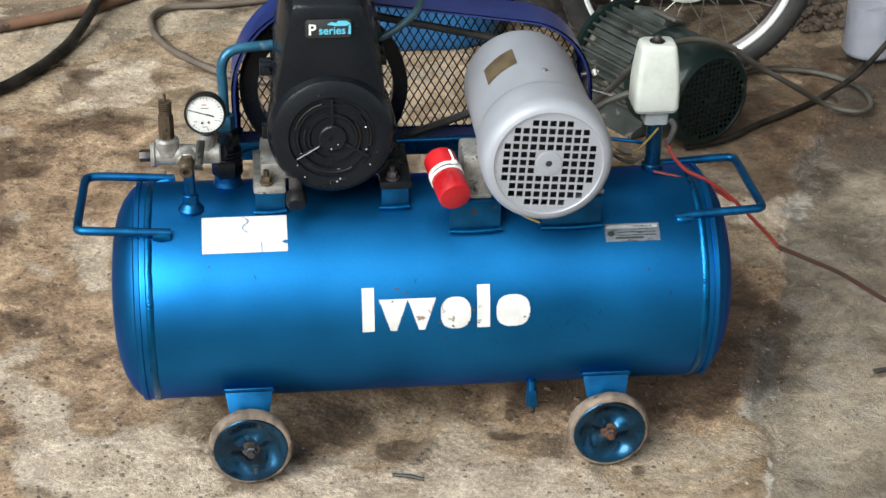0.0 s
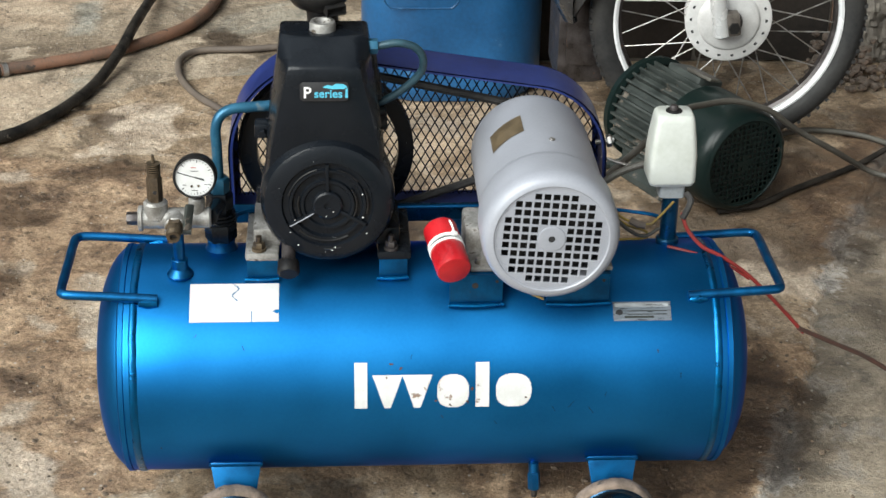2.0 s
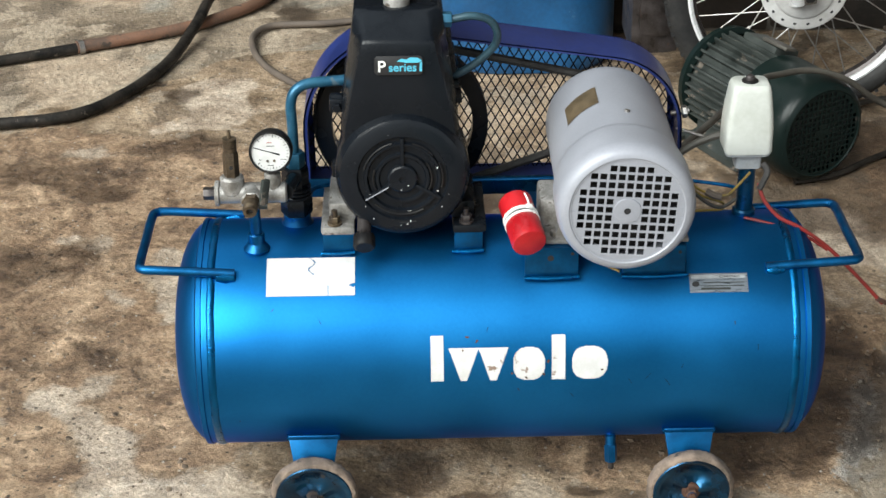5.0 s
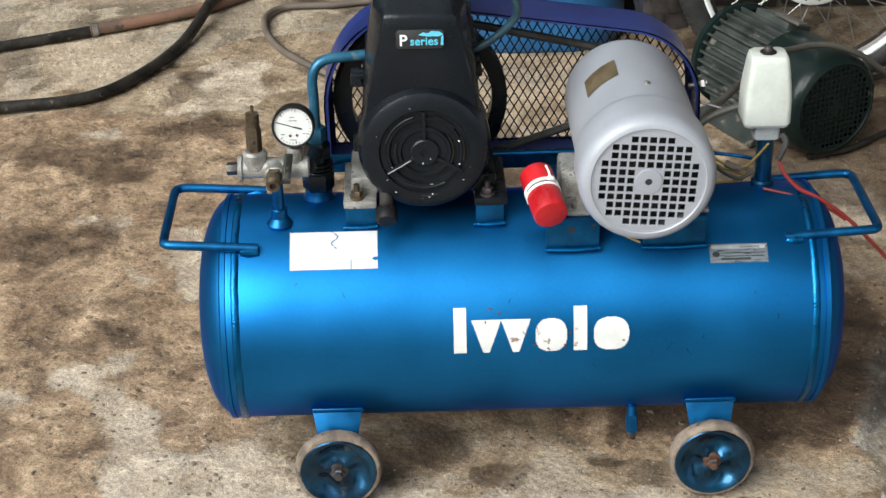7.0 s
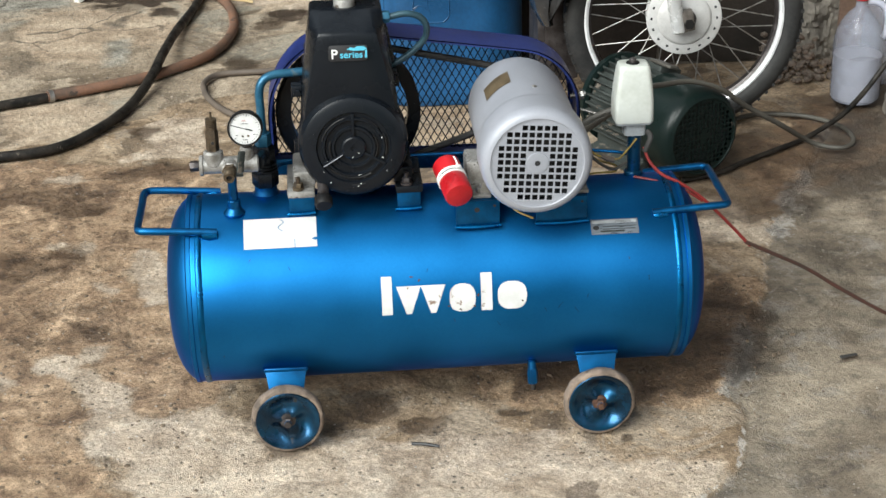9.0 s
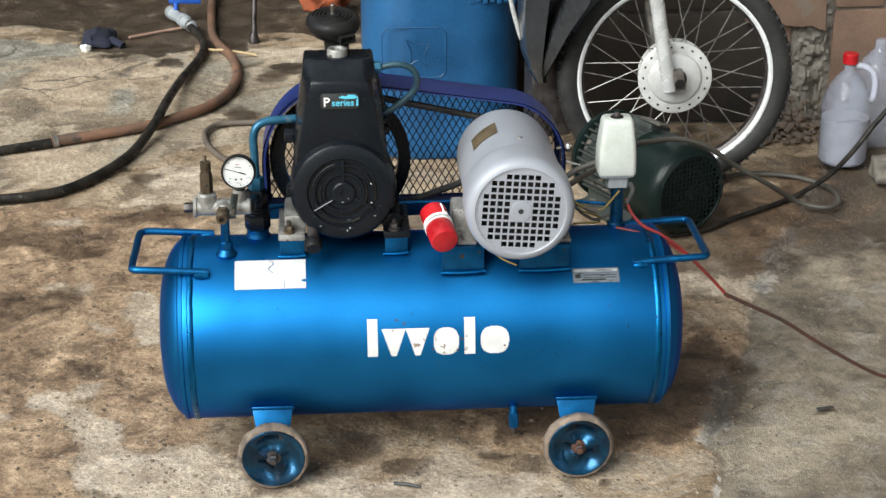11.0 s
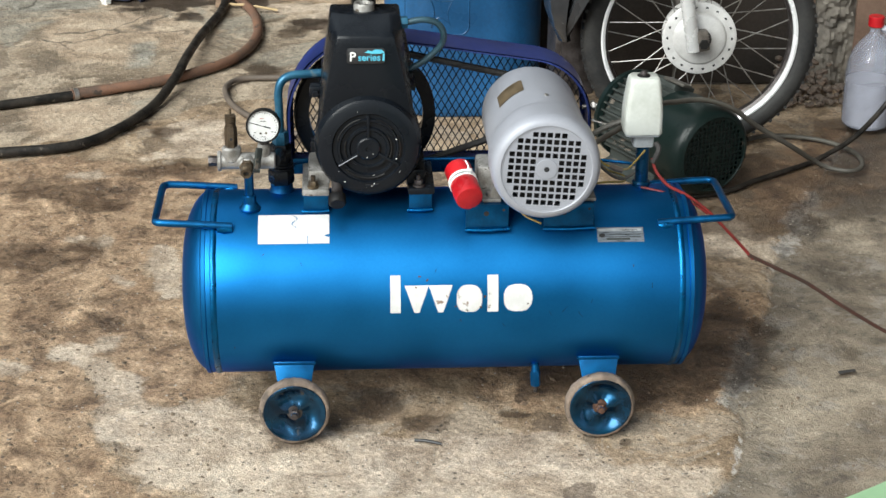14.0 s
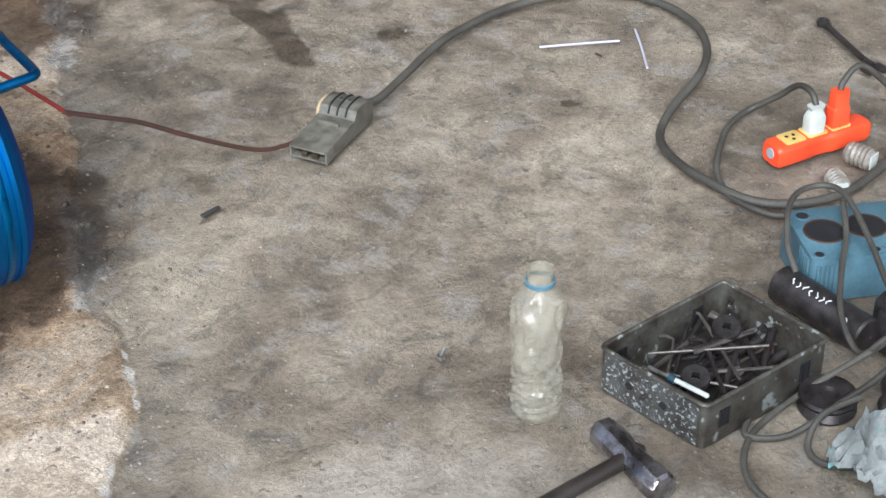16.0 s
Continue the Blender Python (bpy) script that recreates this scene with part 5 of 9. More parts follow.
def pump():
    # crankcase behind the shroud
    bm = BM()
    box(bm, (PX - 0.062, -0.03, 0.395), (PX + 0.062, 0.085, 0.53), 0.014)
    rod(bm, (PX, 0.08, 0.455), (PX, 0.135, 0.455), 0.022, 20)
    cc = part("crankcase", bm, "black_cast", comp, "black cast pump crankcase")
    part("cylinder", box(BM(), (PX - 0.045, 0.0, 0.52), (PX + 0.045, 0.085, 0.66), 0.01), "black_cast", cc, "black pump cylinder")
    for k in range(5):
        z = 0.545 + 0.021 * k
        part("cooling_fin", box(BM(), (PX - 0.078 + 0.004 * k, 0.0, z), (PX + 0.078 - 0.004 * k, 0.092, z + 0.007), 0.002), "black_cast", cc)
    # shroud
    bm = BM()
    rings = []
    rows = [(0.430, 0.074, 0.078, -0.048, -0.010, 0.055), (0.500, 0.0735, 0.0775, -0.056, -0.016, 0.055), (0.545, 0.068, 0.074, -0.059, -0.018, 0.055),
            (0.600, 0.057, 0.0665, -0.060, -0.020, 0.054), (0.640, 0.0475, 0.060, -0.060, -0.021, 0.053), (0.654, 0.0445, 0.0585, -0.058, -0.021, 0.052),
            (0.660, 0.042, 0.0575, -0.050, -0.019, 0.051), (0.6755, 0.041, 0.0555, -0.014, -0.006, 0.048), (0.6780, 0.038, 0.052, -0.010, -0.002, 0.044)]
    for z, wf, wb, yf, ym, yb in rows:
        rings.append([Vector((PX + sx * w - 0.0025, y, z)) for sx, w, y in
                      ((-1, wf, yf), (-0.5, wf, yf - 0.0015), (0.5, wf, yf - 0.0015), (1, wf, yf), (1, wb, ym), (1, wb, yb), (-1, wb, yb), (-1, wb, ym))])
    loft(bm, rings)
    bmesh.ops.recalc_face_normals(bm, faces=bm.faces[:])
    bmesh.ops.bevel(bm, geom=[e for e in bm.edges if e.calc_face_angle(0) > 0.35], offset=0.0035, segments=2, affect="EDGES", profile=0.6)
    sh = part("shroud", bm, "black_cast", comp, "black pressed steel pump shroud", 30)
    bm = BM()
    hole = Matrix.Translation((PX - 0.004, 0.012, 0.677))
    lathe(bm, [(0.010, -0.006), (0.010, 0.010), (0.0115, 0.0125), (0.0155, 0.0125), (0.0165, 0.010), (0.0165, -0.004)], hole, 24)
    part("intake_neck", bm, "alu", sh, "bare aluminium intake neck")
    # round fan cover on the front
    m = frame_to((PX, -0.02, PZ), (PX, -0.2, PZ))
    prof = [(0.085, -0.02), (0.0862, 0.028), (0.0850, 0.040), (0.080, 0.0490), (0.073, 0.0525), (0.0585, 0.0535), (0.0565, 0.0495), (0.0500, 0.0495), (0.0485, 0.0535),
            (0.0455, 0.0535), (0.0435, 0.0490), (0.0355, 0.0490), (0.0340, 0.0535), (0.0305, 0.0535), (0.0285, 0.0505), (0.0195, 0.0505), (0.0185, 0.0555), (0.0165, 0.057),
            (0.0045, 0.057), (0.004, 0.0545), (0, 0.0545)]
    bm = lathe(BM(), prof, m, 64)
    fc = part("fan_cover", bm, "black_cast", sh, "round black pump cover with pressed rings", 30)
    flecks, rnd_f = BM(), random.Random(4)
    for k in range(17):
        r, h = rnd_f.choice(((rnd_f.uniform(0.060, 0.072), 0.0540), (rnd_f.uniform(0.060, 0.071), 0.0540), (rnd_f.uniform(0.046, 0.048), 0.0540), (rnd_f.uniform(0.006, 0.015), 0.0574)))
        turn = rnd_f.gauss(-90, 55) if k < 12 else rnd_f.uniform(0, 360)
        lathe(flecks, [(0, 0.0001), (0.0003 + rnd_f.expovariate(2600), 0)], m @ pose(0, 0, 0, 0, 0, turn) @ Matrix.Translation((r, 0, h)), 6)
    tagged(part("paint_flecks", flecks, "white", fc, "tiny white paint flecks"), "tiny white paint flecks", "", "", "stuff")
    part("scratch", tube(BM(), [m @ Vector(p) for p in ((-0.018, -0.0105, 0.0560), (-0.032, -0.0190, 0.0562), (-0.048, -0.0285, 0.0562))], 0.0007, 5, 4), "silver", fc, "bare metal scratch")
    for deg in (90, 210, 330):
        bm = BM()
        mm = m @ pose(0, 0, 0, 0, 0, deg if deg != 90 else 90)
        box(bm, (0.018, -0.0022, 0.050), (0.056, 0.0022, 0.0548), 0.0008, mm)
        part("rib", bm, "black_cast", fc)
    for r, a0, a1 in ((0.050, 40, 75), (0.0505, 105, 165), (0.0375, 160, 205), (0.037, 330, 395), (0.051, 345, 385), (0.0505, 225, 300), (0.0625, 265, 285)):
        bm = BM()
        pts = [m @ Vector((r * math.cos(radians(a0 + (a1 - a0) * k / 8)), r * math.sin(radians(a0 + (a1 - a0) * k / 8)), 0.0525)) for k in range(9)]
        tube(bm, pts, 0.0013, 6, 2)
        part("ridge", bm, "black_plastic", fc, "worn shiny ridge")
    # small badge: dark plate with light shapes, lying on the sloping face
    bm = BM()
    q = Matrix.Translation((PX - 0.0025, -0.0632, 0.625)) @ pose(0, 0, 0, 89, 0, 0)
    prism(bm, rounded(0.060, 0.025, 0.005), 0.0008, q, 0.0002)
    bd = part("badge", bm, "ink", sh, "small dark badge with light blue print")
    q2 = q @ Matrix.Translation((0, 0, 0.0008))
    part("badge_sweep", prism(BM(), [(-0.002, 0.0055), (0.004, 0.0090), (0.010, 0.0075), (0.014, 0.0105), (0.024, 0.0100), (0.029, 0.0060), (0.024, 0.0035), (0.010, 0.0035)], 0.0005, q2), "cyan", bd, "light blue sweep")
    part("badge_edge", prism(BM(), [(0.0255, -0.008), (0.029, -0.008), (0.029, 0.005), (0.0265, 0.003)], 0.0005, q2), "cyan", bd)
    for nm, body, size, x, y, c in (("badge_letter", "P", 0.0205, -0.0262, -0.0080, "white"), ("badge_word", "series", 0.0150, -0.0125, -0.0075, "cyan")):
        cu = bpy.data.curves.new(nm, "FONT")
        cu.body, cu.size, cu.extrude, cu.offset = body, size, 0.0003, 0.00025
        me = bpy.data.meshes.new_from_object(bpy.data.objects.new("tmp", cu))
        me.transform(Matrix.Translation(-BASE[comp]) @ q2 @ Matrix.Translation((x, y, 0.0004)))
        me.materials.clear()
        me.materials.append(M[c])
        new(nm, me).parent = bd
    # air filter on top
    fx, fy = PX - 0.009, 0.055
    bm = BM()
    rod(bm, (fx + 0.006, fy, 0.66), (fx + 0.003, fy, 0.708), 0.020, 24, bev=0.003)
    part("filter_neck", bm, "black_plastic", sh, "black filter elbow")
    fm = Matrix.Translation((fx, fy, 0.697)) @ pose(0, 0, 0, 9, 0, 0)
    top = [(0, 0), (0.024, 0), (0.035, 0.007), (0.0425, 0.018), (0.0442, 0.025), (0.0425, 0.032), (0.037, 0.0365), (0.033, 0.0375)]
    for k in range(4):
        r = 0.0325 - 0.0062 * k
        top += [(r, 0.036), (r - 0.0022, 0.036), (r - 0.0028, 0.0380 + 0.0004 * k), (r - 0.0056, 0.0380 + 0.0004 * k)]
    bm = lathe(BM(), top + [(0, 0.0395)], fm, 56)
    fl = part("air_filter", bm, "black_plastic", comp, "round black plastic intake filter")
    bm = box(BM(), (-0.013, -0.012, -0.0065), (0.013, 0.012, 0.0065), 0.0012)
    mouth = min(bm.faces, key=lambda q: q.calc_center_median().y)
    bmesh.ops.inset_individual(bm, faces=[mouth], thickness=0.0022)
    bmesh.ops.translate(bm, verts=mouth.verts[:], vec=(0, 0.009, 0))
    bm.transform(fm @ Matrix.Translation((0.019, -0.034, 0.013)) @ pose(0, 0, 0, 0, 0, 20))
    part("inlet_mouth", bm, "black_plastic", fl, "square air inlet")
    part("wing_nut", rod(BM(), (fx, fy - 0.005, 0.731), (fx, fy - 0.008, 0.752), 0.004, 10, bev=0.001), "steel", fl, "bright steel stud")
    # head bolts on the sides
    for sx in (-1,):
        for z in (0.545, 0.452):
            bm = BM()
            x = PX + sx * 0.083
            box(bm, (x - 0.010, -0.004, z - 0.009), (x + 0.010, 0.022, z + 0.009), 0.003)
            hexnut(bm, (x, -0.004, z), (x, -0.013, z), 0.006)
            rod(bm, (x - 0.006 * sx, 0.008, z + 0.006), (x + 0.008 * sx, 0.008, z + 0.008), 0.005, 10)
            part("clamp_lug", bm, "black_cast", cc, "black clamp lug with bolt")
    # feet
    for sx, mt in ((-1, "alu"), (1, "black_cast")):
        x = PX + sx * 0.0855
        bm = BM()
        box(bm, (x - 0.022, -0.062, 0.388), (x + 0.022, 0.07, 0.400), 0.004)
        box(bm, (x - 0.018 - 0.006 * sx, -0.040, 0.398), (x + 0.016 - 0.008 * sx, 0.05, 0.424), 0.006)
        ft = part("pump_foot", bm, mt, comp, "bare cast pump foot" if sx < 0 else "black cast pump foot")
        bm = BM()
        rod(bm, (x - 0.004, -0.052, 0.400), (x - 0.004, -0.052, 0.4035), 0.0095, 16)
        hexnut(bm, (x - 0.004, -0.052, 0.4035), (x - 0.004, -0.052, 0.4115), 0.0075)
        rod(bm, (x - 0.004, -0.052, 0.4115), (x - 0.004, -0.052, 0.420), 0.004, 10)
        part("foot_bolt", bm, "brass" if sx < 0 else "dark_steel", ft, "plated bolt and nut" if sx < 0 else "dark bolt and nut")
        bm = BM()
        a, b = (-0.2305, -0.1905) if sx < 0 else (-0.0595, -0.0225)
        prism(bm, [(-0.060, 0.361), (-0.060, 0.3895), (0.055, 0.3895), (0.055, 0.361), (0.05, 0.361), (0.05, 0.385), (-0.056, 0.385), (-0.056, 0.361)], b - a,
              Matrix.Translation((a, 0, 0)) @ Matrix(((0, 0, 1, 0), (1, 0, 0, 0), (0, 1, 0, 0), (0, 0, 0, 1))), 0.0006)
        br = part("pump_bracket", bm, "blue_trim", comp, "blue folded bracket welded to the tank")
        bm = tube(BM(), [(a - 0.003, -0.0625, 0.3625), ((a + b) / 2, -0.064, 0.3625), (b + 0.001, -0.0625, 0.3635)], 0.0028, 8, 6, wob=0.35)
        part("weld", bm, "weld", br)
    # oil plug
    bm = BM()
    rod(bm, (-0.176, -0.035, 0.418), (-0.176, -0.088, 0.400), 0.009, 14)
    op = part("oil_pipe", bm, "dark_steel", comp, "oil filler stub")
    bm = BM()
    mm = frame_to((-0.176, -0.080, 0.3985), (-0.176, -0.113, 0.380))
    lathe(bm, [(0, 0), (0.0108, 0), (0.0122, 0.002), (0.0128, 0.018), (0.0115, 0.0205), (0, 0.0205)], mm, 28)
    oc = part("oil_cap", bm, "black_plastic", op, "ribbed black oil cap")
    for v in oc.data.vertices:
        q = mm.inverted() @ v.co
        if math.hypot(q.x, q.y) > 0.0115 and 0.001 < q.z < 0.0195 and v.index % 2:
            v.co = mm @ Vector((q.x * 1.13, q.y * 1.13, q.z))


pump()


# flywheel, belt and guard
def disc_ring(y, r, w, hub=0.02):
    bm = BM()
    m = frame_to((PX, y + w / 2, 0.458), (PX, y - 1, 0.458))
    lathe(bm, [(r - 0.021, 0), (r, 0), (r, w * 0.15), (r - 0.004, w * 0.5), (r, w * 0.85), (r, w), (r - 0.021, w), (r - 0.021, 0)], m, 72)
    lathe(bm, [(0, 0), (hub, 0), (hub, w), (0, w)], m, 24)
    for k in range(4):
        mm = m @ pose(0, 0, 0, 0, 0, 45 + 90 * k)
        box(bm, (hub - 0.004, -0.008, w * 0.25), (r - 0.018, 0.008, w * 0.75), 0.002, mm)
    return bm


part("flywheel", disc_ring(0.142, 0.118, 0.022), "black_cast", comp, "black spoked flywheel")
MX, MZ = 0.1490, 0.4740
bm = lathe(BM(), [(0, 0), (0.044, 0), (0.044, 0.003), (0.037, 0.010), (0.044, 0.017), (0.044, 0.02), (0, 0.02)], frame_to((MX, 0.152, MZ), (MX, 0, MZ)), 40)
rod(bm, (MX, 0.08, MZ), (MX, 0.152, MZ), 0.009, 14)
part("motor_pulley", bm, "dark_steel", comp, "small steel motor pulley")
bm = BM()
c1, c2, r1, r2 = Vector((PX, 0.458)), Vector((MX, MZ)), 0.117, 0.041
d = (c2 - c1).length
al = math.acos((r1 - r2) / d)
th = math.atan2(c2.y - c1.y, c2.x - c1.x)
pts = []
for k in range(15):
    a = th + al + (2 * math.pi - 2 * al) * k / 14
    pts.append((c1.x + r1 * math.cos(a), 0.142, c1.y + r1 * math.sin(a)))
for k in range(9):
    a = th - al + 2 * al * k / 8
    pts.append((c2.x + r2 * math.cos(a), 0.142, c2.y + r2 * math.sin(a)))
tube(bm, pts, 0.0062, 8, 3, True)
part("drive_belt", bm, "rubber", comp, "black rubber drive belt")


def guard_outline():
    """Outline of the belt guard, in x and z, from its lower left corner round the top."""
    L, R = (-0.118, 0.463, 0.142), (0.148, 0.458, 0.108)
    d = math.hypot(R[0] - L[0], R[1] - L[1])
    th = math.atan2(R[1] - L[1], R[0] - L[0])
    al = math.acos((L[2] - R[2]) / d)
    out = [(-0.258, 0.372)]
    for k in range(17):
        a = math.pi + (th + al - math.pi) * k / 16
        out.append((L[0] + L[2] * math.cos(a), L[1] + L[2] * math.sin(a)))
    for k in range(15):
        a = th + al + (0 - th - al) * k / 14
        out.append((R[0] + R[2] * math.cos(a), R[1] + R[2] * math.sin(a)))
    out.append((0.2585, 0.372))
    return out


def belt_guard():
    O = guard_outline()
    c = Vector((0.0, 0.46))
    bm = BM()
    t = 0.002
    for y0, y1, inset in ((0.098, 0.172, 0.0),):
        ring_o = [Vector(p) for p in O]
        ring_i = [p + (c - p).normalized() * 0.0025 for p in ring_o]
        loft(bm, [[Vector((p.x, y, p.y)) for p in ring] for ring, y in ((ring_o, y0), (ring_o, y1), (ring_i, y1), (ring_i, y0), (ring_o, y0))], False)
    # flanges: a narrow lip on the front and the back edge
    for y, wd in ((0.098, 0.006), (0.172, 0.010)):
        a = [Vector(p) for p in O]
        b = [p + (c - p).normalized() * wd for p in a]
        loft(bm, [[Vector((p.x, y, p.y)) for p in a], [Vector((p.x, y, p.y)) for p in b], [Vector((p.x, y + 0.002, p.y)) for p in b], [Vector((p.x, y + 0.002, p.y)) for p in a]], False)
    bmesh.ops.remove_doubles(bm, verts=bm.verts[:], dist=1e-6)
    bmesh.ops.recalc_face_normals(bm, faces=bm.faces[:])
    g = part("belt_guard", bm, "guard_blue", comp, "deep blue sheet steel belt guard", 50)
    bm = BM()
    box(bm, (-0.256, 0.094, 0.366), (0.256, 0.098, 0.393), 0.001)
    part("guard_rail", bm, "dark_teal", g, "dark blue lower rail")
    # expanded metal back
    bm = BM()
    poly = [Vector(p) for p in O]

    def span(p, dv):
        ts = []
        for a, b in zip(poly, poly[1:] + poly[:1]):
            e = b - a
            den = dv.x * e.y - dv.y * e.x
            if abs(den) < 1e-9:
                continue
            s = ((a.x - p.x) * e.y - (a.y - p.y) * e.x) / den
            u = ((a.x - p.x) * dv.y - (a.y - p.y) * dv.x) / den
            if 0 <= u <= 1:
                ts.append(s)
        return (min(ts), max(ts)) if len(ts) > 1 else None

    for sg in (-1, 1):
        dv = Vector((0.56 * sg, 1)).normalized()
        x = -0.48
        while x < 0.48:
            sp = span(Vector((x, 0.46)), dv)
            if sp and sp[1] - sp[0] > 0.01:
                a, b = Vector((x, 0.46)) + dv * sp[0], Vector((x, 0.46)) + dv * sp[1]
                yy = 0.1685 + 0.0008 * sg
                side = Vector((dv.y, -dv.x)) * 0.00085
                q = [Vector((p.x, yy + dy, p.y)) for dy in (-0.0006, 0.0006) for p in (a - side, a + side, b + side, b - side)]
                vs = [bm.verts.new(p) for p in q]
                for f in ((0, 1, 2, 3), (7, 6, 5, 4), (0, 4, 5, 1), (1, 5, 6, 2), (2, 6, 7, 3), (3, 7, 4, 0)):
                    bm.faces.new([vs[k] for k in f])
            x += 0.0126
    part("guard_mesh", bm, "guard_mesh", g, "dark expanded metal mesh")
    bm = BM()
    rod(bm, (0.243, 0.12, 0.472), (0.268, 0.12, 0.476), 0.004, 10)
    hexnut(bm, (0.258, 0.12, 0.474), (0.265, 0.12, 0.475), 0.009)
    rod(bm, (0.250, 0.11, 0.455), (0.287, 0.10, 0.446), 0.0025, 8)
    part("guard_bolt", bm, "steel", g, "bright bolt and clip on the guard end")


belt_guard()


# motor
def motor():
    m = frame_to((MX, 0.088, MZ), (MX, -1, MZ))
    prof = [(0, -0.018), (0.062, -0.018), (0.074, -0.014), (0.0795, -0.006), (0.0805, 0.002), (0.081, 0.165), (0.0812, 0.178), (0.0822, 0.190)]
    sh = part("motor_shell", lathe(BM(), prof, m, 72), "silver", comp, "silver grey painted electric motor", 40)
    prof = [(0.0800, 0.182), (0.0835, 0.186), (0.0855, 0.192), (0.0865, 0.20), (0.0865, 0.242), (0.0855, 0.251), (0.082, 0.2585), (0.0765, 0.2625), (0.072, 0.2632),
            (0.0705, 0.2618), (0.0690, 0.2618), (0.0690, 0.2590), (0.0815, 0.255), (0.0835, 0.24), (0.0835, 0.2)]
    fc = part("fan_cowl", lathe(BM(), prof, m, 80), "silver", sh, "silver pressed fan cowl", 30)
    g = m @ Matrix.Translation((0, 0, 0.2612)) @ pose(0, 0, 0, 0, 0, 176)

    def solid(i, j):
        rr = math.hypot(i, j) * 0.0112
        return rr > 0.0635 or (abs(i) <= 1 and abs(j) <= 1)

    part("fan_grille", lattice(BM(), g, 0.0700, 0.0112, 0.0027, 0.0022, solid), "silver", fc, "square-holed fan grille")
    bm = lathe(BM(), [(0.0175, -0.0008), (0.0165, 0.0012), (0.013, 0.0016), (0.0045, 0.0016), (0.0040, -0.001)], g, 32)
    part("grille_boss", bm, "silver", fc)
    bm = lathe(BM(), [(0, 0), (0.0042, 0)], g @ Matrix.Translation((0, 0, 0.0011)), 16)
    part("boss_hole", bm, "ink", fc, "dark centre hole")
    bm = lathe(BM(), [(0, 0.004), (0.02, 0.004), (0.0225, 0), (0.067, 0)], g @ Matrix.Translation((0, 0, -0.024)), 32)
    part("fan_disc", bm, "black_plastic", fc, "black cooling fan behind the grille")
    # brown foil plate on the upper left of the shell
    bm = BM()
    for j in range(7):
        for i in range(5):
            a = radians(106 + 5.6 * j)
            bm.verts.new((MX + 0.0818 * math.cos(a), -0.022 + 0.0125 * i - 0.0022 * j, MZ + 0.0818 * math.sin(a)))
    bm.verts.ensure_lookup_table()
    for j in range(6):
        for i in range(4):
            k = j * 5 + i
            bm.faces.new([bm.verts[q] for q in (k, k + 5, k + 6, k + 1)])
    part("rating_plate", bm, "foil", sh, "worn brown foil rating plate")
    a = radians(83)
    bm = BM()
    rod(bm, (MX + 0.0795 * math.cos(a), -0.055, MZ + 0.0795 * math.sin(a)), (MX + 0.0835 * math.cos(a), -0.055, MZ + 0.0835 * math.sin(a)), 0.0038, 10, bev=0.001)
    part("shell_screw", bm, "steel", sh, "bright shell screw")
    # feet
    for sx in (-1, 1):
        bm = BM()
        x = MX + sx * 0.062
        box(bm, (min(x, x + sx * 0.03), -0.095, 0.387), (max(x, x + sx * 0.03), 0.03, 0.393), 0.002)
        prism(bm, [(0, 0.0), (0.034 * -sx, 0.05), (0.005 * sx, 0.048), (0.02 * sx, 0.0)][::sx], 0.11,
              Matrix.Translation((x, 0.02, 0.390)) @ pose(0, 0, 0, 90, 0, 0), 0.0015)
        mf = part("motor_foot", bm, "alu", sh, "bare cast motor foot")
        for yy in (-0.082, -0.04):
            bm = BM()
            hexnut(bm, (x + sx * 0.018, yy, 0.393), (x + sx * 0.018, yy, 0.401), 0.006)
            part("foot_bolt", bm, "steel", mf)
    for a, b in ((0.030, 0.099), (0.156, 0.2375)):
        bm = BM()
        prism(bm, [(a, 0.341), (b, 0.341), (b, 0.386), (a, 0.386)], 0.004, Matrix.Translation((0, -0.098, 0)) @ pose(0, 0, 0, 90, 0, 0), 0.0012)
        box(bm, (a, -0.099, 0.3825), (b, 0.06, 0.3865), 0.001)
        br = part("motor_bracket", bm, "blue_trim", comp, "blue folded motor bracket welded to the tank")
        bm = tube(BM(), [(a - 0.001, -0.1035, 0.3435), ((a + b) / 2, -0.105, 0.343), (b + 0.002, -0.1035, 0.3445)], 0.003, 8, 8, wob=0.35)
        part("weld", bm, "weld", br)
        for hx, hz, r in ((a + 0.033, 0.371, 0.0042), (b - 0.008, 0.377, 0.0022)):
            bm = lathe(BM(), [(0, 0), (r, 0)], frame_to((hx, -0.1024, hz), (hx, -1, hz)), 14)
            part("bolt_hole", bm, "ink", br, "dark bolt hole")


motor()

# red plug beside the motor
bm = BM()
A, B = Vector((0.018, -0.062, 0.434)), Vector((0.033, -0.134, 0.4105))
ax = (B - A)
L = ax.length
lathe(bm, [(0.0, 0.0), (0.0195, 0.0), (0.0219, 0.003), (0.0221, L * 0.42), (0.0209, L * 0.44)], frame_to(A, B), 36)
rp = part("red_plug", bm, "red", comp, "red plastic plug beside the motor")
part("plug_cap", lathe(BM(), [(0.0212, L * 0.52), (0.0223, L * 0.54), (0.0223, L * 0.95), (0.0212, L), (0.0195, L * 1.01), (0, L * 1.01)], frame_to(A, B), 36), "red", rp, "red plug cap")
part("collar", lathe(BM(), [(0.0200, L * 0.40), (0.0206, L * 0.42), (0.0206, L * 0.54), (0.0200, L * 0.56)], frame_to(A, B), 36), "ink", rp, "dark gap ring")
for h in (0.40, 0.505):
    part("cable_tie", lathe(BM(), [(0.0209, L * h), (0.0233, L * h + 0.0003), (0.0233, L * h + 0.0036), (0.0209, L * h + 0.0040)], frame_to(A, B), 36), "white", rp, "white cable tie")
bm = BM()
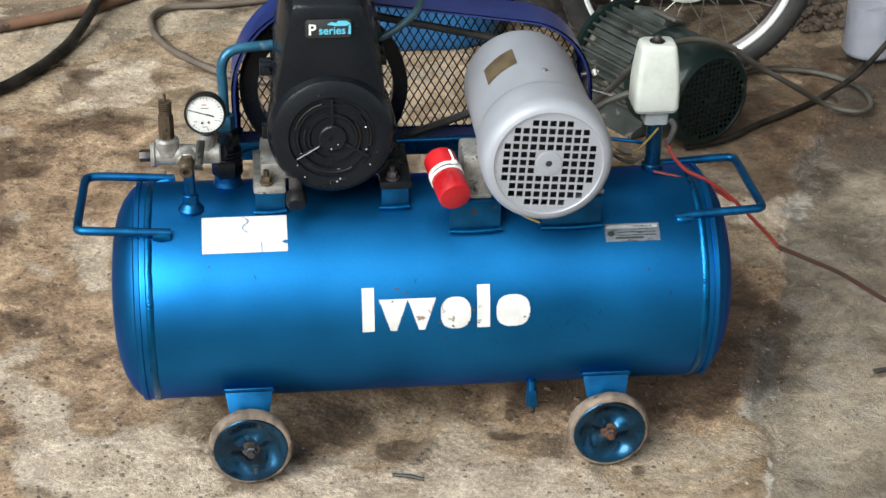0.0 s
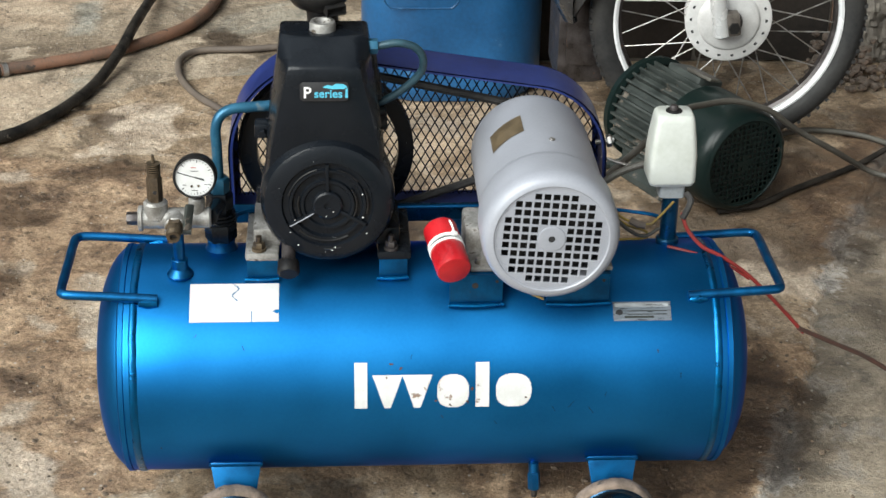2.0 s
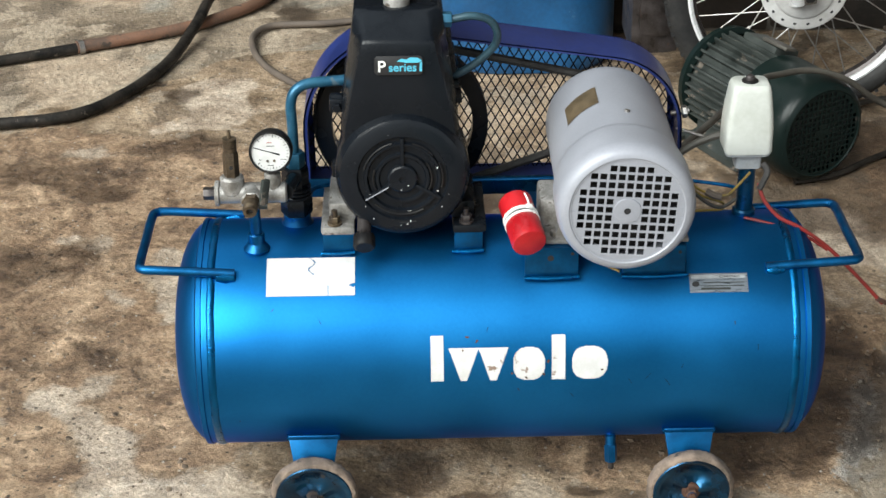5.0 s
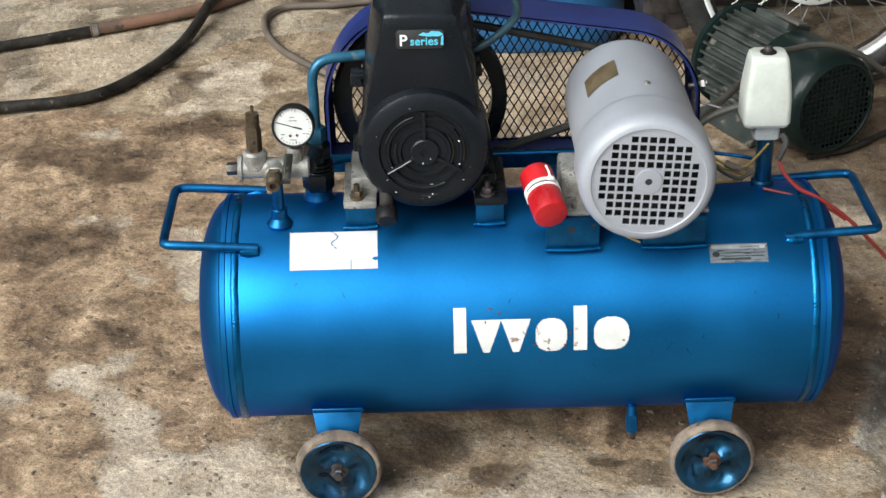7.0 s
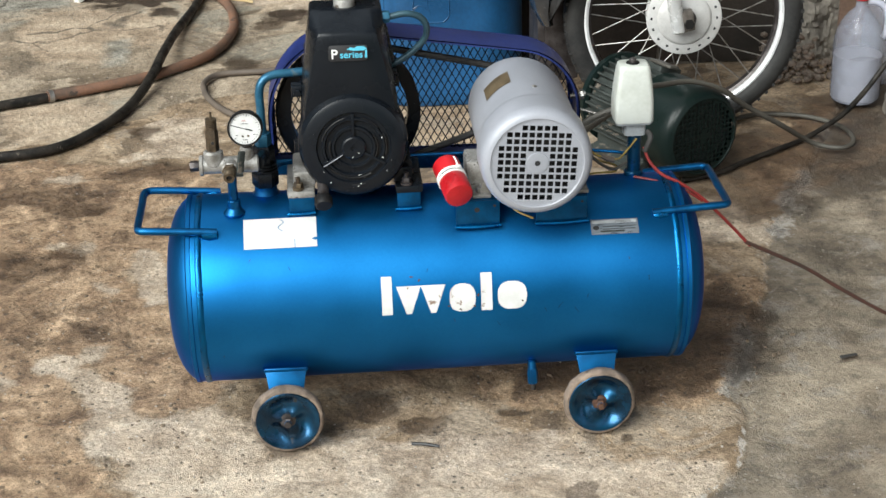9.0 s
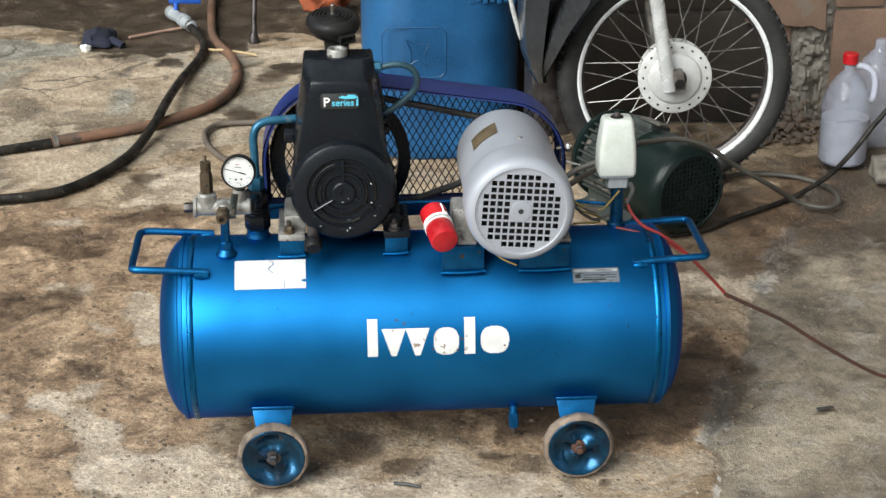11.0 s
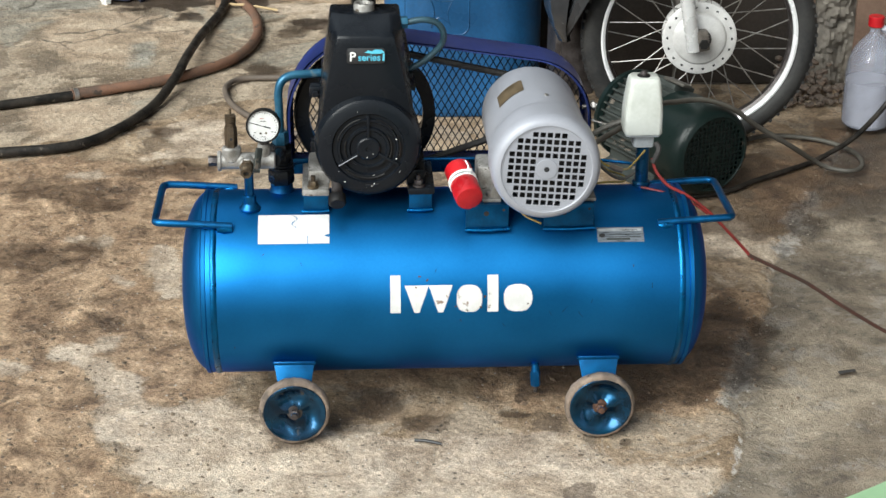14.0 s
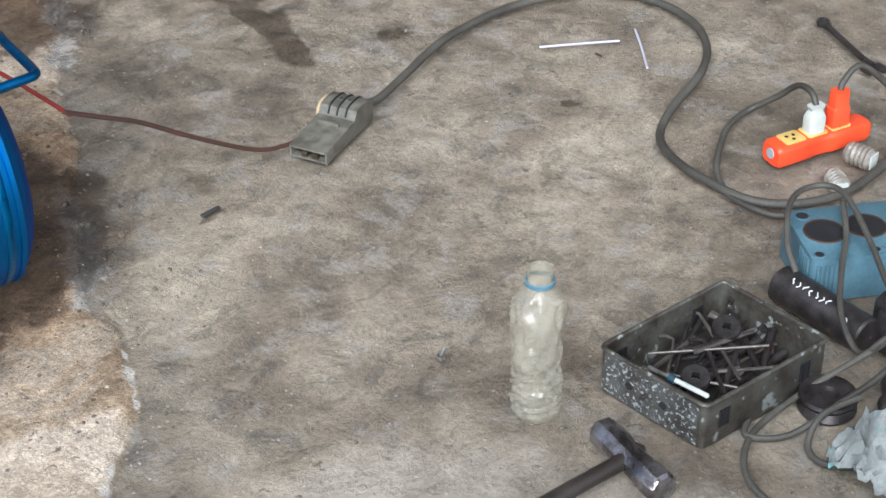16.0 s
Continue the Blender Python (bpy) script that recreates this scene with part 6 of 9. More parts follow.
mm = frame_to(A, B)
box(bm, (-0.004, -0.0265, L * 0.40), (0.004, -0.0219, L * 0.48), 0.001, mm @ pose(0, 0, 0, 0, 0, 158))
tube(bm, [mm @ pose(0, 0, 0, 0, 0, 158) @ Vector(p) for p in ((0, -0.0242, L * 0.40), (0.001, -0.0260, L * 0.28), (0.003, -0.0270, L * 0.18))], 0.0013, 6)
part("tie_head", bm, "white", rp, "white tie head and tail")
part("terminal_shell", box(BM(), (0.050, -0.072, 0.3866), (0.078, -0.01, 0.440), 0.006), "alu", comp, "bare cast terminal housing")

# manifold, gauge, valves
GX, GY, GZ = -0.2918, -0.062, 0.5125
bm = BM()
rod(bm, (-0.366, -0.055, 0.449), (-0.274, -0.055, 0.449), 0.0135, 22, bev=0.002)
rod(bm, (-0.3435, -0.055, 0.449), (-0.3435, -0.055, 0.474), 0.0155, 22, bev=0.003)
rod(bm, (-0.2915, -0.055, 0.449), (-0.2915, -0.055, 0.478), 0.0105, 18, bev=0.002)
rod(bm, (-0.318, -0.055, 0.449), (-0.318, -0.078, 0.446), 0.014, 20, bev=0.002)
rod(bm, (-0.366, -0.055, 0.449), (-0.360, -0.055, 0.449), 0.0165, 22, bev=0.001)
mf = part("manifold", bm, "alu", comp, "cast aluminium air manifold")
part("end_plug", hexnut(BM(), (-0.366, -0.055, 0.449), (-0.381, -0.055, 0.449), 0.0085), "dark_steel", mf, "square steel end plug")
bm = BM()
hexnut(bm, (-0.3435, -0.055, 0.474), (-0.3435, -0.055, 0.508), 0.0102)
rod(bm, (-0.3435, -0.055, 0.508), (-0.3435, -0.055, 0.514), 0.0085, 16)
for k in range(5):
    rod(bm, (-0.3435, -0.055, 0.513 + k * 0.0028), (-0.3435, -0.055, 0.5148 + k * 0.0028), 0.0088, 18)
rod(bm, (-0.3435, -0.055, 0.527), (-0.3435, -0.055, 0.537), 0.0022, 8)
sv = part("safety_valve", bm, "brass", mf, "grimy brass safety valve")
part("vent_hole", rod(BM(), (-0.3425, -0.0620, 0.489), (-0.3425, -0.0652, 0.489), 0.0024, 10), "ink", sv, "dark vent hole")
bm = BM()
hexnut(bm, (-0.318, -0.068, 0.449), (-0.3185, -0.082, 0.447), 0.0125)
rod(bm, (-0.3185, -0.080, 0.4472), (-0.319, -0.095, 0.4445), 0.0095, 18, bev=0.001)
lathe(bm, [(0.0046, 0.0), (0.0046, 0.005), (0.0085, 0.005), (0.0098, 0.0)], frame_to((-0.319, -0.095, 0.4445), (-0.3195, -0.115, 0.441)), 18)
tp = part("air_tap", bm, "brass", mf, "brass outlet tap")
part("tap_bore", lathe(BM(), [(0, 0), (0.0042, 0)], frame_to((-0.319, -0.0958, 0.4444), (-0.3195, -0.115, 0.441)), 14), "ink", tp, "dark bore")
bm = BM()
box(bm, (-0.003, -0.0055, 0.0), (0.003, 0.0055, 0.034), 0.0018, frame_to((-0.303, -0.083, 0.446), (-0.2985, -0.08, 0.476)))
rod(bm, (-0.309, -0.08, 0.443), (-0.298, -0.08, 0.443), 0.005, 12)
part("tap_lever", bm, "fin_grey", tp, "green-grey tap lever")
bm = BM()
lathe(bm, [(0.011, -0.004), (0.0165, 0.0), (0.0175, 0.003), (0.0125, 0.009), (0.0112, 0.012)], Matrix.Translation((-0.318, -0.046, 0.361)), 24)
rod(bm, (-0.318, -0.046, 0.364), (-0.318, -0.046, 0.386), 0.0108, 20, bev=0.001)
rod(bm, (-0.318, -0.046, 0.386), (-0.318, -0.052, 0.444), 0.0075, 16)
part("outlet_riser", bm, "blue_trim", comp, "blue riser pipe from the tank")
# gauge
m = frame_to((GX + 0.001, GY + 0.016, GZ - 0.005), (GX - 0.002, GY - 0.08, GZ + 0.013)) @ Matrix.Diagonal((0.94, 0.94, 1, 1))
ga = part("pressure_gauge", lathe(BM(), [(0, 0), (0.024, 0), (0.0285, 0.002), (0.0292, 0.006), (0.0292, 0.022), (0.0280, 0.0245), (0.0262, 0.0245), (0.0258, 0.0205)], m, 48), "black_plastic", comp,
          "round pressure gauge with a white dial", 35)
part("gauge_stem", rod(BM(), (GX + 0.001, GY + 0.006, GZ - 0.024), (GX + 0.001, GY + 0.006, 0.474), 0.0075, 6), "dark_steel", ga, "dark gauge stem")
part("dial", lathe(BM(), [(0, 0.0212), (0.0262, 0.0212)], m, 40), "dial", ga, "white dial with fine marks")
for k in range(26):
    a = radians(-225 + 270 * k / 25)
    bm = BM()
    r0 = 0.0205 if k % 5 == 0 else 0.0222
    mm = m @ pose(0, 0, 0, 0, 0, math.degrees(a) + 90)
    box(bm, (r0, -0.0003 if k % 5 else -0.0005, 0.0213), (0.0242, 0.0003 if k % 5 else 0.0005, 0.0215), 0, mm)
    part("tick", bm, "ink", ga)
up = Vector((0, 0, 1))


def face(x, y, z=0.0):
    """A place on the dial: x to the right and y up as one looks at it."""
    c = m @ Vector((0, 0, 0.0218 + z))
    nrm = (m.to_3x3() @ Vector((0, 0, 1))).normalized()
    right = up.cross(nrm).normalized()
    return c + right * x + nrm.cross(right) * y


bm = tube(BM(), [face(-0.0215, 0.006), face(0.003, -0.001), face(0.010, -0.0028)], 0.0006, 6)
part("needle", rough_up(bm, 0, 1), "ink", ga, "black needle")
part("needle_tail", rod(BM(), face(0.001, -0.0003), face(0.0115, -0.0032), 0.0010, 6), "ink", ga)
for x, y in ((-0.004, -0.0115), (0.0045, -0.011)):
    part("dial_screw", rod(BM(), face(x, y, -0.0006), face(x, y, 0.0006), 0.0016, 10), "brass", ga, "tiny dial screw")
for x, y, w, c in ((-0.001, 0.0125, 0.0065, "red_ink"), (0.0, 0.008, 0.010, "ink"), (0.0, -0.017, 0.008, "ink"), (-0.013, -0.010, 0.004, "ink"), (0.014, -0.009, 0.004, "ink")):
    part("dial_print", tube(BM(), [face(x - w / 2, y), face(x + w / 2, y)], 0.0004, 4), c, ga)
# check valve column and delivery pipe
CY = 0.020
part("tank_boss", lathe(BM(), [(0.0215, 0.358), (0.0215, 0.368), (0.0185, 0.372), (0.0185, 0.3805), (0.017, 0.382), (0, 0.382)], Matrix.Translation((-0.268, CY, 0)), 24), "blue_trim", comp, "blue boss on the tank")
bm = BM()
hexnut(bm, (-0.268, CY, 0.381), (-0.268, CY, 0.406), 0.0215)
rod(bm, (-0.268, CY, 0.405), (-0.268, CY, 0.424), 0.0165, 20)
for k in range(3):
    rod(bm, (-0.268, CY, 0.4065 + k * 0.0055), (-0.268, CY, 0.4105 + k * 0.0055), 0.0205, 28, bev=0.0008)
hexnut(bm, (-0.268, CY, 0.422), (-0.268, CY, 0.450), 0.0180)
rod(bm, (-0.276, -0.050, 0.447), (-0.268, CY - 0.006, 0.437), 0.0105, 14)
cv = part("check_valve", bm, "black_cast", comp, "black check valve on the tank")
part("flare_nut", hexnut(BM(), (-0.268, CY, 0.450), (-0.268, CY, 0.471), 0.0140), "pipe_blue", cv, "blue flare nut")
bm = tube(BM(), [(-0.268, CY, 0.468), (-0.2685, CY, 0.51), (-0.269, CY, 0.538), (-0.263, CY + 0.002, 0.556), (-0.247, CY + 0.006, 0.5645), (-0.22, CY + 0.012, 0.565), (-0.185, CY + 0.018, 0.565)], 0.0070, 14, 6)
part("delivery_pipe", bm, "pipe_blue", comp, "bent blue delivery pipe to the pump")
bm = tube(BM(), [(-0.075, 0.0, 0.660), (-0.061, 0.0, 0.660), (-0.036, 0.0, 0.664), (-0.014, 0.002, 0.658), (-0.003, 0.006, 0.642), (-0.004, 0.012, 0.622), (-0.018, 0.016, 0.603), (-0.040, 0.018, 0.585), (-0.06, 0.018, 0.575)], 0.0052, 12, 6)
bp = part("breather_hose", bm, "cable", comp, "curved grey-blue breather hose")
M["hose_teal"] = mat("dusty_teal_hose", (0.03, 0.075, 0.10), (0.02, 0.04, 0.055), 0.4, 0.2, 30)
bp.data.materials[0] = M["hose_teal"]
part("hose_nut", hexnut(BM(), (-0.076, 0.0, 0.66), (-0.060, 0.0, 0.66), 0.010), "pipe_blue", bp, "blue hose nut")
# slim pipe along the back
bm = tube(BM(), [(-0.25, 0.02, 0.405), (-0.22, 0.06, 0.402), (0.0, 0.075, 0.398), (0.2, 0.075, 0.397), (0.30, 0.05, 0.398), (0.325, 0.03, 0.40)], 0.0028, 8, 6)
part("pilot_pipe", bm, "blue_trim", comp, "slim blue pilot pipe")

# pressure switch
bm = BM()
rings = []
for z, w, dp in ((0.463, 0.0640, 0.052), (0.466, 0.0665, 0.054), (0.500, 0.0655, 0.053), (0.520, 0.062, 0.050), (0.548, 0.0545, 0.044), (0.555, 0.051, 0.041), (0.5575, 0.046, 0.036)):
    rings.append([Vector((0.330 + x, 0.028 + y, z)) for x, y in rounded(w * 0.95, dp, 0.008, 4)])
loft(bm, rings)
ps = part("switch_cover", bm, "white_plastic", comp, "aged white pressure switch cover", 40)
part("cover_screw", rod(BM(), (0.329, 0.028, 0.557), (0.329, 0.028, 0.566), 0.006, 12, bev=0.002), "dark_steel", ps, "dark cover screw")
part("cover_gasket", rod(BM(), (0.329, 0.028, 0.556), (0.329, 0.028, 0.5595), 0.011, 20, bev=0.001), "black_plastic", ps, "black gasket")
bm = BM()
prism(bm, rounded(0.058, 0.047, 0.006), 0.005, Matrix.Translation((0.330, 0.028, 0.459)), 0.001)
prism(bm, rounded(0.034, 0.032, 0.004), 0.022, Matrix.Translation((0.333, 0.028, 0.438)), 0.002)
part("switch_base", bm, "grey_pvc", comp, "grey switch base")
bm = BM()
rod(bm, (0.334, 0.026, 0.355), (0.334, 0.026, 0.439), 0.0115, 20)
rod(bm, (0.334, 0.026, 0.358), (0.334, 0.026, 0.374), 0.0155, 20, bev=0.002)
part("switch_riser", bm, "dark_teal", comp, "dark blue riser pipe")
bm = tube(BM(), [(0.352, 0.01, 0.446), (0.356, 0.0, 0.440), (0.350, -0.006, 0.427), (0.345, -0.008, 0.418)], 0.0045, 8, 5)
part("cable_stub", bm, "rubber", comp, "taped black cable stub")
# wires between motor and switch
for nm, pts, r, mt, lb in (
        ("yellow_wire", [(0.228, 0.02, 0.448), (0.246, 0.012, 0.432), (0.268, 0.012, 0.41), (0.29, 0.01, 0.402), (0.307, 0.012, 0.40), (0.318, 0.01, 0.412), (0.335, 0.008, 0.435)], 0.0017, "wire_yellow", "dirty yellow wire"),
        ("yellow_wire", [(0.226, 0.03, 0.44), (0.248, 0.02, 0.42), (0.272, 0.018, 0.398), (0.30, 0.016, 0.388), (0.305, 0.018, 0.38), (0.30, 0.02, 0.374), (0.26, 0.012, 0.3755), (0.235, -0.01, 0.372)], 0.0017, "wire_yellow", "dirty yellow wire"),
        ("dark_wire", [(0.23, 0.02, 0.46), (0.243, 0.01, 0.44), (0.258, 0.008, 0.412), (0.28, 0.006, 0.392), (0.30, 0.008, 0.384), (0.32, 0.015, 0.392)], 0.0026, "cable", "dark grey wire"),
        ("dark_cable", [(0.315, 0.05, 0.470), (0.30, 0.06, 0.466), (0.27, 0.065, 0.452), (0.245, 0.06, 0.438), (0.22, 0.05, 0.43)], 0.0052, "cable", "grey motor cable"),
        ("taped_joint", [(0.278, 0.008, 0.408), (0.288, 0.004, 0.404), (0.298, 0.003, 0.402)], 0.0052, "hose_grey", "grey taped wire joint"),
        ("foot_wire", [(0.105, -0.09, 0.384), (0.115, -0.10, 0.376), (0.128, -0.112, 0.368), (0.15, -0.12, 0.360)], 0.0016, "wire_yellow", "thin yellow wire under the motor")):
    part(nm, tube(BM(), pts, r, 8, 6), mt, comp, lb)

# ---- behind the compressor: spare motor, motorbike, drum, jugs ----


def spare_motor():
    """A dark green electric motor standing on its feet, fan end towards the yard."""
    yaw = -27
    F = Vector((0.643, 0.835, 0.1065))
    back = Vector((math.sin(radians(yaw)), math.cos(radians(yaw)), 0))
    m = Matrix.Translation(F) @ Matrix(((math.cos(radians(yaw)), 0, -back.x, 0), (-math.sin(radians(yaw)), 0, -back.y, 0), (0, 1, 0, 0), (0, 0, 0, 1))) @ Matrix.Scale(0.935, 4)
    root = thing("electric_motor", F.x + back.x * 0.16, F.y + back.y * 0.16, 0, "dark green finned electric motor, dusty, on the floor", "motor")
    body = part("motor_body", lathe(BM(), [(0, -0.345), (0.05, -0.345), (0.085, -0.335), (0.094, -0.32), (0.094, -0.10), (0.09, -0.095)], m, 48), "fin_grey", root, "dusty motor barrel")
    for k in range(25):
        a = -35 + 250 * k / 24
        if 62 < a < 84:
            continue
        bm = BM()
        box(bm, (0.090, -0.0026, -0.318), (0.1075, 0.0026, -0.150), 0.001, m @ pose(0, 0, 0, 0, 0, a))
        part("fin", bm, "fin_grey", body)
    fl = lathe(BM(), [(0.088, -0.335), (0.112, -0.332), (0.113, -0.318), (0.1, -0.314)], m, 48)
    part("end_flange", fl, "green_dark", root, "dark end flange")
    cowl = lathe(BM(), [(0.104, -0.160), (0.1085, -0.155), (0.1095, -0.135), (0.1095, -0.04), (0.108, -0.025), (0.103, -0.010), (0.0955, -0.002), (0.0905, 0.0), (0.0885, -0.002), (0.0885, -0.006), (0.1, -0.012), (0.106, -0.03)], m, 64)
    cw = part("fan_cowl", cowl, "green_dark", root, "glossy dark green fan cowl", 30)
    part("fan_grille", lattice(BM(), m @ Matrix.Translation((0, 0, -0.0025)), 0.089, 0.0112, 0.0034, 0.002, lambda i, j: math.hypot(i, j) * 0.0112 > 0.082 or math.hypot(i, j) < 1.2), "green_dark", cw, "square-holed grille")
    # black disc puts the shade behind the grille into colour
    part("fan_disc", lathe(BM(), [(0, 0), (0.088, 0)], m @ Matrix.Translation((0, 0, -0.02)), 32), "ink", cw, "flat black disc for the shade behind the grille")
    for sx in (-1, 1):
        bm = BM()
        prism(bm, [(-0.022, 0.0), (0.022, 0.0), (0.022, 0.014), (0.008 - sx * 0.018, 0.022), (0.008 - sx * 0.018, 0.072), (-0.008 - sx * 0.018, 0.072), (-0.008 - sx * 0.018, 0.022), (-0.022, 0.014)], 0.18,
              m @ Matrix.Translation((sx * 0.085, -0.1125, -0.305)), 0.002)
        part("foot", bm, "fin_grey", root, "dusty cast foot")
    part("cross_foot", box(BM(), (-0.128, -0.1130, -0.325), (0.128, -0.103, -0.308), 0.002, m), "fin_grey", root, "dusty cross bar under the motor")
    bm = BM()
    mt = m @ pose(0, 0, 0, 0, 0, -18)
    box(bm, (-0.032, 0.094, -0.275), (0.032, 0.116, -0.17), 0.005, mt)
    tb = part("terminal_box", bm, "fin_grey", root, "dusty terminal box on top")
    bm = BM()
    box(bm, (-0.016, 0.117, -0.215), (0.016, 0.125, -0.145), 0.004, mt @ pose(0, 0, 0, 0, 6, 0))
    part("lifting_lug", bm, "cable", tb, "grey metal lug")
    return m


spare_motor()

# cable lying over the spare motor and away across the floor
bm = tube(BM(), [(0.235, 0.16, 0.385), (0.270, 0.24, 0.352), (0.309, 0.33, 0.333), (0.365, 0.45, 0.311), (0.482, 0.70, 0.268), (0.539, 0.78, 0.248), (0.61, 0.83, 0.234), (0.68, 0.86, 0.203), (0.741, 0.89, 0.153), (0.832, 0.93, 0.09),
                 (0.90, 0.985, 0.035), (0.944, 0.995, 0.010), (0.995, 0.977, 0.008), (1.031, 1.018, 0.008), (1.03, 1.103, 0.008), (0.969, 1.182, 0.008), (0.866, 1.213, 0.008), (0.80, 1.19, 0.008)], 0.0058, 10, 6)
single("supply_cable", bm, "cable", "grey dusty rubber cable draped over the spare motor", "cable")
bm = tube(BM(), [(1.70, 1.612, 0.62), (1.50, 1.36, 0.47), (1.32, 1.22, 0.325), (1.237, 1.195, 0.234), (1.15, 1.17, 0.143), (1.094, 1.15, 0.079), (1.022, 1.10, 0.036), (0.924, 1.045, 0.007), (0.839, 0.983, 0.007), (0.758, 0.926, 0.007), (0.683, 0.867, 0.007), (0.60, 0.84, 0.007)], 0.0062, 12, 6)
single("rubber_hose", bm, "hose_black", "black rubber hose lying behind the compressor", "hose")


def motorbike():
    cx, cy, cz, R = 0.660, 1.172, 0.272, 0.272
    root = thing("motorbike", cx, cy, 0, "dark grey motorbike parked on its front spoked wheel", "motorbike")
    m = Matrix.Translation((cx, cy, cz)) @ pose(0, 0, 0, 90, 0, -4)
    prof = [(R - 0.047, -0.018), (R - 0.036, -0.026), (R - 0.018, -0.027), (R - 0.006, -0.020), (R, -0.009), (R, 0.009), (R - 0.006, 0.020), (R - 0.018, 0.027), (R - 0.036, 0.026), (R - 0.047, 0.018)]
    wh = part("front_wheel", lathe(BM(), prof, m, 96), "tyre", root, "dusty black motorbike tyre", 50)
    for k in range(72):
        bm = BM()
        a = 360 * k / 72
        for s in (-1, 1):
            box(bm, (R - 0.010, -0.0055, 0.006), (R + 0.0003, 0.0015, 0.0205), 0, m @ pose(0, 0, 0, 0, 0, a + (2.5 if s > 0 else 0)) @ pose(0, 0, 0, 0, 0, 0) @ Matrix.Diagonal((1, 1, s, 1)))
        part("tread_lug", bm, "tyre", wh)
    rim = lathe(BM(), [(R - 0.046, -0.020), (R - 0.0455, -0.0225), (R - 0.050, -0.0235), (R - 0.055, -0.0205), (R - 0.056, -0.015), (R - 0.056, 0.015), (R - 0.055, 0.0205), (R - 0.050, 0.0235), (R - 0.0455, 0.0225), (R - 0.046, 0.020)], m, 96)
    part("rim", rim, "chrome", wh, "bright polished rim")
    # dark steel here puts the well's shade into its colour
    part("rim_well", lathe(BM(), [(R - 0.0562, -0.014), (R - 0.062, -0.009), (R - 0.062, 0.009), (R - 0.0562, 0.014)], m, 96), "dark_steel", wh, "rim well with its shade put into the colour")
    hub = lathe(BM(), [(0.010, 0.040), (0.018, 0.040), (0.020, 0.034), (0.056, 0.031), (0.060, 0.028), (0.062, 0.024), (0.082, 0.023), (0.0855, 0.021), (0.0855, 0.017), (0.075, 0.014), (0.07, -0.02), (0.082, -0.022), (0.082, -0.026), (0, -0.026)], m, 60)
    hb = part("hub", hub, "alu", wh, "bare aluminium drum hub")
    hb.data.materials[0] = mat("pale_hub_aluminium", (0.60, 0.59, 0.58), (0.48, 0.47, 0.46), 0.42, 0.25, 30, 0.5, 0.1)
    part("hub_recess", lathe(BM(), [(0.026, 0.0352), (0.024, 0.0405), (0.020, 0.0412), (0.0, 0.0412)], m, 32), "dark_steel", hb, "dark disc at the axle recess")
    for k in range(18):
        a = radians(20 * k)
        bm = lathe(BM(), [(0, 0.0235), (0.0035, 0.0235)], m @ Matrix.Translation((0.0735 * math.cos(a), 0.0735 * math.sin(a), 0)), 10)
        part("spoke_hole", bm, "ink", hb)
    for k in range(36):
        a = radians(10 * k)
        lean = radians(52 if k % 2 else -52)
        s = 0.021 if (k // 2) % 2 else -0.021
        p, q = m @ Vector((0.0735 * math.cos(a), 0.0735 * math.sin(a), s)), m @ Vector(((R - 0.06) * math.cos(a + lean * 0.42), (R - 0.06) * math.sin(a + lean * 0.42), s * 0.2))
        part("spoke", rod(BM(), p, q, 0.0014, 5), "steel", wh)
    bm = BM()
    rod(bm, (cx, cy - 0.055, cz), (cx, cy + 0.06, cz), 0.008, 14)
    part("axle", bm, "dark_steel", wh)
    part("axle_nut", hexnut(BM(), (cx, cy - 0.062, cz), (cx, cy - 0.074, cz), 0.0125), "black_plastic", wh, "dark axle nut")
    for s in (-1, 1):
        y = cy + s * 0.058
        bm = BM()
        rod(bm, (cx - 0.020, y, cz - 0.022), (cx - 0.085, y, cz + 0.33), 0.0165, 22, bev=0.004)
        rod(bm, (cx - 0.085, y, cz + 0.33), (cx - 0.14, y, cz + 0.62), 0.013, 18)
        fk = part("fork_leg", bm, "fork" if s < 0 else "steel", root, "polished fork leg")
        part("dropout", box(BM(), (-0.015, -0.012, -0.018), (0.017, 0.012, 0.03), 0.005, Matrix.Translation((cx - 0.004, y, cz)) @ pose(0, 0, 0, 0, -10, 0)), "rod", fk, "dull fork end at the axle")
    # leg shield and body panels
    bm = BM()
    sec = lambda x, z, w, t: [Vector((x - t, cy - w, z)), Vector((x + t, cy - w - 0.006, z)), Vector((x + t + 0.01, cy, z)), Vector((x + t, cy + w + 0.006, z)), Vector((x - t, cy + w, z)), Vector((x - t - 0.01, cy, z))]
    loft(bm, [sec(0.350, 0.277, 0.010, 0.003), sec(0.362, 0.33, 0.045, 0.010), sec(0.385, 0.40, 0.075, 0.015), sec(0.420, 0.47, 0.10, 0.018), sec(0.46, 0.62, 0.12, 0.03), sec(0.47, 0.80, 0.12, 0.03)])
    part("leg_shield", bm, "bike_grey", root, "dark grey pointed leg shield", 50)
    bm = BM()
    loft(bm, [sec(0.350, 0.262, 0.008, 0.003), sec(0.336, 0.30, 0.028, 0.010), sec(0.328, 0.345, 0.048, 0.018), sec(0.326, 0.40, 0.06, 0.023), sec(0.33, 0.55, 0.08, 0.03), sec(0.31, 0.80, 0.12, 0.04)])
    part("side_panel", bm, "bike_grey", root, "dark grey side panel", 50)
    bm = BM()
    box(bm, (0.345, cy + 0.05, 0.14), (0.43, cy + 0.25, 0.50), 0.03)
    box(bm, (0.33, cy + 0.06, 0.10), (0.44, cy + 0.2, 0.33), 0.03)
    part("engine", bm, "dark_steel", root, "oily dark engine casing")
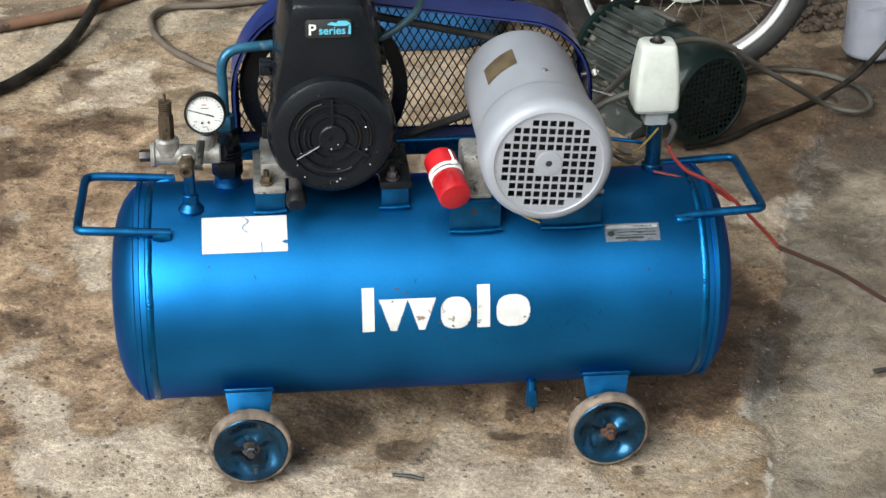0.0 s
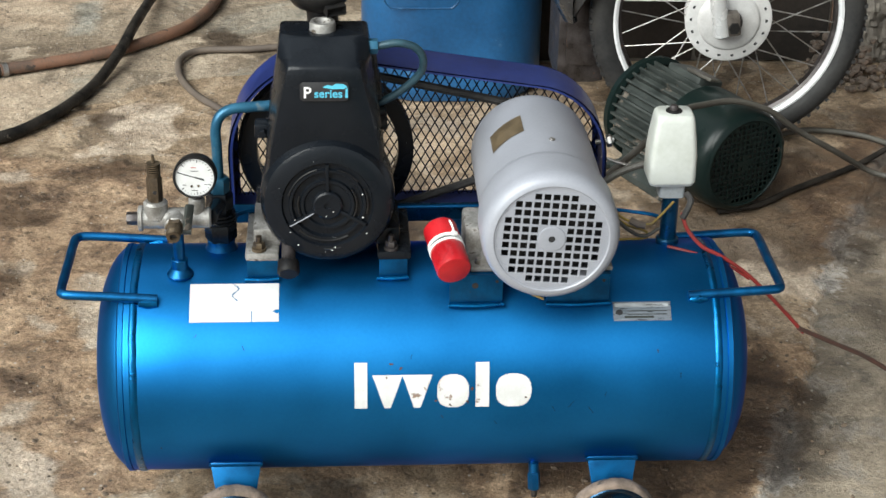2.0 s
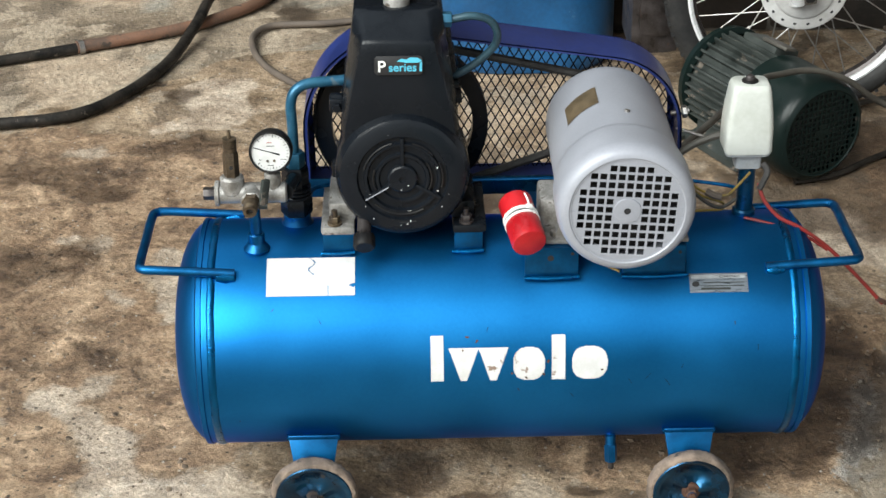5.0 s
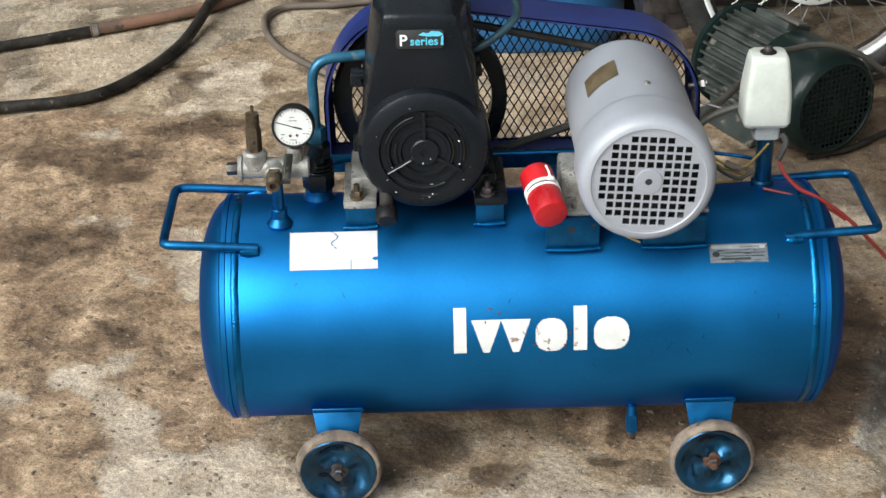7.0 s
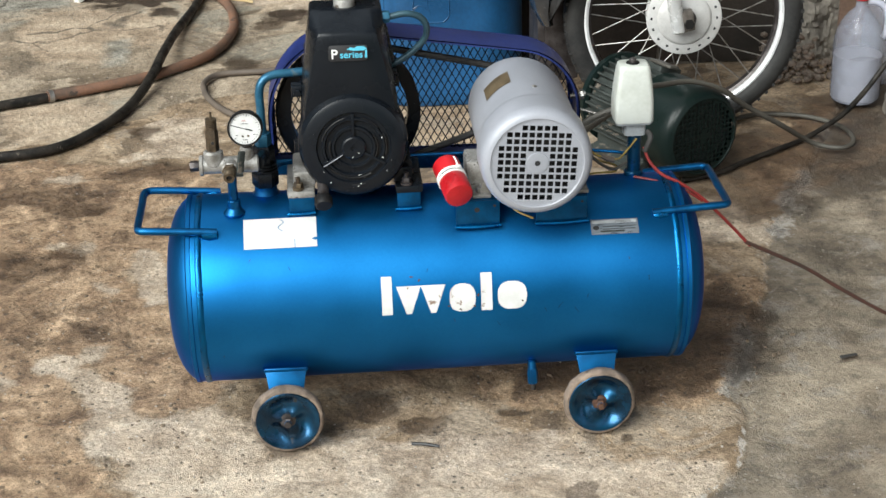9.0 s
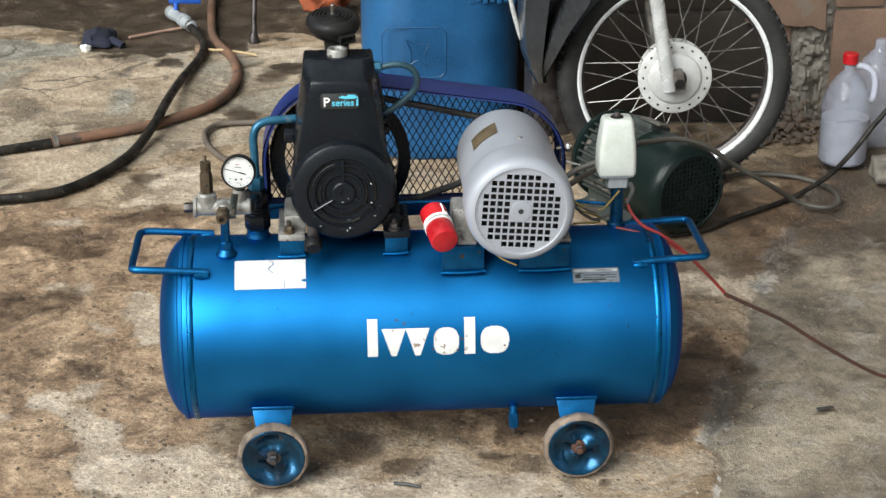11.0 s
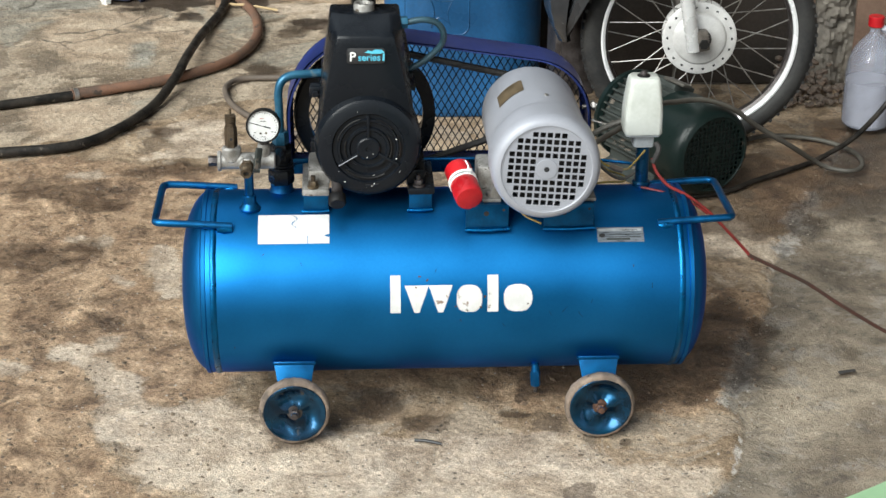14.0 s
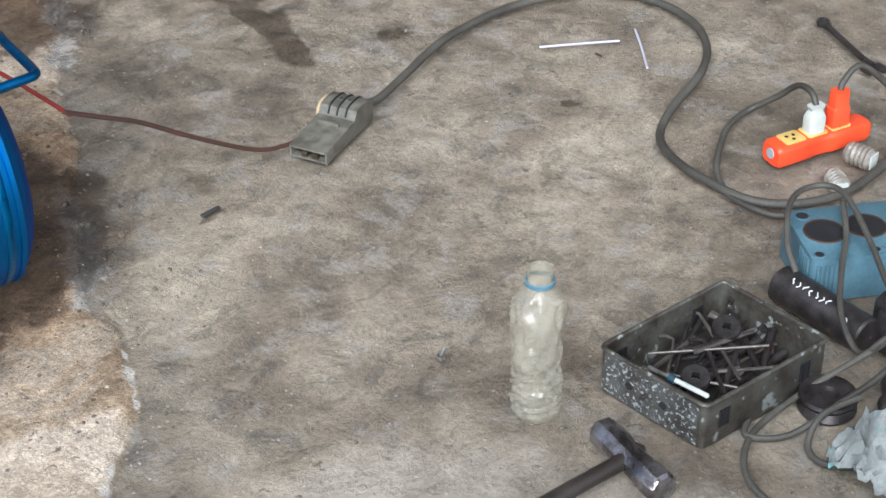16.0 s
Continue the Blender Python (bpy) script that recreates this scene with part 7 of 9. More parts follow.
    bm = BM()
    tube(bm, [(0.309, cy, 0.350), (0.291, cy, 0.40), (0.270, cy, 0.50), (0.250, cy, 0.75)], 0.0055, 10, 6)
    part("chrome_strip", bm, "fork", root, "bright edge trim")
    bm = BM()
    rr = R + 0.022
    rings = []
    for k in range(15):
        a = radians(104 + 50 * k / 14)
        c, s = math.cos(a), math.sin(a)
        rings.append([m @ Vector((c * (rr + h), s * (rr + h), w)) for w, h in ((-0.045, -0.03), (-0.040, 0.0), (-0.02, 0.012), (0.02, 0.012), (0.040, 0.0), (0.045, -0.03), (0.036, -0.004), (-0.036, -0.004))])
    loft(bm, rings)
    part("mudguard", bm, "bike_grey", root, "dark grey front mudguard", 50)


motorbike()


def drum():
    root = thing("plastic_drum", 0.137, 1.50, 0, "blue plastic drum with a moulded panel, scuffed", "drum")
    bm = BM()
    cx, cy, W, D = 0.138, 1.52, 0.390, 0.27
    rings = []
    for z, s in ((0.0, 0.93), (0.012, 0.985), (0.04, 1.0), (0.15, 1.0), (0.34, 1.0), (0.52, 1.0), (0.56, 0.97), (0.585, 0.86), (0.59, 0.6)):
        rings.append([Vector((cx + x, cy + y, z)) for x, y in rounded(W * s, D * s, 0.134 * s, 14)])
    loft(bm, rings)
    b = part("body", bm, "drum", root, "blue moulded drum body", 40)
    yf = cy - D / 2
    for w, h, r in ((0.155, 0.125, 0.022),):
        pts = [Vector((0.066 + x, yf - 0.0002, 0.276 + z)) for x, z in rounded(w, h, r, 5)]
        part("panel_bead", tube(BM(), pts, 0.0017, 8, 2, True), "drum", b, "moulded panel border")
    for pts in ([(0.02, 0.36), (0.06, 0.343), (0.105, 0.345)], [(0.025, 0.352), (0.04, 0.31), (0.03, 0.25)], [(0.10, 0.34), (0.085, 0.30), (0.095, 0.25)], [(0.035, 0.27), (0.06, 0.285), (0.09, 0.265)]):
        part("panel_relief", tube(BM(), [(0.075 + 0.72 * (x - 0.062), yf + 0.0001, 0.270 + 0.70 * (z - 0.305)) for x, z in pts], 0.0012, 6, 5), "drum", b)
    for k in range(8):
        bm = BM()
        x = 0.20 + 0.0165 * k
        box(bm, (x, yf - 0.0022, 0.395 + 0.004 * (k % 2)), (x + 0.011, yf + 0.002, 0.42), 0.0008)
        part("moulded_bar", bm, "drum", b)
    part("bung", rod(BM(), (0.06, 1.5, 0.585), (0.06, 1.5, 0.615), 0.035, 24, bev=0.004), "drum", root, "screw bung")


drum()


def jug(x, y, s, cap, name, label, full=True):
    root = thing(name, x, y, 0, label, "jug", "jugs by the wall")
    m = Matrix.Translation((x, y, 0)) @ Matrix.Diagonal((1.0 * s, 1.0 * s, s, 1))
    prof = [(0, 0.002), (0.045, 0.0), (0.056, 0.006), (0.060, 0.02), (0.0605, 0.128), (0.0600, 0.145), (0.0575, 0.162), (0.0525, 0.180), (0.0450, 0.197), (0.0345, 0.213), (0.0220, 0.226), (0.0140, 0.235), (0.0130, 0.258)]
    bm = lathe(BM(), prof, m, 40)
    b = part("body", bm, "jug", root, "milky translucent plastic body", 40)
    if full:
        part("contents", lathe(BM(), [(0, 0.004), (0.05, 0.004), (0.0575, 0.012), (0.0575, 0.118), (0, 0.118)], m, 32), "liquid", root, "cloudy liquid in the jug")
    if cap:
        part("cap", rod(BM(), m @ Vector((0, 0, 0.252)), m @ Vector((0, 0, 0.278)), 0.0190 * s, 24, bev=0.002), cap, root, "red screw cap")
    bm = tube(BM(), [m @ Vector(p) for p in ((0.013, -0.004, 0.247), (0.034, -0.008, 0.246), (0.054, -0.012, 0.232), (0.062, -0.014, 0.205), (0.060, -0.014, 0.172), (0.054, -0.012, 0.160))], 0.0080 * s, 10, 5)
    part("grip", bm, "grip", root, "moulded carrying grip")


jug(1.117, 1.30, 1.0, "red", "plastic_jug", "milky plastic jug with red cap, half full")
jug(1.235, 1.44, 1.05, None, "plastic_jug", "dusty open plastic jug behind the other one", False)
bm = box(BM(), (1.155, 1.13, 0.0), (1.27, 1.20, 0.055), 0.008)
bmesh.ops.subdivide_edges(bm, edges=bm.edges[:], cuts=2, use_grid_fill=True)
single("brick", rough_up(bm, 0.006, 30), "mortar", "broken grey brick lying on the floor", "brick")

# ---- hoses and litter on the back floor ----


def lay(pts, r):
    return [(x, y, r + (p[0] if p else 0.0)) for x, y, *p in pts]


bm = tube(BM(), lay([(-1.40, 1.31), (-1.20, 1.41), (-0.997, 1.486), (-0.835, 1.555), (-0.825, 1.559)], 0.0118), 0.0118, 14, 6, wob=0.05)
hs = single("water_hose", bm, "hose_black", "black water hose clamped to a muddy brown one", "hose")
bm = tube(BM(), lay([(-0.845, 1.551), (-0.663, 1.636), (-0.566, 1.703), (-0.455, 1.831), (-0.402, 2.009), (-0.411, 2.232), (-0.481, 2.475), (-0.501, 2.705), (-0.509, 2.917), (-0.50, 3.4), (-0.55, 4.0)], 0.0135), 0.0135, 14, 6, wob=0.06)
part("brown_length", bm, "hose_brown", hs, "muddy red-brown hose length")
bm = lathe(BM(), [(0.013, -0.006), (0.016, -0.0055), (0.016, 0.0055), (0.013, 0.006)], frame_to((-0.836, 1.555, 0.0125), (-0.7, 1.618, 0.0125)), 20)
box(bm, (-0.005, 0.013, -0.006), (0.005, 0.024, 0.006), 0.002, frame_to((-0.836, 1.555, 0.0125), (-0.7, 1.618, 0.0125)) @ pose(0, 0, 0, 0, 0, 180))
part("hose_clamp", bm, "steel", hs, "steel hose clamp")
bm = tube(BM(), lay([(-1.5, 1.06), (-1.2, 1.12), (-0.940, 1.150), (-0.790, 1.190), (-0.698, 1.304), (-0.632, 1.467), (-0.590, 1.64, 0.018), (-0.572, 1.74, 0.034), (-0.553, 2.035, 0.006), (-0.512, 2.293), (-0.513, 2.445, 0.004), (-0.565, 2.593, 0.012)], 0.0122), 0.0122, 14, 6, wob=0.05)
h2 = single("rubber_hose", bm, "hose_black", "thick black rubber hose ending in a grey valve", "hose")
bm = BM()
rod(bm, (-0.552, 2.575, 0.024), (-0.625, 2.735, 0.026), 0.0175, 20, bev=0.004)
rod(bm, (-0.572, 2.620, 0.025), (-0.590, 2.660, 0.026), 0.0215, 20, bev=0.004)
rod(bm, (-0.615, 2.715, 0.026), (-0.632, 2.752, 0.026), 0.0215, 20, bev=0.004)
vb = part("valve_body", bm, "grey_pvc", h2, "grey plastic ball valve")
part("clamp", lathe(BM(), [(0.0175, 0), (0.0195, 0.001), (0.0195, 0.012), (0.0175, 0.013)], frame_to((-0.554, 2.58, 0.024), (-0.625, 2.735, 0.026)), 20), "steel", vb, "bright hose clip")
bm = BM()
box(bm, (-0.05, -0.011, 0.0), (0.05, 0.011, 0.012), 0.004, Matrix.Translation((-0.585, 2.735, 0.058)) @ pose(0, 0, 0, 0, 4, 10))
rod(bm, (-0.612, 2.715, 0.03), (-0.610, 2.722, 0.062), 0.008, 12)
part("valve_handle", bm, "valve_blue", vb, "blue valve handle")
bm = tube(BM(), lay([(-0.18, 1.72), (-0.301, 1.691), (-0.419, 1.682), (-0.459, 1.63), (-0.459, 1.560), (-0.437, 1.475), (-0.391, 1.389), (-0.30, 1.28), (-0.2, 1.22)], 0.0076), 0.0076, 12, 6)
single("thin_hose", bm, "hose_grey", "thin grey-brown hose curled on the floor", "hose")
bm = BM()
r = bmesh.ops.create_icosphere(bm, subdivisions=4, radius=1.0)
for v in bm.verts:
    v.co = Vector((v.co.x * 0.060, v.co.y * 0.060, max(v.co.z, -0.1) * 0.040 + 0.004))
for v in bm.verts:
    v.co += Vector((noise.noise(v.co * 22) * 0.02, noise.noise(v.co * 22 + Vector((4, 0, 0))) * 0.02, noise.noise(v.co * 30) * 0.016 * (v.co.z > 0.02)))
    v.co += Vector((-0.825, 2.50, 0.004))
tube(bm, [(-0.79, 2.475, 0.016), (-0.77, 2.455, 0.013), (-0.752, 2.440, 0.006)], 0.012, 8, wob=0.3)
single("rag", bm, "cloth_dark", "dark blue crumpled rag on the wet floor", "rag")
bm = BM()
for a, b, c in ((-0.868, 2.424, 0.010), (-0.857, 2.421, 0.012), (-0.862, 2.429, 0.007)):
    bmesh.ops.create_icosphere(bm, subdivisions=2, radius=c, matrix=Matrix.Translation((a, b, c * 0.6)))
single("scrap_foil", rough_up(bm, 0.008, 90), "white", "small crumpled white paper scrap on the floor", "scrap")
single("wooden_stick", tube(BM(), [(-0.743, 2.535, 0.006), (-0.66, 2.59, 0.006), (-0.575, 2.638, 0.007)], 0.0042, 8, 6, wob=0.2), "pink_wood", "thin reddish wooden stick on the floor", "stick")
single("pale_stick", tube(BM(), [(-0.53, 2.40, 0.007), (-0.48, 2.36, 0.012), (-0.44, 2.325, 0.020), (-0.35, 2.315, 0.007)], 0.004, 8, 6), "pale_wood", "pale yellow splinter under the hose", "stick")
single("wood_chip", rough_up(box(BM(), (-0.535, 2.375, 0), (-0.495, 2.415, 0.014), 0.002), 0.005, 50), "wood", "reddish wood chip on the floor", "chip")
bm = BM()
rod(bm, (-0.362, 2.477, 0.0), (-0.36, 2.50, 0.07), 0.009, 12)
rod(bm, (-0.36, 2.50, 0.07), (-0.33, 2.66, 0.52), 0.0085, 12)
lathe(bm, [(0, 0), (0.017, 0), (0.014, 0.02), (0.009, 0.03)], Matrix.Translation((-0.362, 2.477, 0)), 16)
single("iron_pipe", bm, "dark_steel", "dirty iron pipe leaning up from the floor", "pipe")
bm = BM()
r = bmesh.ops.create_icosphere(bm, subdivisions=4, radius=1.0)
for v in bm.verts:
    v.co = Vector((v.co.x * 0.078, v.co.y * 0.060, max(v.co.z, -0.35) * 0.085 + 0.030))
    fold = noise.fractal(v.co * 17 + Vector((2, 7, 1)), 0.8, 2.2, 4)
    v.co += Vector((noise.noise(v.co * 22), noise.noise(v.co * 22 + Vector((3, 1, 0))), 0)) * 0.030 + Vector((v.co.x, v.co.y, 0.05)) * 0.35 * fold
    v.co += Vector((-0.140, 2.80, 0.012))
single("orange_cloth", bm, "orange_cloth", "orange-brown cloth heap behind the pump", "cloth")

# ---- the red lead from the compressor to the knife switch ----
bm = tube(BM(), [(0.345, -0.004, 0.425), (0.352, -0.012, 0.404), (0.372, -0.02, 0.382), (0.402, -0.022, 0.366), (0.442, -0.02, 0.335), (0.49, -0.018, 0.285), (0.527, -0.014, 0.243)], 0.0027, 8, 6)
wr = single("power_lead", bm, "wire_red", "red twin wire running from the compressor to a switch", "wire")
bm = tube(BM(), [(0.330, 0.0, 0.372), (0.37, -0.012, 0.366), (0.41, -0.018, 0.352), (0.442, -0.018, 0.330)], 0.0021, 8, 6)
part("second_core", bm, "wire_red", wr)
bm = tube(BM(), [(0.518, -0.017, 0.252), (0.573, 0.001, 0.218), (0.635, 0.022, 0.179), (0.708, 0.046, 0.123), (0.798, 0.076, 0.058), (0.85, 0.093, 0.027), (0.895, 0.109, 0.012), (0.925, 0.108, 0.014)], 0.0034, 8, 6)
part("dirty_length", bm, "wire_brown", wr, "dirty dark length of the wire")


def knife_switch():
    """A flat sloping box, open where the wires go in, its far end stepped up and slotted."""
    m = Matrix.Translation((0.972, 0.106, 0)) @ pose(0, 0, 0, 0, 0, 30)
    root = thing("knife_switch", 0.972, 0.106, 0, "grey ridged knife switch box lying on the floor", "switch")
    side = [(-0.074, 0), (0.072, 0), (0.072, 0.030), (0.060, 0.041), (0.040, 0.043), (0.022, 0.040), (0.014, 0.027), (-0.074, 0.020)]
    at = lambda y: m @ Matrix.Translation((0, y, 0)) @ pose(0, 0, 0, 90, 0, 0)
    bm = BM()
    for y in (0.031, -0.028):
        prism(bm, side, 0.003, at(y), 0.0006)
    prism(bm, [(-0.074, 0.0165), (-0.074, 0.020), (0.014, 0.027), (0.022, 0.040), (0.040, 0.043), (0.060, 0.041), (0.072, 0.030), (0.072, 0.026), (0.016, 0.022)], 0.056, at(0.028), 0.0006)
    box(bm, (0.069, -0.028, 0.0), (0.0718, 0.028, 0.028), 0, m)
    box(bm, (-0.072, -0.028, 0.0), (0.069, 0.028, 0.003), 0, m)
    b = part("housing", bm, "switch", root, "grey sloping switch housing")
    for k in range(3):
        y = -0.0145 + k * 0.0145
        part("slot", tube(BM(), [m @ Vector(p) for p in ((0.0145, y, 0.030), (0.0222, y, 0.0408), (0.040, y, 0.0436), (0.060, y, 0.0416), (0.068, y, 0.0345))], 0.0017, 6, 3), "ink", b, "dark slot")
    for y in (-0.0072, 0.0072):
        part("screw_hole", rod(BM(), m @ Vector((0.044, y, 0.0425)), m @ Vector((0.044, y, 0.0436)), 0.0026, 10), "fin_grey", b)
    part("ridge", box(BM(), (-0.010, -0.016, 0.022), (-0.005, 0.020, 0.031), 0.001, m), "switch", b, "raised lip")
    part("wire_mouth", box(BM(), (-0.060, -0.0275, 0.0032), (-0.055, 0.0275, 0.0165), 0, m), "ink", b, "dark inside of the wire entry")
    for y in (-0.014, 0.004):
        part("terminal", box(BM(), (-0.071, y, 0.0032), (-0.061, y + 0.009, 0.012), 0.001, m), "brass", b, "brass terminal")
    part("cover_flap", tube(BM(), [m @ Vector(p) for p in ((0.020, 0.036, 0.004), (0.045, 0.046, 0.020), (0.072, 0.045, 0.022), (0.098, 0.030, 0.010))], 0.0040, 6, 5), "pale_wood", root, "curled yellowed strip behind the switch")


knife_switch()
bm = tube(BM(), [(1.04, 0.145, 0.018), (1.075, 0.145, 0.012), (1.162, 0.193, 0.010), (1.264, 0.249, 0.010), (1.363, 0.277, 0.010), (1.462, 0.284, 0.010), (1.58, 0.250, 0.010), (1.640, 0.17, 0.010), (1.647, 0.077, 0.010), (1.610, -0.007, 0.010), (1.540, -0.073, 0.010),
                 (1.434, -0.130, 0.010), (1.364, -0.183, 0.010), (1.338, -0.243, 0.010), (1.337, -0.317, 0.010), (1.354, -0.393, 0.010), (1.407, -0.439, 0.010), (1.480, -0.454, 0.012), (1.579, -0.432, 0.012), (1.64, -0.40, 0.010), (1.72, -0.34, 0.010)], 0.0066, 12, 6)
single("supply_cable", bm, "cable", "thick grey rubber cable snaking across the floor", "cable")
for pts, nm in (([(1.394, 0.154), (1.45, 0.128), (1.514, 0.096)], "drinking_straw"), ([(1.560, 0.112), (1.53, 0.06), (1.492, -0.001)], "drinking_straw")):
    single(nm, tube(BM(), lay(pts, 0.0022), 0.0020, 8, 4), "lilac", "pale lilac plastic strip lying on the floor", "strip", "strips on the floor")
bm = BM()
hexnut(bm, (0.803, -0.431, 0.0), (0.803, -0.431, 0.006), 0.006)
rod(bm, (0.803, -0.431, 0.004), (0.812, -0.425, 0.010), 0.003, 8)
single("screw", bm, "steel", "small bright screw lying on the floor", "screw")
single("screw", rod(BM(), (1.455, 0.085, 0.002), (1.458, 0.072, 0.002), 0.002, 8), "brass", "tiny brass screw lying on the floor", "screw")
bm = rough_up(box(BM(), (1.245, 0.250, 0), (1.268, 0.262, 0.006), 0.001), 0.002, 80)
single("chip", bm, "wood", "small pale chip on the concrete floor", "chip")
bm = BM()
box(bm, (-0.017, -0.0035, 0), (0.017, 0.0035, 0.004), 0.0015, Matrix.Translation((0.728, 0.034, -0.004)) @ pose(0, 0, 0, 0, 0, 12))
single("dark_scrap", rough_up(bm, 0.002, 60), "rubber", "small dark rubber scrap on the floor", "scrap")
bm = tube(BM(), lay([(-0.055, -0.182, -0.001), (-0.035, -0.187, 0.0), (-0.012, -0.196, -0.001)], 0.0025), 0.0025, 6, 4)
single("dark_twig", bm, "ink", "short dark wire end on the floor", "scrap")

# ---- clutter beside the tool tray ----


def water_bottle():
    x, y = 0.842, -0.577
    root = thing("plastic_bottle", x, y, 0, "crumpled hazy clear plastic bottle, uncapped", "bottle")
    m = Matrix.Translation((x, y, 0)) @ Matrix.Diagonal((1.1, 1.1, 0.95, 1))
    prof = [(0, 0.005), (0.018, 0.002), (0.0245, 0.0), (0.0275, 0.007)]
    for k in range(6):
        prof += [(0.0280, 0.011 + k * 0.0115), (0.0262, 0.0168 + k * 0.0115)]
    prof += [(0.0275, 0.083), (0.0268, 0.10), (0.0272, 0.12), (0.0280, 0.142), (0.0280, 0.158), (0.0255, 0.172), (0.0195, 0.186), (0.0150, 0.194), (0.0142, 0.198), (0.0142, 0.217), (0.0128, 0.217), (0.0128, 0.196)]
    bm = lathe(BM(), prof, m, 64)
    bmesh.ops.subdivide_edges(bm, edges=bm.edges[:], cuts=2, use_grid_fill=True)
    for v in bm.verts:
        if v.co.z < 0.175:
            d = Vector((v.co.x - x, v.co.y - y, 0))
            q = Vector((d.x * 60, d.y * 60, v.co.z * 40))
            up = max(0.0, min(1.0, (v.co.z - 0.07) / 0.03))
            fold = 0.12 * noise.noise(q * 0.7) + (0.17 + 0.16 * up) * (0.35 - abs(noise.noise(q * 1.1))) + 0.05 * noise.noise(q * 2.2)
            v.co += d * (fold * min(1, v.co.z / 0.02) - 0.02)
            v.co.x -= 0.003 * math.sin(v.co.z * 17)
    b = part("bottle", bm, "bottle", root, "dented clear plastic", 32)
    part("neck_ring", lathe(BM(), [(0.0144, 0.1955), (0.0162, 0.1965), (0.0162, 0.2015), (0.0144, 0.2025)], m, 24), "engine_blue", root, "pale blue tamper ring")


water_bottle()

TA, TB = Vector((0.925, -0.596, 0)), Vector((0.955, -0.752, 0))     # left side of the tray on the floor
TCOR = [Vector((0.925, -0.590, 0)), Vector((0.953, -0.748, 0)), Vector((1.158, -0.735, 0)), Vector((1.135, -0.573, 0))]


def tool_tray():
    H, t = 0.067, 0.004
    root = thing("tool_tray", 1.043, -0.66, 0, "grimy green metal tray full of old tools", "tray")
    c = sum(TCOR, Vector()) / 4
    ring = []
    for k, p in enumerate(TCOR):
        q0, q1 = p + (TCOR[k - 1] - p).normalized() * 0.009, p + (TCOR[(k + 1) % 4] - p).normalized() * 0.009
        ring += [q0.lerp(p, f).lerp(p.lerp(q1, f), f) for f in (0.0, 0.25, 0.5, 0.75, 1.0)]
    inn = [p + (c - p).normalized() * 0.005 for p in ring]
    lift = lambda pts, z: [p + Vector((0, 0, z)) for p in pts]
    bm = BM()
    loft(bm, [[p.lerp(c, 0.03) for p in ring], lift(ring, 0.004), lift(ring, H), lift(inn, H), lift(inn, t)])
    b = part("shell", bm, "tray", root, "grimy peeling green steel shell")
    p0, p1 = TCOR[0], TCOR[1]
    out = (p1 - p0).cross(Vector((0, 0, 1))).normalized()
    out = out if out.dot(p0 - c) > 0 else -out
    face = BM()
    face.faces.new([face.verts.new(q + out * 0.0006) for q in (p0.lerp(p1, 0.06) + Vector((0, 0, 0.005)), p0.lerp(p1, 0.94) + Vector((0, 0, 0.005)), p0.lerp(p1, 0.94) + Vector((0, 0, H - 0.003)), p0.lerp(p1, 0.06) + Vector((0, 0, H - 0.003)))])
    part("peeled_side", face, "peeled", b, "side with paint peeling to pale specks")
    bmesh_rim = tube(BM(), lift(ring, H), 0.0026, 6, 1, True)
    part("rolled_rim", bmesh_rim, "tray", b, "dark rolled rim")
    for i, fr in ((0, (0.30, 0.62)), ):
        for f in fr:
            p = TCOR[0].lerp(TCOR[1], f) + Vector((0, 0, 0.034))
            nrm = (TCOR[1] - TCOR[0]).cross(Vector((0, 0, 1))).normalized()
            if nrm.dot(p - c) < 0:
                nrm = -nrm
            part("bolt_hole", rod(BM(), p - nrm * 0.002, p + nrm * 0.0014, 0.0055, 14), "ink", b, "dark round hole")
    for e0, e1, f0 in ((1, 2, 0.12), (1, 2, 0.78), (3, 0, 0.2), (3, 0, 0.82)):
        for k in range(4):
            p = TCOR[e0].lerp(TCOR[e1], f0 + 0.022 * k)
            nrm = (TCOR[e1] - TCOR[e0]).cross(Vector((0, 0, 1))).normalized()
            if nrm.dot(p - c) < 0:
                nrm = -nrm
            bm = BM()
            box(bm, (p.x - 0.0014, p.y - 0.0014, 0.025), (p.x + 0.0014, p.y + 0.0014, 0.05), 0, Matrix.Translation(nrm * (0.0005 if e0 == 1 else -0.006)))
            part("vent_slot", bm, "ink", b, "dark vent slot")


tool_tray()
rnd = random.Random(11)


def in_tray(u, v, z):
    return TCOR[0].lerp(TCOR[3], u).lerp(TCOR[1].lerp(TCOR[2], u), v) + Vector((0, 0, z))


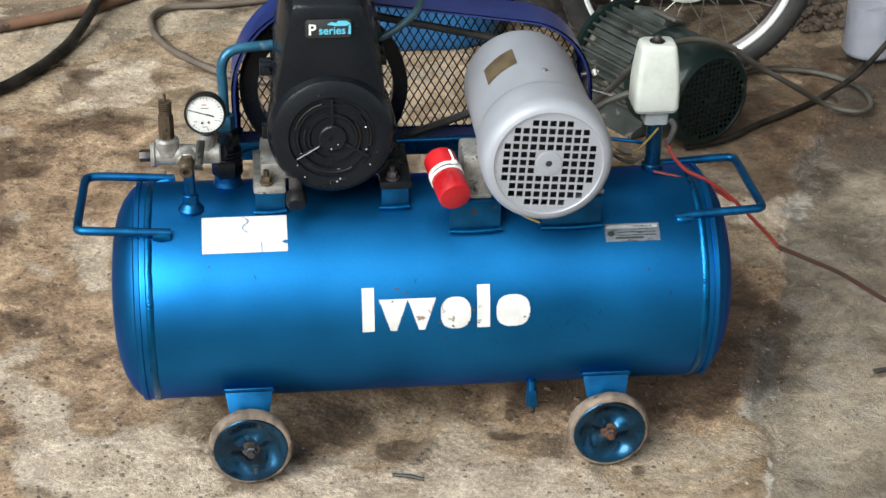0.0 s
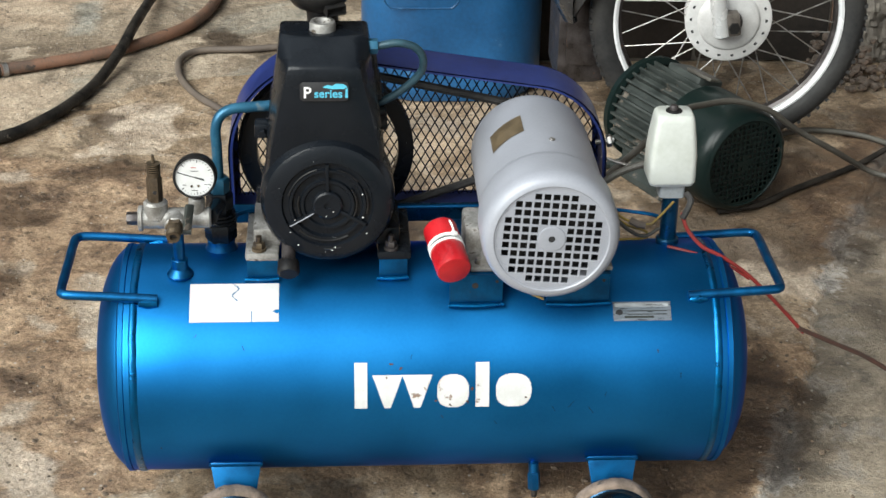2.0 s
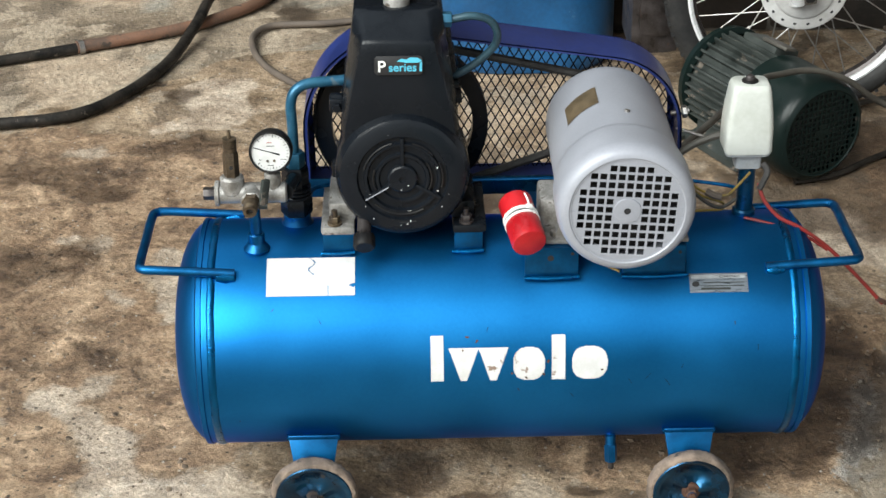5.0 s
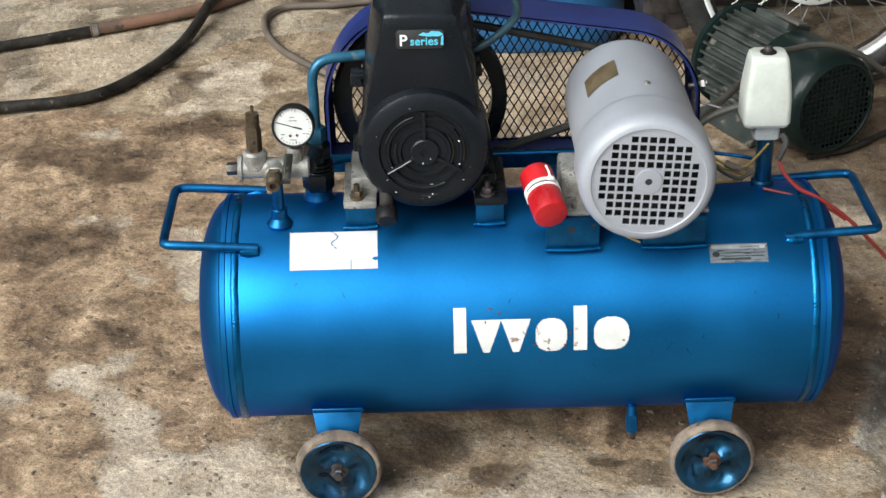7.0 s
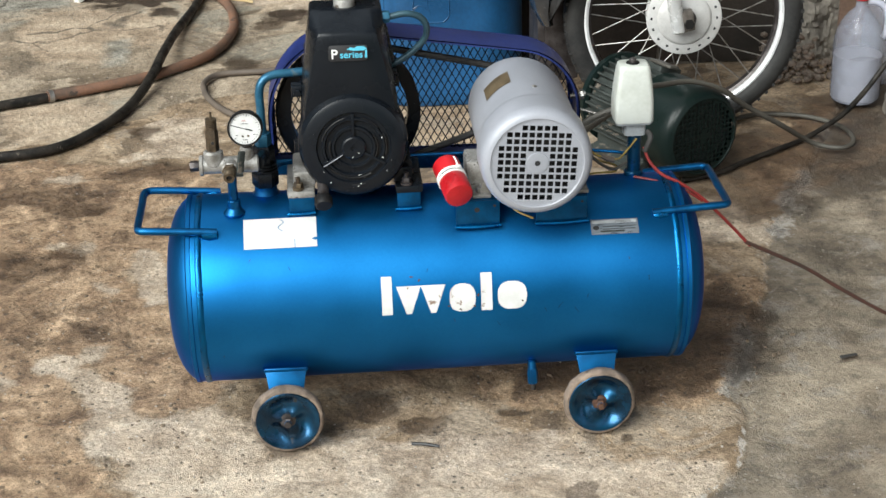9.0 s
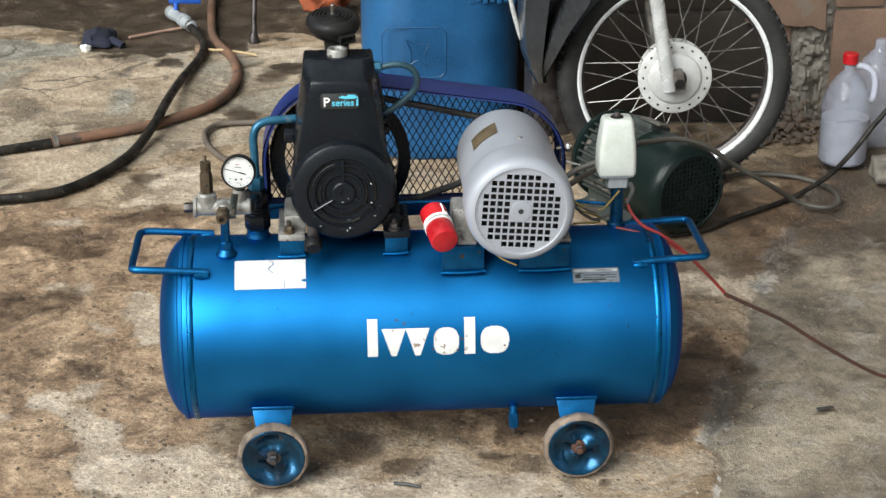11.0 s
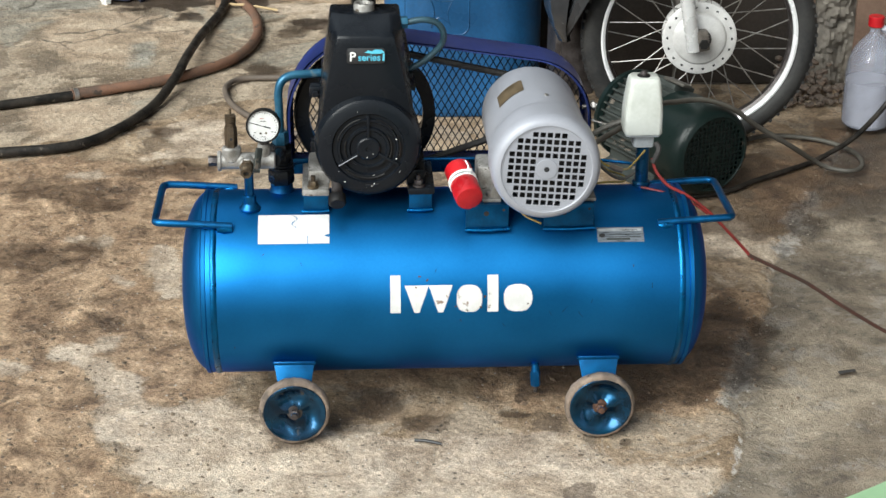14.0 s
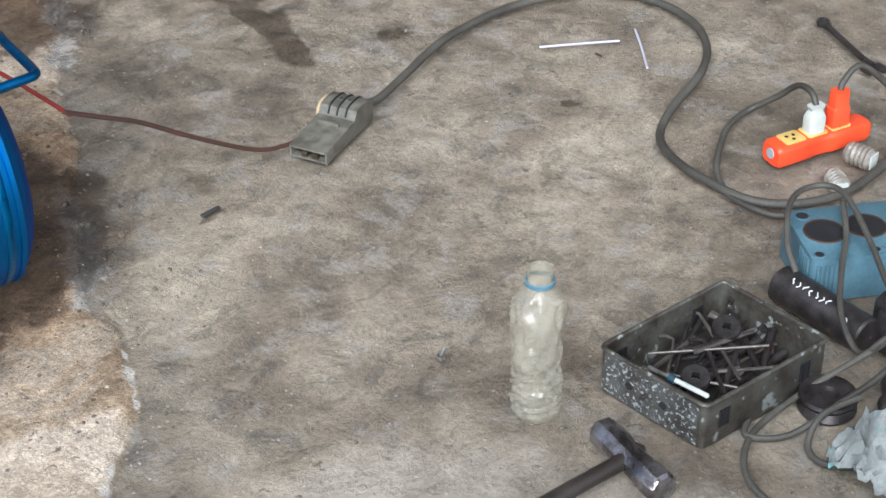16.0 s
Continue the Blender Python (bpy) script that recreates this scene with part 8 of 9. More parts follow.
rods = [((0.15, 0.30), (0.95, 0.45), 0.004, "dark_steel"), ((0.20, 0.80), (0.85, 0.62), 0.0055, "dark_steel"), ((0.35, 0.72), (0.93, 0.70), 0.006, "dark_steel"), ((0.12, 0.40), (0.70, 0.78), 0.0045, "dark_steel"),
        ((0.45, 0.25), (0.95, 0.60), 0.0035, "dark_steel"), ((0.25, 0.50), (0.88, 0.52), 0.005, "dark_steel"), ((0.40, 0.88), (0.90, 0.80), 0.004, "dark_steel"), ((0.10, 0.25), (0.55, 0.20), 0.005, "dark_steel"),
        ((0.30, 0.35), (0.75, 0.10), 0.004, "dark_steel"), ((0.60, 0.85), (0.95, 0.15), 0.004, "dark_steel"), ((0.50, 0.92), (0.95, 0.55), 0.0045, "dark_steel"), ((0.18, 0.92), (0.60, 0.60), 0.004, "dark_steel"),
        ((0.80, 0.12), (0.82, 0.34), 0.0026, "steel"), ((0.27, 0.55), (0.78, 0.30), 0.0024, "dark_steel"), ((0.22, 0.20), (0.74, 0.74), 0.0019, "steel"), ((0.07, 0.32), (0.33, 0.92), 0.0021, "steel")]
for k, ((u0, v0), (u1, v1), r, mt) in enumerate(rods):
    z = 0.012 + 0.0028 * k
    a, b = in_tray(u0, v0, z), in_tray(u1, v1, z + 0.004 * (k % 3))
    bm = rod(BM(), a, b, r, 10, bev=0.0005)
    if k % 3 == 0:
        hexnut(bm, a, a + (b - a).normalized() * 0.012, r * 2.0)
    if k % 4 == 1:
        tube(bm, [b, b + (b - a).normalized() * 0.008 + Vector((0, 0, 0.006)), b + Vector((0.004, 0.004, 0.016))], r, 8, 3)
    single("tool_rod", bm, {"steel": "rod"}.get(mt, mt), {"steel": "bright worn steel rod tool in the tray", "dark_steel": "oily dark steel tool in the tray", "rust": "rusty steel rod tool in the tray"}[mt], "tool", "tools in the tray")
for k in range(16):
    u, v, turn, L = rnd.uniform(0.25, 0.8), rnd.uniform(0.25, 0.8), rnd.choice((rnd.uniform(-25, 25), rnd.uniform(20, 70))), rnd.uniform(0.05, 0.085)
    c, d = in_tray(u, v, 0.030 + 0.0016 * k), Vector((math.cos(radians(turn)), math.sin(radians(turn)), rnd.uniform(-0.08, 0.08)))
    L = min(L, 0.10 * min(u, 1 - u) / 0.25 + 0.02)
    pts = [c - d * L * 0.9, c, c + d * L * 0.9]
    r = rnd.uniform(0.0016, 0.0034)
    if k % 3 == 0:
        pts += [pts[-1] + Vector((-d.y, d.x, 0)) * 0.018 + Vector((0, 0, 0.002))]
    bm = tube(BM(), pts, r, 6, 1 if k % 3 else 2)
    if k % 4 == 1:
        hexnut(bm, c - d * L * 0.9, c - d * (L * 0.9 - 0.014), r * 1.9)
    single("tool_rod", bm, ("rod", "dark_steel", "rod", "dark_steel")[k % 4], ("dull bent steel key in the tray", "oily dark steel tool in the tray", "dull steel rod tool in the tray", "oily dark steel tool in the tray")[k % 4], "tool", "tools in the tray")
for (u, v), z, r, nm, lb in (((0.70, 0.38), 0.052, 0.017, "round_die", "round threading die lying in the tray"), ((0.17, 0.70), 0.060, 0.0165, "round_die", "dark round die with a cross-shaped hole in the tray")):
    c = in_tray(u, v, z)
    m = Matrix.Translation(c) @ pose(0, 0, 0, 14, -10, 0)
    bm = lathe(BM(), [(0.006, 0.0), (r, 0.0), (r + 0.001, 0.002), (r + 0.001, 0.009), (r, 0.011), (0.006, 0.011), (0.006, 0.0)], m, 32)
    die = single(nm, bm, "dark_steel", lb, "die", "tools in the tray")
    for k in range(4):
        a = radians(90 * k + 40)
        part("clearance_hole", rod(BM(), m @ Vector((0.0075 * math.cos(a), 0.0075 * math.sin(a), 0.0085)), m @ Vector((0.0075 * math.cos(a), 0.0075 * math.sin(a), 0.0115)), 0.0033, 10), "ink", die)
a, b = in_tray(0.055, 0.40, 0.066), in_tray(0.05, 0.96, 0.074)
sd = single("screwdriver", rod(BM(), a.lerp(b, 0.42), b, 0.0032, 12, bev=0.002), "white_plastic", "small screwdriver with white handle across the tray", "screwdriver", "tools in the tray")
part("ferrule", rod(BM(), a.lerp(b, 0.36), a.lerp(b, 0.46), 0.0052, 12), "hose_teal", sd, "teal ferrule")
part("shank", rod(BM(), a, a.lerp(b, 0.37), 0.0025, 8), "steel", sd, "steel shank")


def sledge():
    root = thing("hammer", 0.858, -0.73, 0, "worn steel club hammer with an oily dark shaft", "hammer")
    A, B = Vector((0.866, -0.668, 0.022)), Vector((0.858, -0.790, 0.022))
    m = frame_to(A, B)
    L = (B - A).length
    rings = []
    for h, r in ((0.0, 0.017), (0.004, 0.0205), (0.03, 0.0215), (0.045, 0.019), (0.078, 0.019), (0.092, 0.0215), (L - 0.005, 0.0215), (L, 0.018)):
        rings.append([m @ Vector((r * 0.92 * math.cos(radians(22.5 + 45 * k)), r * 0.92 * math.sin(radians(22.5 + 45 * k)), h)) for k in range(8)])
    bm = loft(BM(), rings)
    part("head", rough_up(bm, 0.0015, 70), "hammer", root, "worn bright-edged steel head", 35)
    part("shaft", tube(BM(), [(0.876, -0.722, 0.025), (0.862, -0.727, 0.024), (0.78, -0.728, 0.019), (0.69, -0.731, 0.016), (0.612, -0.738, 0.014)], 0.0100, 14, 6, wob=0.08), "handle_dark", root, "oily dark shaft")


sledge()


def power_strip():
    m = Matrix.Translation((1.541, -0.335, 0)) @ pose(0, 0, 0, 0, 0, -6) @ Matrix.Scale(0.76, 4)
    root = thing("power_strip", 1.535, -0.335, 0, "orange plastic socket block with plugs in it", "power strip")
    bm = BM()
    rings = [[m @ Vector((x, y, z)) for y, z in rounded(0.056 * s, 0.046 * s, 0.012, 4, 0, 0.023)] for x, s in ((-0.118, 0.85), (-0.112, 1.0), (-0.04, 1.0), (-0.037, 0.94), (0.005, 0.94), (0.008, 1.0), (0.05, 1.0), (0.053, 0.94), (0.095, 0.94), (0.105, 0.8), (0.112, 0.6))]
    part("body", loft(bm, rings), "orange", root, "orange ribbed body", 40)
    for x in (-0.072, -0.02, 0.035):
        bm = BM()
        prism(bm, rounded(0.046, 0.038, 0.004), 0.003, m @ Matrix.Translation((x, 0, 0.0455)), 0.0006)
        pl = part("socket_plate", bm, "yellow_tag", root, "yellow socket face")
        if x < -0.05:
            for dx, dy in ((-0.008, 0.005), (0.008, 0.005), (0, -0.008)):
                part("socket_hole", rod(BM(), m @ Vector((x + dx, dy, 0.0475)), m @ Vector((x + dx, dy, 0.049)), 0.003, 8), "ink", pl)
    part("end_screw", rod(BM(), m @ Vector((-0.117, 0, 0.026)), m @ Vector((-0.1205, 0, 0.026)), 0.008, 16), "grey_pvc", root, "grey end knob")
    bm = BM()
    loft(bm, [[m @ Vector((-0.02 + x, y, z)) for x, y in rounded(w, d, 0.006, 3)] for z, w, d in ((0.0485, 0.036, 0.030), (0.078, 0.038, 0.030), (0.086, 0.032, 0.026), (0.094, 0.026, 0.020), (0.104, 0.034, 0.022))])
    single("mains_plug", bm, "white_plastic", "white mains plug in the orange strip", "plug")
    bm = BM()
    loft(bm, [[m @ Vector((0.035 + x, y, z)) for x, y in rounded(w, d, 0.004, 3)] for z, w, d in ((0.0485, 0.042, 0.032), (0.086, 0.040, 0.030), (0.089, 0.034, 0.026), (0.122, 0.032, 0.024))])
    single("mains_plug", bm, "orange", "orange mains plug in the orange strip", "plug")


power_strip()
bm = tube(BM(), [(1.526, -0.333, 0.078), (1.530, -0.318, 0.091), (1.541, -0.28, 0.082), (1.546, -0.237, 0.042), (1.530, -0.203, 0.011), (1.488, -0.209, 0.0065), (1.444, -0.234, 0.0075), (1.372, -0.300, 0.0075), (1.341, -0.361, 0.0075), (1.347, -0.413, 0.0075), (1.369, -0.446, 0.0075), (1.45, -0.485, 0.0075)], 0.0047, 10, 6)
single("plug_cable", bm, "cable", "grey cable looping from the white plug", "cable")
bm = tube(BM(), [(1.568, -0.338, 0.092), (1.575, -0.335, 0.103), (1.61, -0.335, 0.118), (1.66, -0.36, 0.07), (1.70, -0.40, 0.02), (1.72, -0.45, 0.0075), (1.70, -0.50, 0.0075)], 0.0047, 10, 6)
single("plug_cable", bm, "cable", "grey cable running from the orange plug", "cable")
bm = BM()
A, B = Vector((1.822, -0.056, 0.008)), Vector((1.775, -0.217, 0.008))
d = (B - A).normalized()
side = Vector((d.y, -d.x, 0))
loft(bm, [[p + side * w * sx + Vector((0, 0, h * sz)) for sx, sz in ((-1, -1), (1, -1), (1, 1), (-1, 1))] for p, w, h in ((A + d * 0.009, 0.006, 0.004), (A + d * 0.025, 0.0042, 0.003), (B - d * 0.03, 0.0042, 0.003), (B - d * 0.012, 0.0075, 0.004))])
lathe(bm, [(0.0065, -0.005), (0.0105, -0.005), (0.0115, 0), (0.0105, 0.005), (0.0065, 0.005), (0.0065, -0.005)], Matrix.Translation(A), 24)
for s in (-1, 1):
    box(bm, (B.x + side.x * 0.012 * s - 0.006, B.y + side.y * 0.012 * s - 0.013, 0.003), (B.x + side.x * 0.012 * s + 0.006, B.y + side.y * 0.012 * s + 0.011, 0.013), 0.003)
single("spanner", bm, "dark_steel", "oily dark combination spanner on the floor", "spanner")


def cylinder_block():
    root = thing("cylinder_block", 1.35, -0.56, 0, "faded blue cast engine cylinder block with open bores", "engine block")
    m = Matrix.Translation((1.362, -0.588, 0)) @ pose(0, 0, 0, 0, 0, -24)
    bm = BM()
    prism(bm, rounded(0.175, 0.118, 0.010), 0.066, m, 0.002)
    b = part("casting", bm, "engine_blue", root, "blue painted casting")
    for x, y, r in ((-0.050, 0.004, 0.0255), (0.008, 0.006, 0.0255), (-0.066, 0.044, 0.0085), (0.066, 0.004, 0.0255), (0.072, 0.045, 0.008), (-0.075, -0.046, 0.006), (0.0, -0.048, 0.006)):
        rim = lathe(BM(), [(r + 0.0025, 0.0660), (r + 0.002, 0.0675), (r, 0.0675), (r, 0.0662)], m @ Matrix.Translation((x, y, 0)), 28)
        q = part("bore_rim", rim, "rust" if r > 0.02 else "engine_blue", b, "bare bore rim" if r > 0.02 else "")
        part("bore", lathe(BM(), [(0, 0.0666), (r, 0.0666)], m @ Matrix.Translation((x, y, 0)), 24), "ink", b, "deep dark bore")
    for k in range(6):
        bm = BM()
        box(bm, (-0.0895, -0.045 + 0.005 * k * 1.2, 0.006), (-0.0865, -0.043 + 0.005 * k * 1.2, 0.060), 0.0006, m)
        part("fin", bm, "engine_blue", b)
    for k in range(5):
        bm = BM()
        box(bm, (-0.082 + 0.006 * k, -0.0615, 0.006), (-0.079 + 0.006 * k, -0.0585, 0.058), 0.0006, m)
        part("fin", bm, "engine_blue", b)


cylinder_block()
# dark steel cylinder with chalk marks, and round parts round it
A, B = Vector((1.235, -0.575, 0.025)), Vector((1.243, -0.722, 0.025))
sc = single("steel_cylinder", rod(BM(), A, B, 0.025, 28, bev=0.003), "dark_steel", "dark steel cylinder with white chalk strokes", "cylinder")
axis = (B - A).normalized()
face_up = Vector((-0.35, -0.45, 1.0))
face_up = (face_up - axis * face_up.dot(axis)).normalized()
across = axis.cross(face_up)
for k, (h, a) in enumerate(((0.030, 0.05), (0.040, 0.1), (0.050, 0.02), (0.060, 0.12), (0.070, 0.05), (0.079, 0.1), (0.088, 0.02), (0.115, 0.35), (0.124, 0.40))):
    pts = [A + axis * (h + 0.0022 * math.sin(2.2 * f + k * 1.7)) + 0.0253 * (face_up * math.cos(a + 0.16 * f) + across * math.sin(a + 0.16 * f)) for f in (-1, -0.3, 0.4, 1.0)]
    part("chalk_stroke", tube(BM(), pts, 0.0010, 5, 3), "chalk", sc, "white chalk stroke")
single("bearing_cup", lathe(BM(), [(0, 0.0), (0.040, 0.0), (0.044, 0.003), (0.044, 0.052), (0.041, 0.056), (0.030, 0.056), (0.028, 0.03), (0, 0.03)], Matrix.Translation((1.300, -0.735, 0)), 36), "dark_steel", "dark oily steel cup on the floor", "machine part")
single("steel_ring", lathe(BM(), [(0.02, 0.0), (0.030, 0.0), (0.032, 0.003), (0.032, 0.014), (0.030, 0.017), (0.02, 0.017), (0.02, 0.0)], Matrix.Translation((1.300, -0.735, 0.0562)), 32), "steel", "bright worn steel ring lying on the cup", "machine part")
single("pulley", lathe(BM(), [(0, 0.0), (0.034, 0.0), (0.036, 0.004), (0.030, 0.012), (0.036, 0.020), (0.034, 0.024), (0.012, 0.024), (0.010, 0.018), (0, 0.018)], Matrix.Translation((1.128, -0.772, 0)), 32), "dark_steel", "dark grooved steel pulley on the floor", "machine part")
single("gear_shaft", rod(rod(BM(), (1.155, -0.86, 0.022), (1.205, -0.80, 0.022), 0.014, 16, bev=0.002), (1.165, -0.848, 0.022), (1.180, -0.830, 0.022), 0.022, 18, bev=0.002), "dark_steel", "oily stepped steel shaft on the floor", "machine part")
single("carburettor", rough_up(box(box(BM(), (1.165, -0.885, 0.0), (1.225, -0.835, 0.045), 0.010), (1.185, -0.87, 0.04), (1.215, -0.845, 0.065), 0.006), 0.003, 40), "dark_steel", "oily black metal fitting among the cables", "machine part")
# grimy clear sockets near the strip
for x, y, yaw, s in ((1.480, -0.432, -25, 0.74), (1.556, -0.402, 15, 0.82)):
    m = Matrix.Translation((x, y, 0.021 * s)) @ pose(0, 0, 0, 0, 0, yaw) @ Matrix.Scale(s, 4) @ pose(0, 0, 0, -90, 0, 0)
    prof = [(0, -0.026), (0.014, -0.026)]
    for k in range(5):
        prof += [(0.018, -0.022 + 0.009 * k), (0.0205, -0.018 + 0.009 * k)]
    sk = single("lamp_socket", rough_up(lathe(BM(), prof + [(0.017, 0.026), (0, 0.026)], m, 26), 0.0015, 90), "clear_socket", "grimy ribbed plastic lamp socket on the floor", "socket", "sockets on the floor")
    part("face_plate", box(BM(), (-0.014, -0.0285, -0.013), (0.012, -0.0255, 0.013), 0.001, m @ pose(0, 0, 0, 90, 0, 0)), "white_plastic", sk, "white square face")
# cable coils
single("thin_cable", tube(BM(), lay([(1.235, -0.60, 0.05), (1.243, -0.572, 0.075), (1.300, -0.517, 0.09), (1.350, -0.512, 0.092), (1.362, -0.55, 0.095), (1.325, -0.632, 0.085), (1.29, -0.70, 0.07), (1.25, -0.78, 0.062), (1.19, -0.80, 0.04), (1.12, -0.80, 0.025), (1.05, -0.79, 0.002), (1.01, -0.76, 0.0), (1.04, -0.735, 0.0)], 0.006), 0.0041, 9, 6), "cable", "thin grey cable coiled over the parts", "cable")
single("thin_cable", tube(BM(), lay([(1.362, -0.55, 0.082), (1.320, -0.60, 0.07), (1.262, -0.65, 0.072), (1.215, -0.70, 0.05), (1.20, -0.75, 0.03), (1.22, -0.775, 0.062), (1.26, -0.80, 0.062), (1.30, -0.83, 0.03), (1.33, -0.90, 0.0)], 0.006), 0.0041, 9, 6), "cable", "thin grey cable looped over the block", "cable")
single("thin_cable", tube(BM(), lay([(1.26, -0.775, 0.06), (1.18, -0.757, 0.03), (1.113, -0.749, 0.012), (1.033, -0.756, 0.0), (0.985, -0.784, 0.0), (0.958, -0.824, 0.0), (0.957, -0.870, 0.0), (0.99, -0.93, 0.0), (1.06, -0.95, 0.0)], 0.006), 0.0041, 9, 6), "cable", "thin grey cable curving round the tray corner", "cable")
single("thin_cable", tube(BM(), lay([(1.22, -0.79, 0.062), (1.17, -0.83, 0.05), (1.13, -0.875, 0.02), (1.09, -0.88, 0.002), (1.05, -0.85, 0.0), (1.055, -0.815, 0.0), (1.09, -0.80, 0.02), (1.14, -0.81, 0.03)], 0.006), 0.0041, 9, 6), "cable", "thin grey cable curled by the rag", "cable")


def white_rag(x, y, w, h, seed):
    bm = BM()
    n = 26
    V = {}
    for i in range(n):
        for j in range(n):
            u, v = i / (n - 1) - 0.5, j / (n - 1) - 0.5
            q = Vector((u * 5 + seed, v * 5, seed))
            V[i, j] = bm.verts.new((x + w * u * (0.8 + 0.3 * noise.noise(q)), y + w * v * (0.8 + 0.3 * noise.noise(q + Vector((5, 0, 0)))),
                                    0.004 + h * max(0, (1 - 2.2 * (u * u + v * v))) * (0.75 + 0.9 * noise.noise(q * 1.3)) + 0.022 * abs(noise.noise(q * 2.4)) + 0.010 * noise.noise(q * 4.5)))
    for i in range(n - 1):
        for j in range(n - 1):
            bm.faces.new((V[i, j], V[i + 1, j], V[i + 1, j + 1], V[i, j + 1]))
    ret = bmesh.ops.solidify(bm, geom=bm.faces[:], thickness=0.002)
    return single("rag", bm, "cloth_white", "crumpled dirty white and teal rag among the cables", "rag")


white_rag(1.105, -0.895, 0.14, 0.055, 2.0)
white_rag(1.195, -0.91, 0.12, 0.045, 7.0)


# ---- green machine standing in the yard ----
def green_machine():
    root = thing("green_machine", 0.45, -1.75, 0, "rust-spotted green machine with grey finned casting", "machine")
    top = [(0.004, -1.658), (0.048, -1.609), (0.105, -1.569), (0.179, -1.523), (0.267, -1.472), (0.33, -1.432), (0.392, -1.390), (0.425, -1.408), (0.70, -1.56), (0.74, -1.72), (0.62, -2.0), (0.2, -2.06), (0.03, -1.90), (-0.012, -1.74)]
    bm = BM()
    prism(bm, top, 0.012, Matrix.Translation((0, 0, 0.690)), 0.003)
    tp = part("top_plate", bm, "green", root, "light green plate with rust spots")
    c = Vector((0.36, -1.73))
    bm = BM()
    ring = [c + (Vector(p) - c) * 0.93 for p in top]
    loft(bm, [[Vector((p.x, p.y, 0.0)) for p in [c + (Vector(p) - c) * 0.80 for p in top]], [Vector((p.x, p.y, 0.06)) for p in [c + (Vector(p) - c) * 0.84 for p in top]], [Vector((p.x, p.y, 0.69)) for p in ring]])
    part("housing", bm, "green", root, "green painted housing")
    bm = BM()
    rod(bm, (0.077, -1.614, 0.70), (0.077, -1.614, 0.7055), 0.0058, 6)
    rod(bm, (0.077, -1.614, 0.705), (0.0765, -1.613, 0.7165), 0.0034, 10, r2=0.0026, bev=0.001)
    part("stud", bm, "rust", tp, "rusty stud and nut")
    # rust stains: ragged runs of small blots
    lift = 0.7025

    def blots(spots, material, label):
        nonlocal lift
        for x, y, a, b in spots:
            lift += 0.00006
            bm = BM()
            bm.faces.new([bm.verts.new((x + a * math.cos(k * 0.2618) * (1 + 0.5 * noise.noise(Vector((x * 90, k * 0.9, 0)))), y + b * math.sin(k * 0.2618) * (1 + 0.5 * noise.noise(Vector((y * 90, k * 0.8, 4)))), lift)) for k in range(24)])
            part("rust_patch", bm, material, tp, label)

    blots([(0.077, -1.616, 0.0135, 0.010), (0.067, -1.612, 0.007, 0.005), (0.090, -1.609, 0.008, 0.003)], "rust_halo", "yellow-orange rust stain")
    blots([(0.077, -1.620, 0.010, 0.005), (0.090, -1.613, 0.006, 0.003), (0.059, -1.621, 0.004, 0.003), (0.064, -1.615, 0.003, 0.002), (0.097, -1.608, 0.006, 0.0018)], "rust_orange", "orange rust round the stud")
    blots([(0.101, -1.583, 0.008, 0.003), (0.109, -1.579, 0.009, 0.005), (0.119, -1.573, 0.006, 0.003), (0.129, -1.569, 0.006, 0.0035), (0.118, -1.586, 0.007, 0.0018), (0.127, -1.586, 0.006, 0.0014)], "rust_orange", "forked orange rust run")
    blots([(0.118, -1.609, 0.007, 0.006), (0.126, -1.609, 0.007, 0.005), (0.110, -1.600, 0.005, 0.0025), (0.135, -1.603, 0.006, 0.003)], "rust_orange", "orange rust patch")
    blots([(0.098, -1.635, 0.008, 0.0045)], "rust_orange", "round rust spot")
    blots([(0.0985, -1.635, 0.004, 0.0022)], "rust", "dark rust pit")
    blots([(0.053, -1.657, 0.006, 0.006), (0.060, -1.655, 0.005, 0.002)], "rust_orange", "orange rust patch")
    blots([(0.126, -1.640, 0.007, 0.002), (0.118, -1.634, 0.004, 0.0015)], "rust_orange", "thin rust run")
    blots([(0.151, -1.557, 0.0055, 0.0032)], "white", "pale paint chip")
    for pts in ([(0.232, -1.513), (0.238, -1.522), (0.246, -1.530)], [(0.236, -1.512), (0.242, -1.520), (0.249, -1.527)]):
        part("scratch", tube(BM(), [(x, y, 0.7022) for x, y in pts], 0.0009, 5, 4), "green_dark", tp, "dark paint scratch")
    # cut-out with a bent tan flap
    part("cut_edge", prism(BM(), [(0.094, -1.672), (0.128, -1.641), (0.131, -1.644), (0.112, -1.690), (0.09, -1.70)], 0.0012, Matrix.Translation((0, 0, 0.7018))), "ink", tp, "dark cut-out")
    part("flap", prism(BM(), [(0.104, -1.668), (0.127, -1.648), (0.122, -1.680), (0.108, -1.70)], 0.0015, Matrix.Translation((0, 0, 0.7032))), "pale_wood", tp, "bent tan flap")
    # grey finned casting
    base = [(0.143, -1.602), (0.152, -1.584), (0.176, -1.571), (0.200, -1.5575), (0.235, -1.562), (0.40, -1.62), (0.38, -1.80), (0.14, -1.80), (0.120, -1.70), (0.127, -1.667)]
    cs = part("casting", prism(BM(), base, 0.012, Matrix.Translation((0, 0, 0.7015)), 0.0015), "grey_paint", root, "grey blue finned casting")
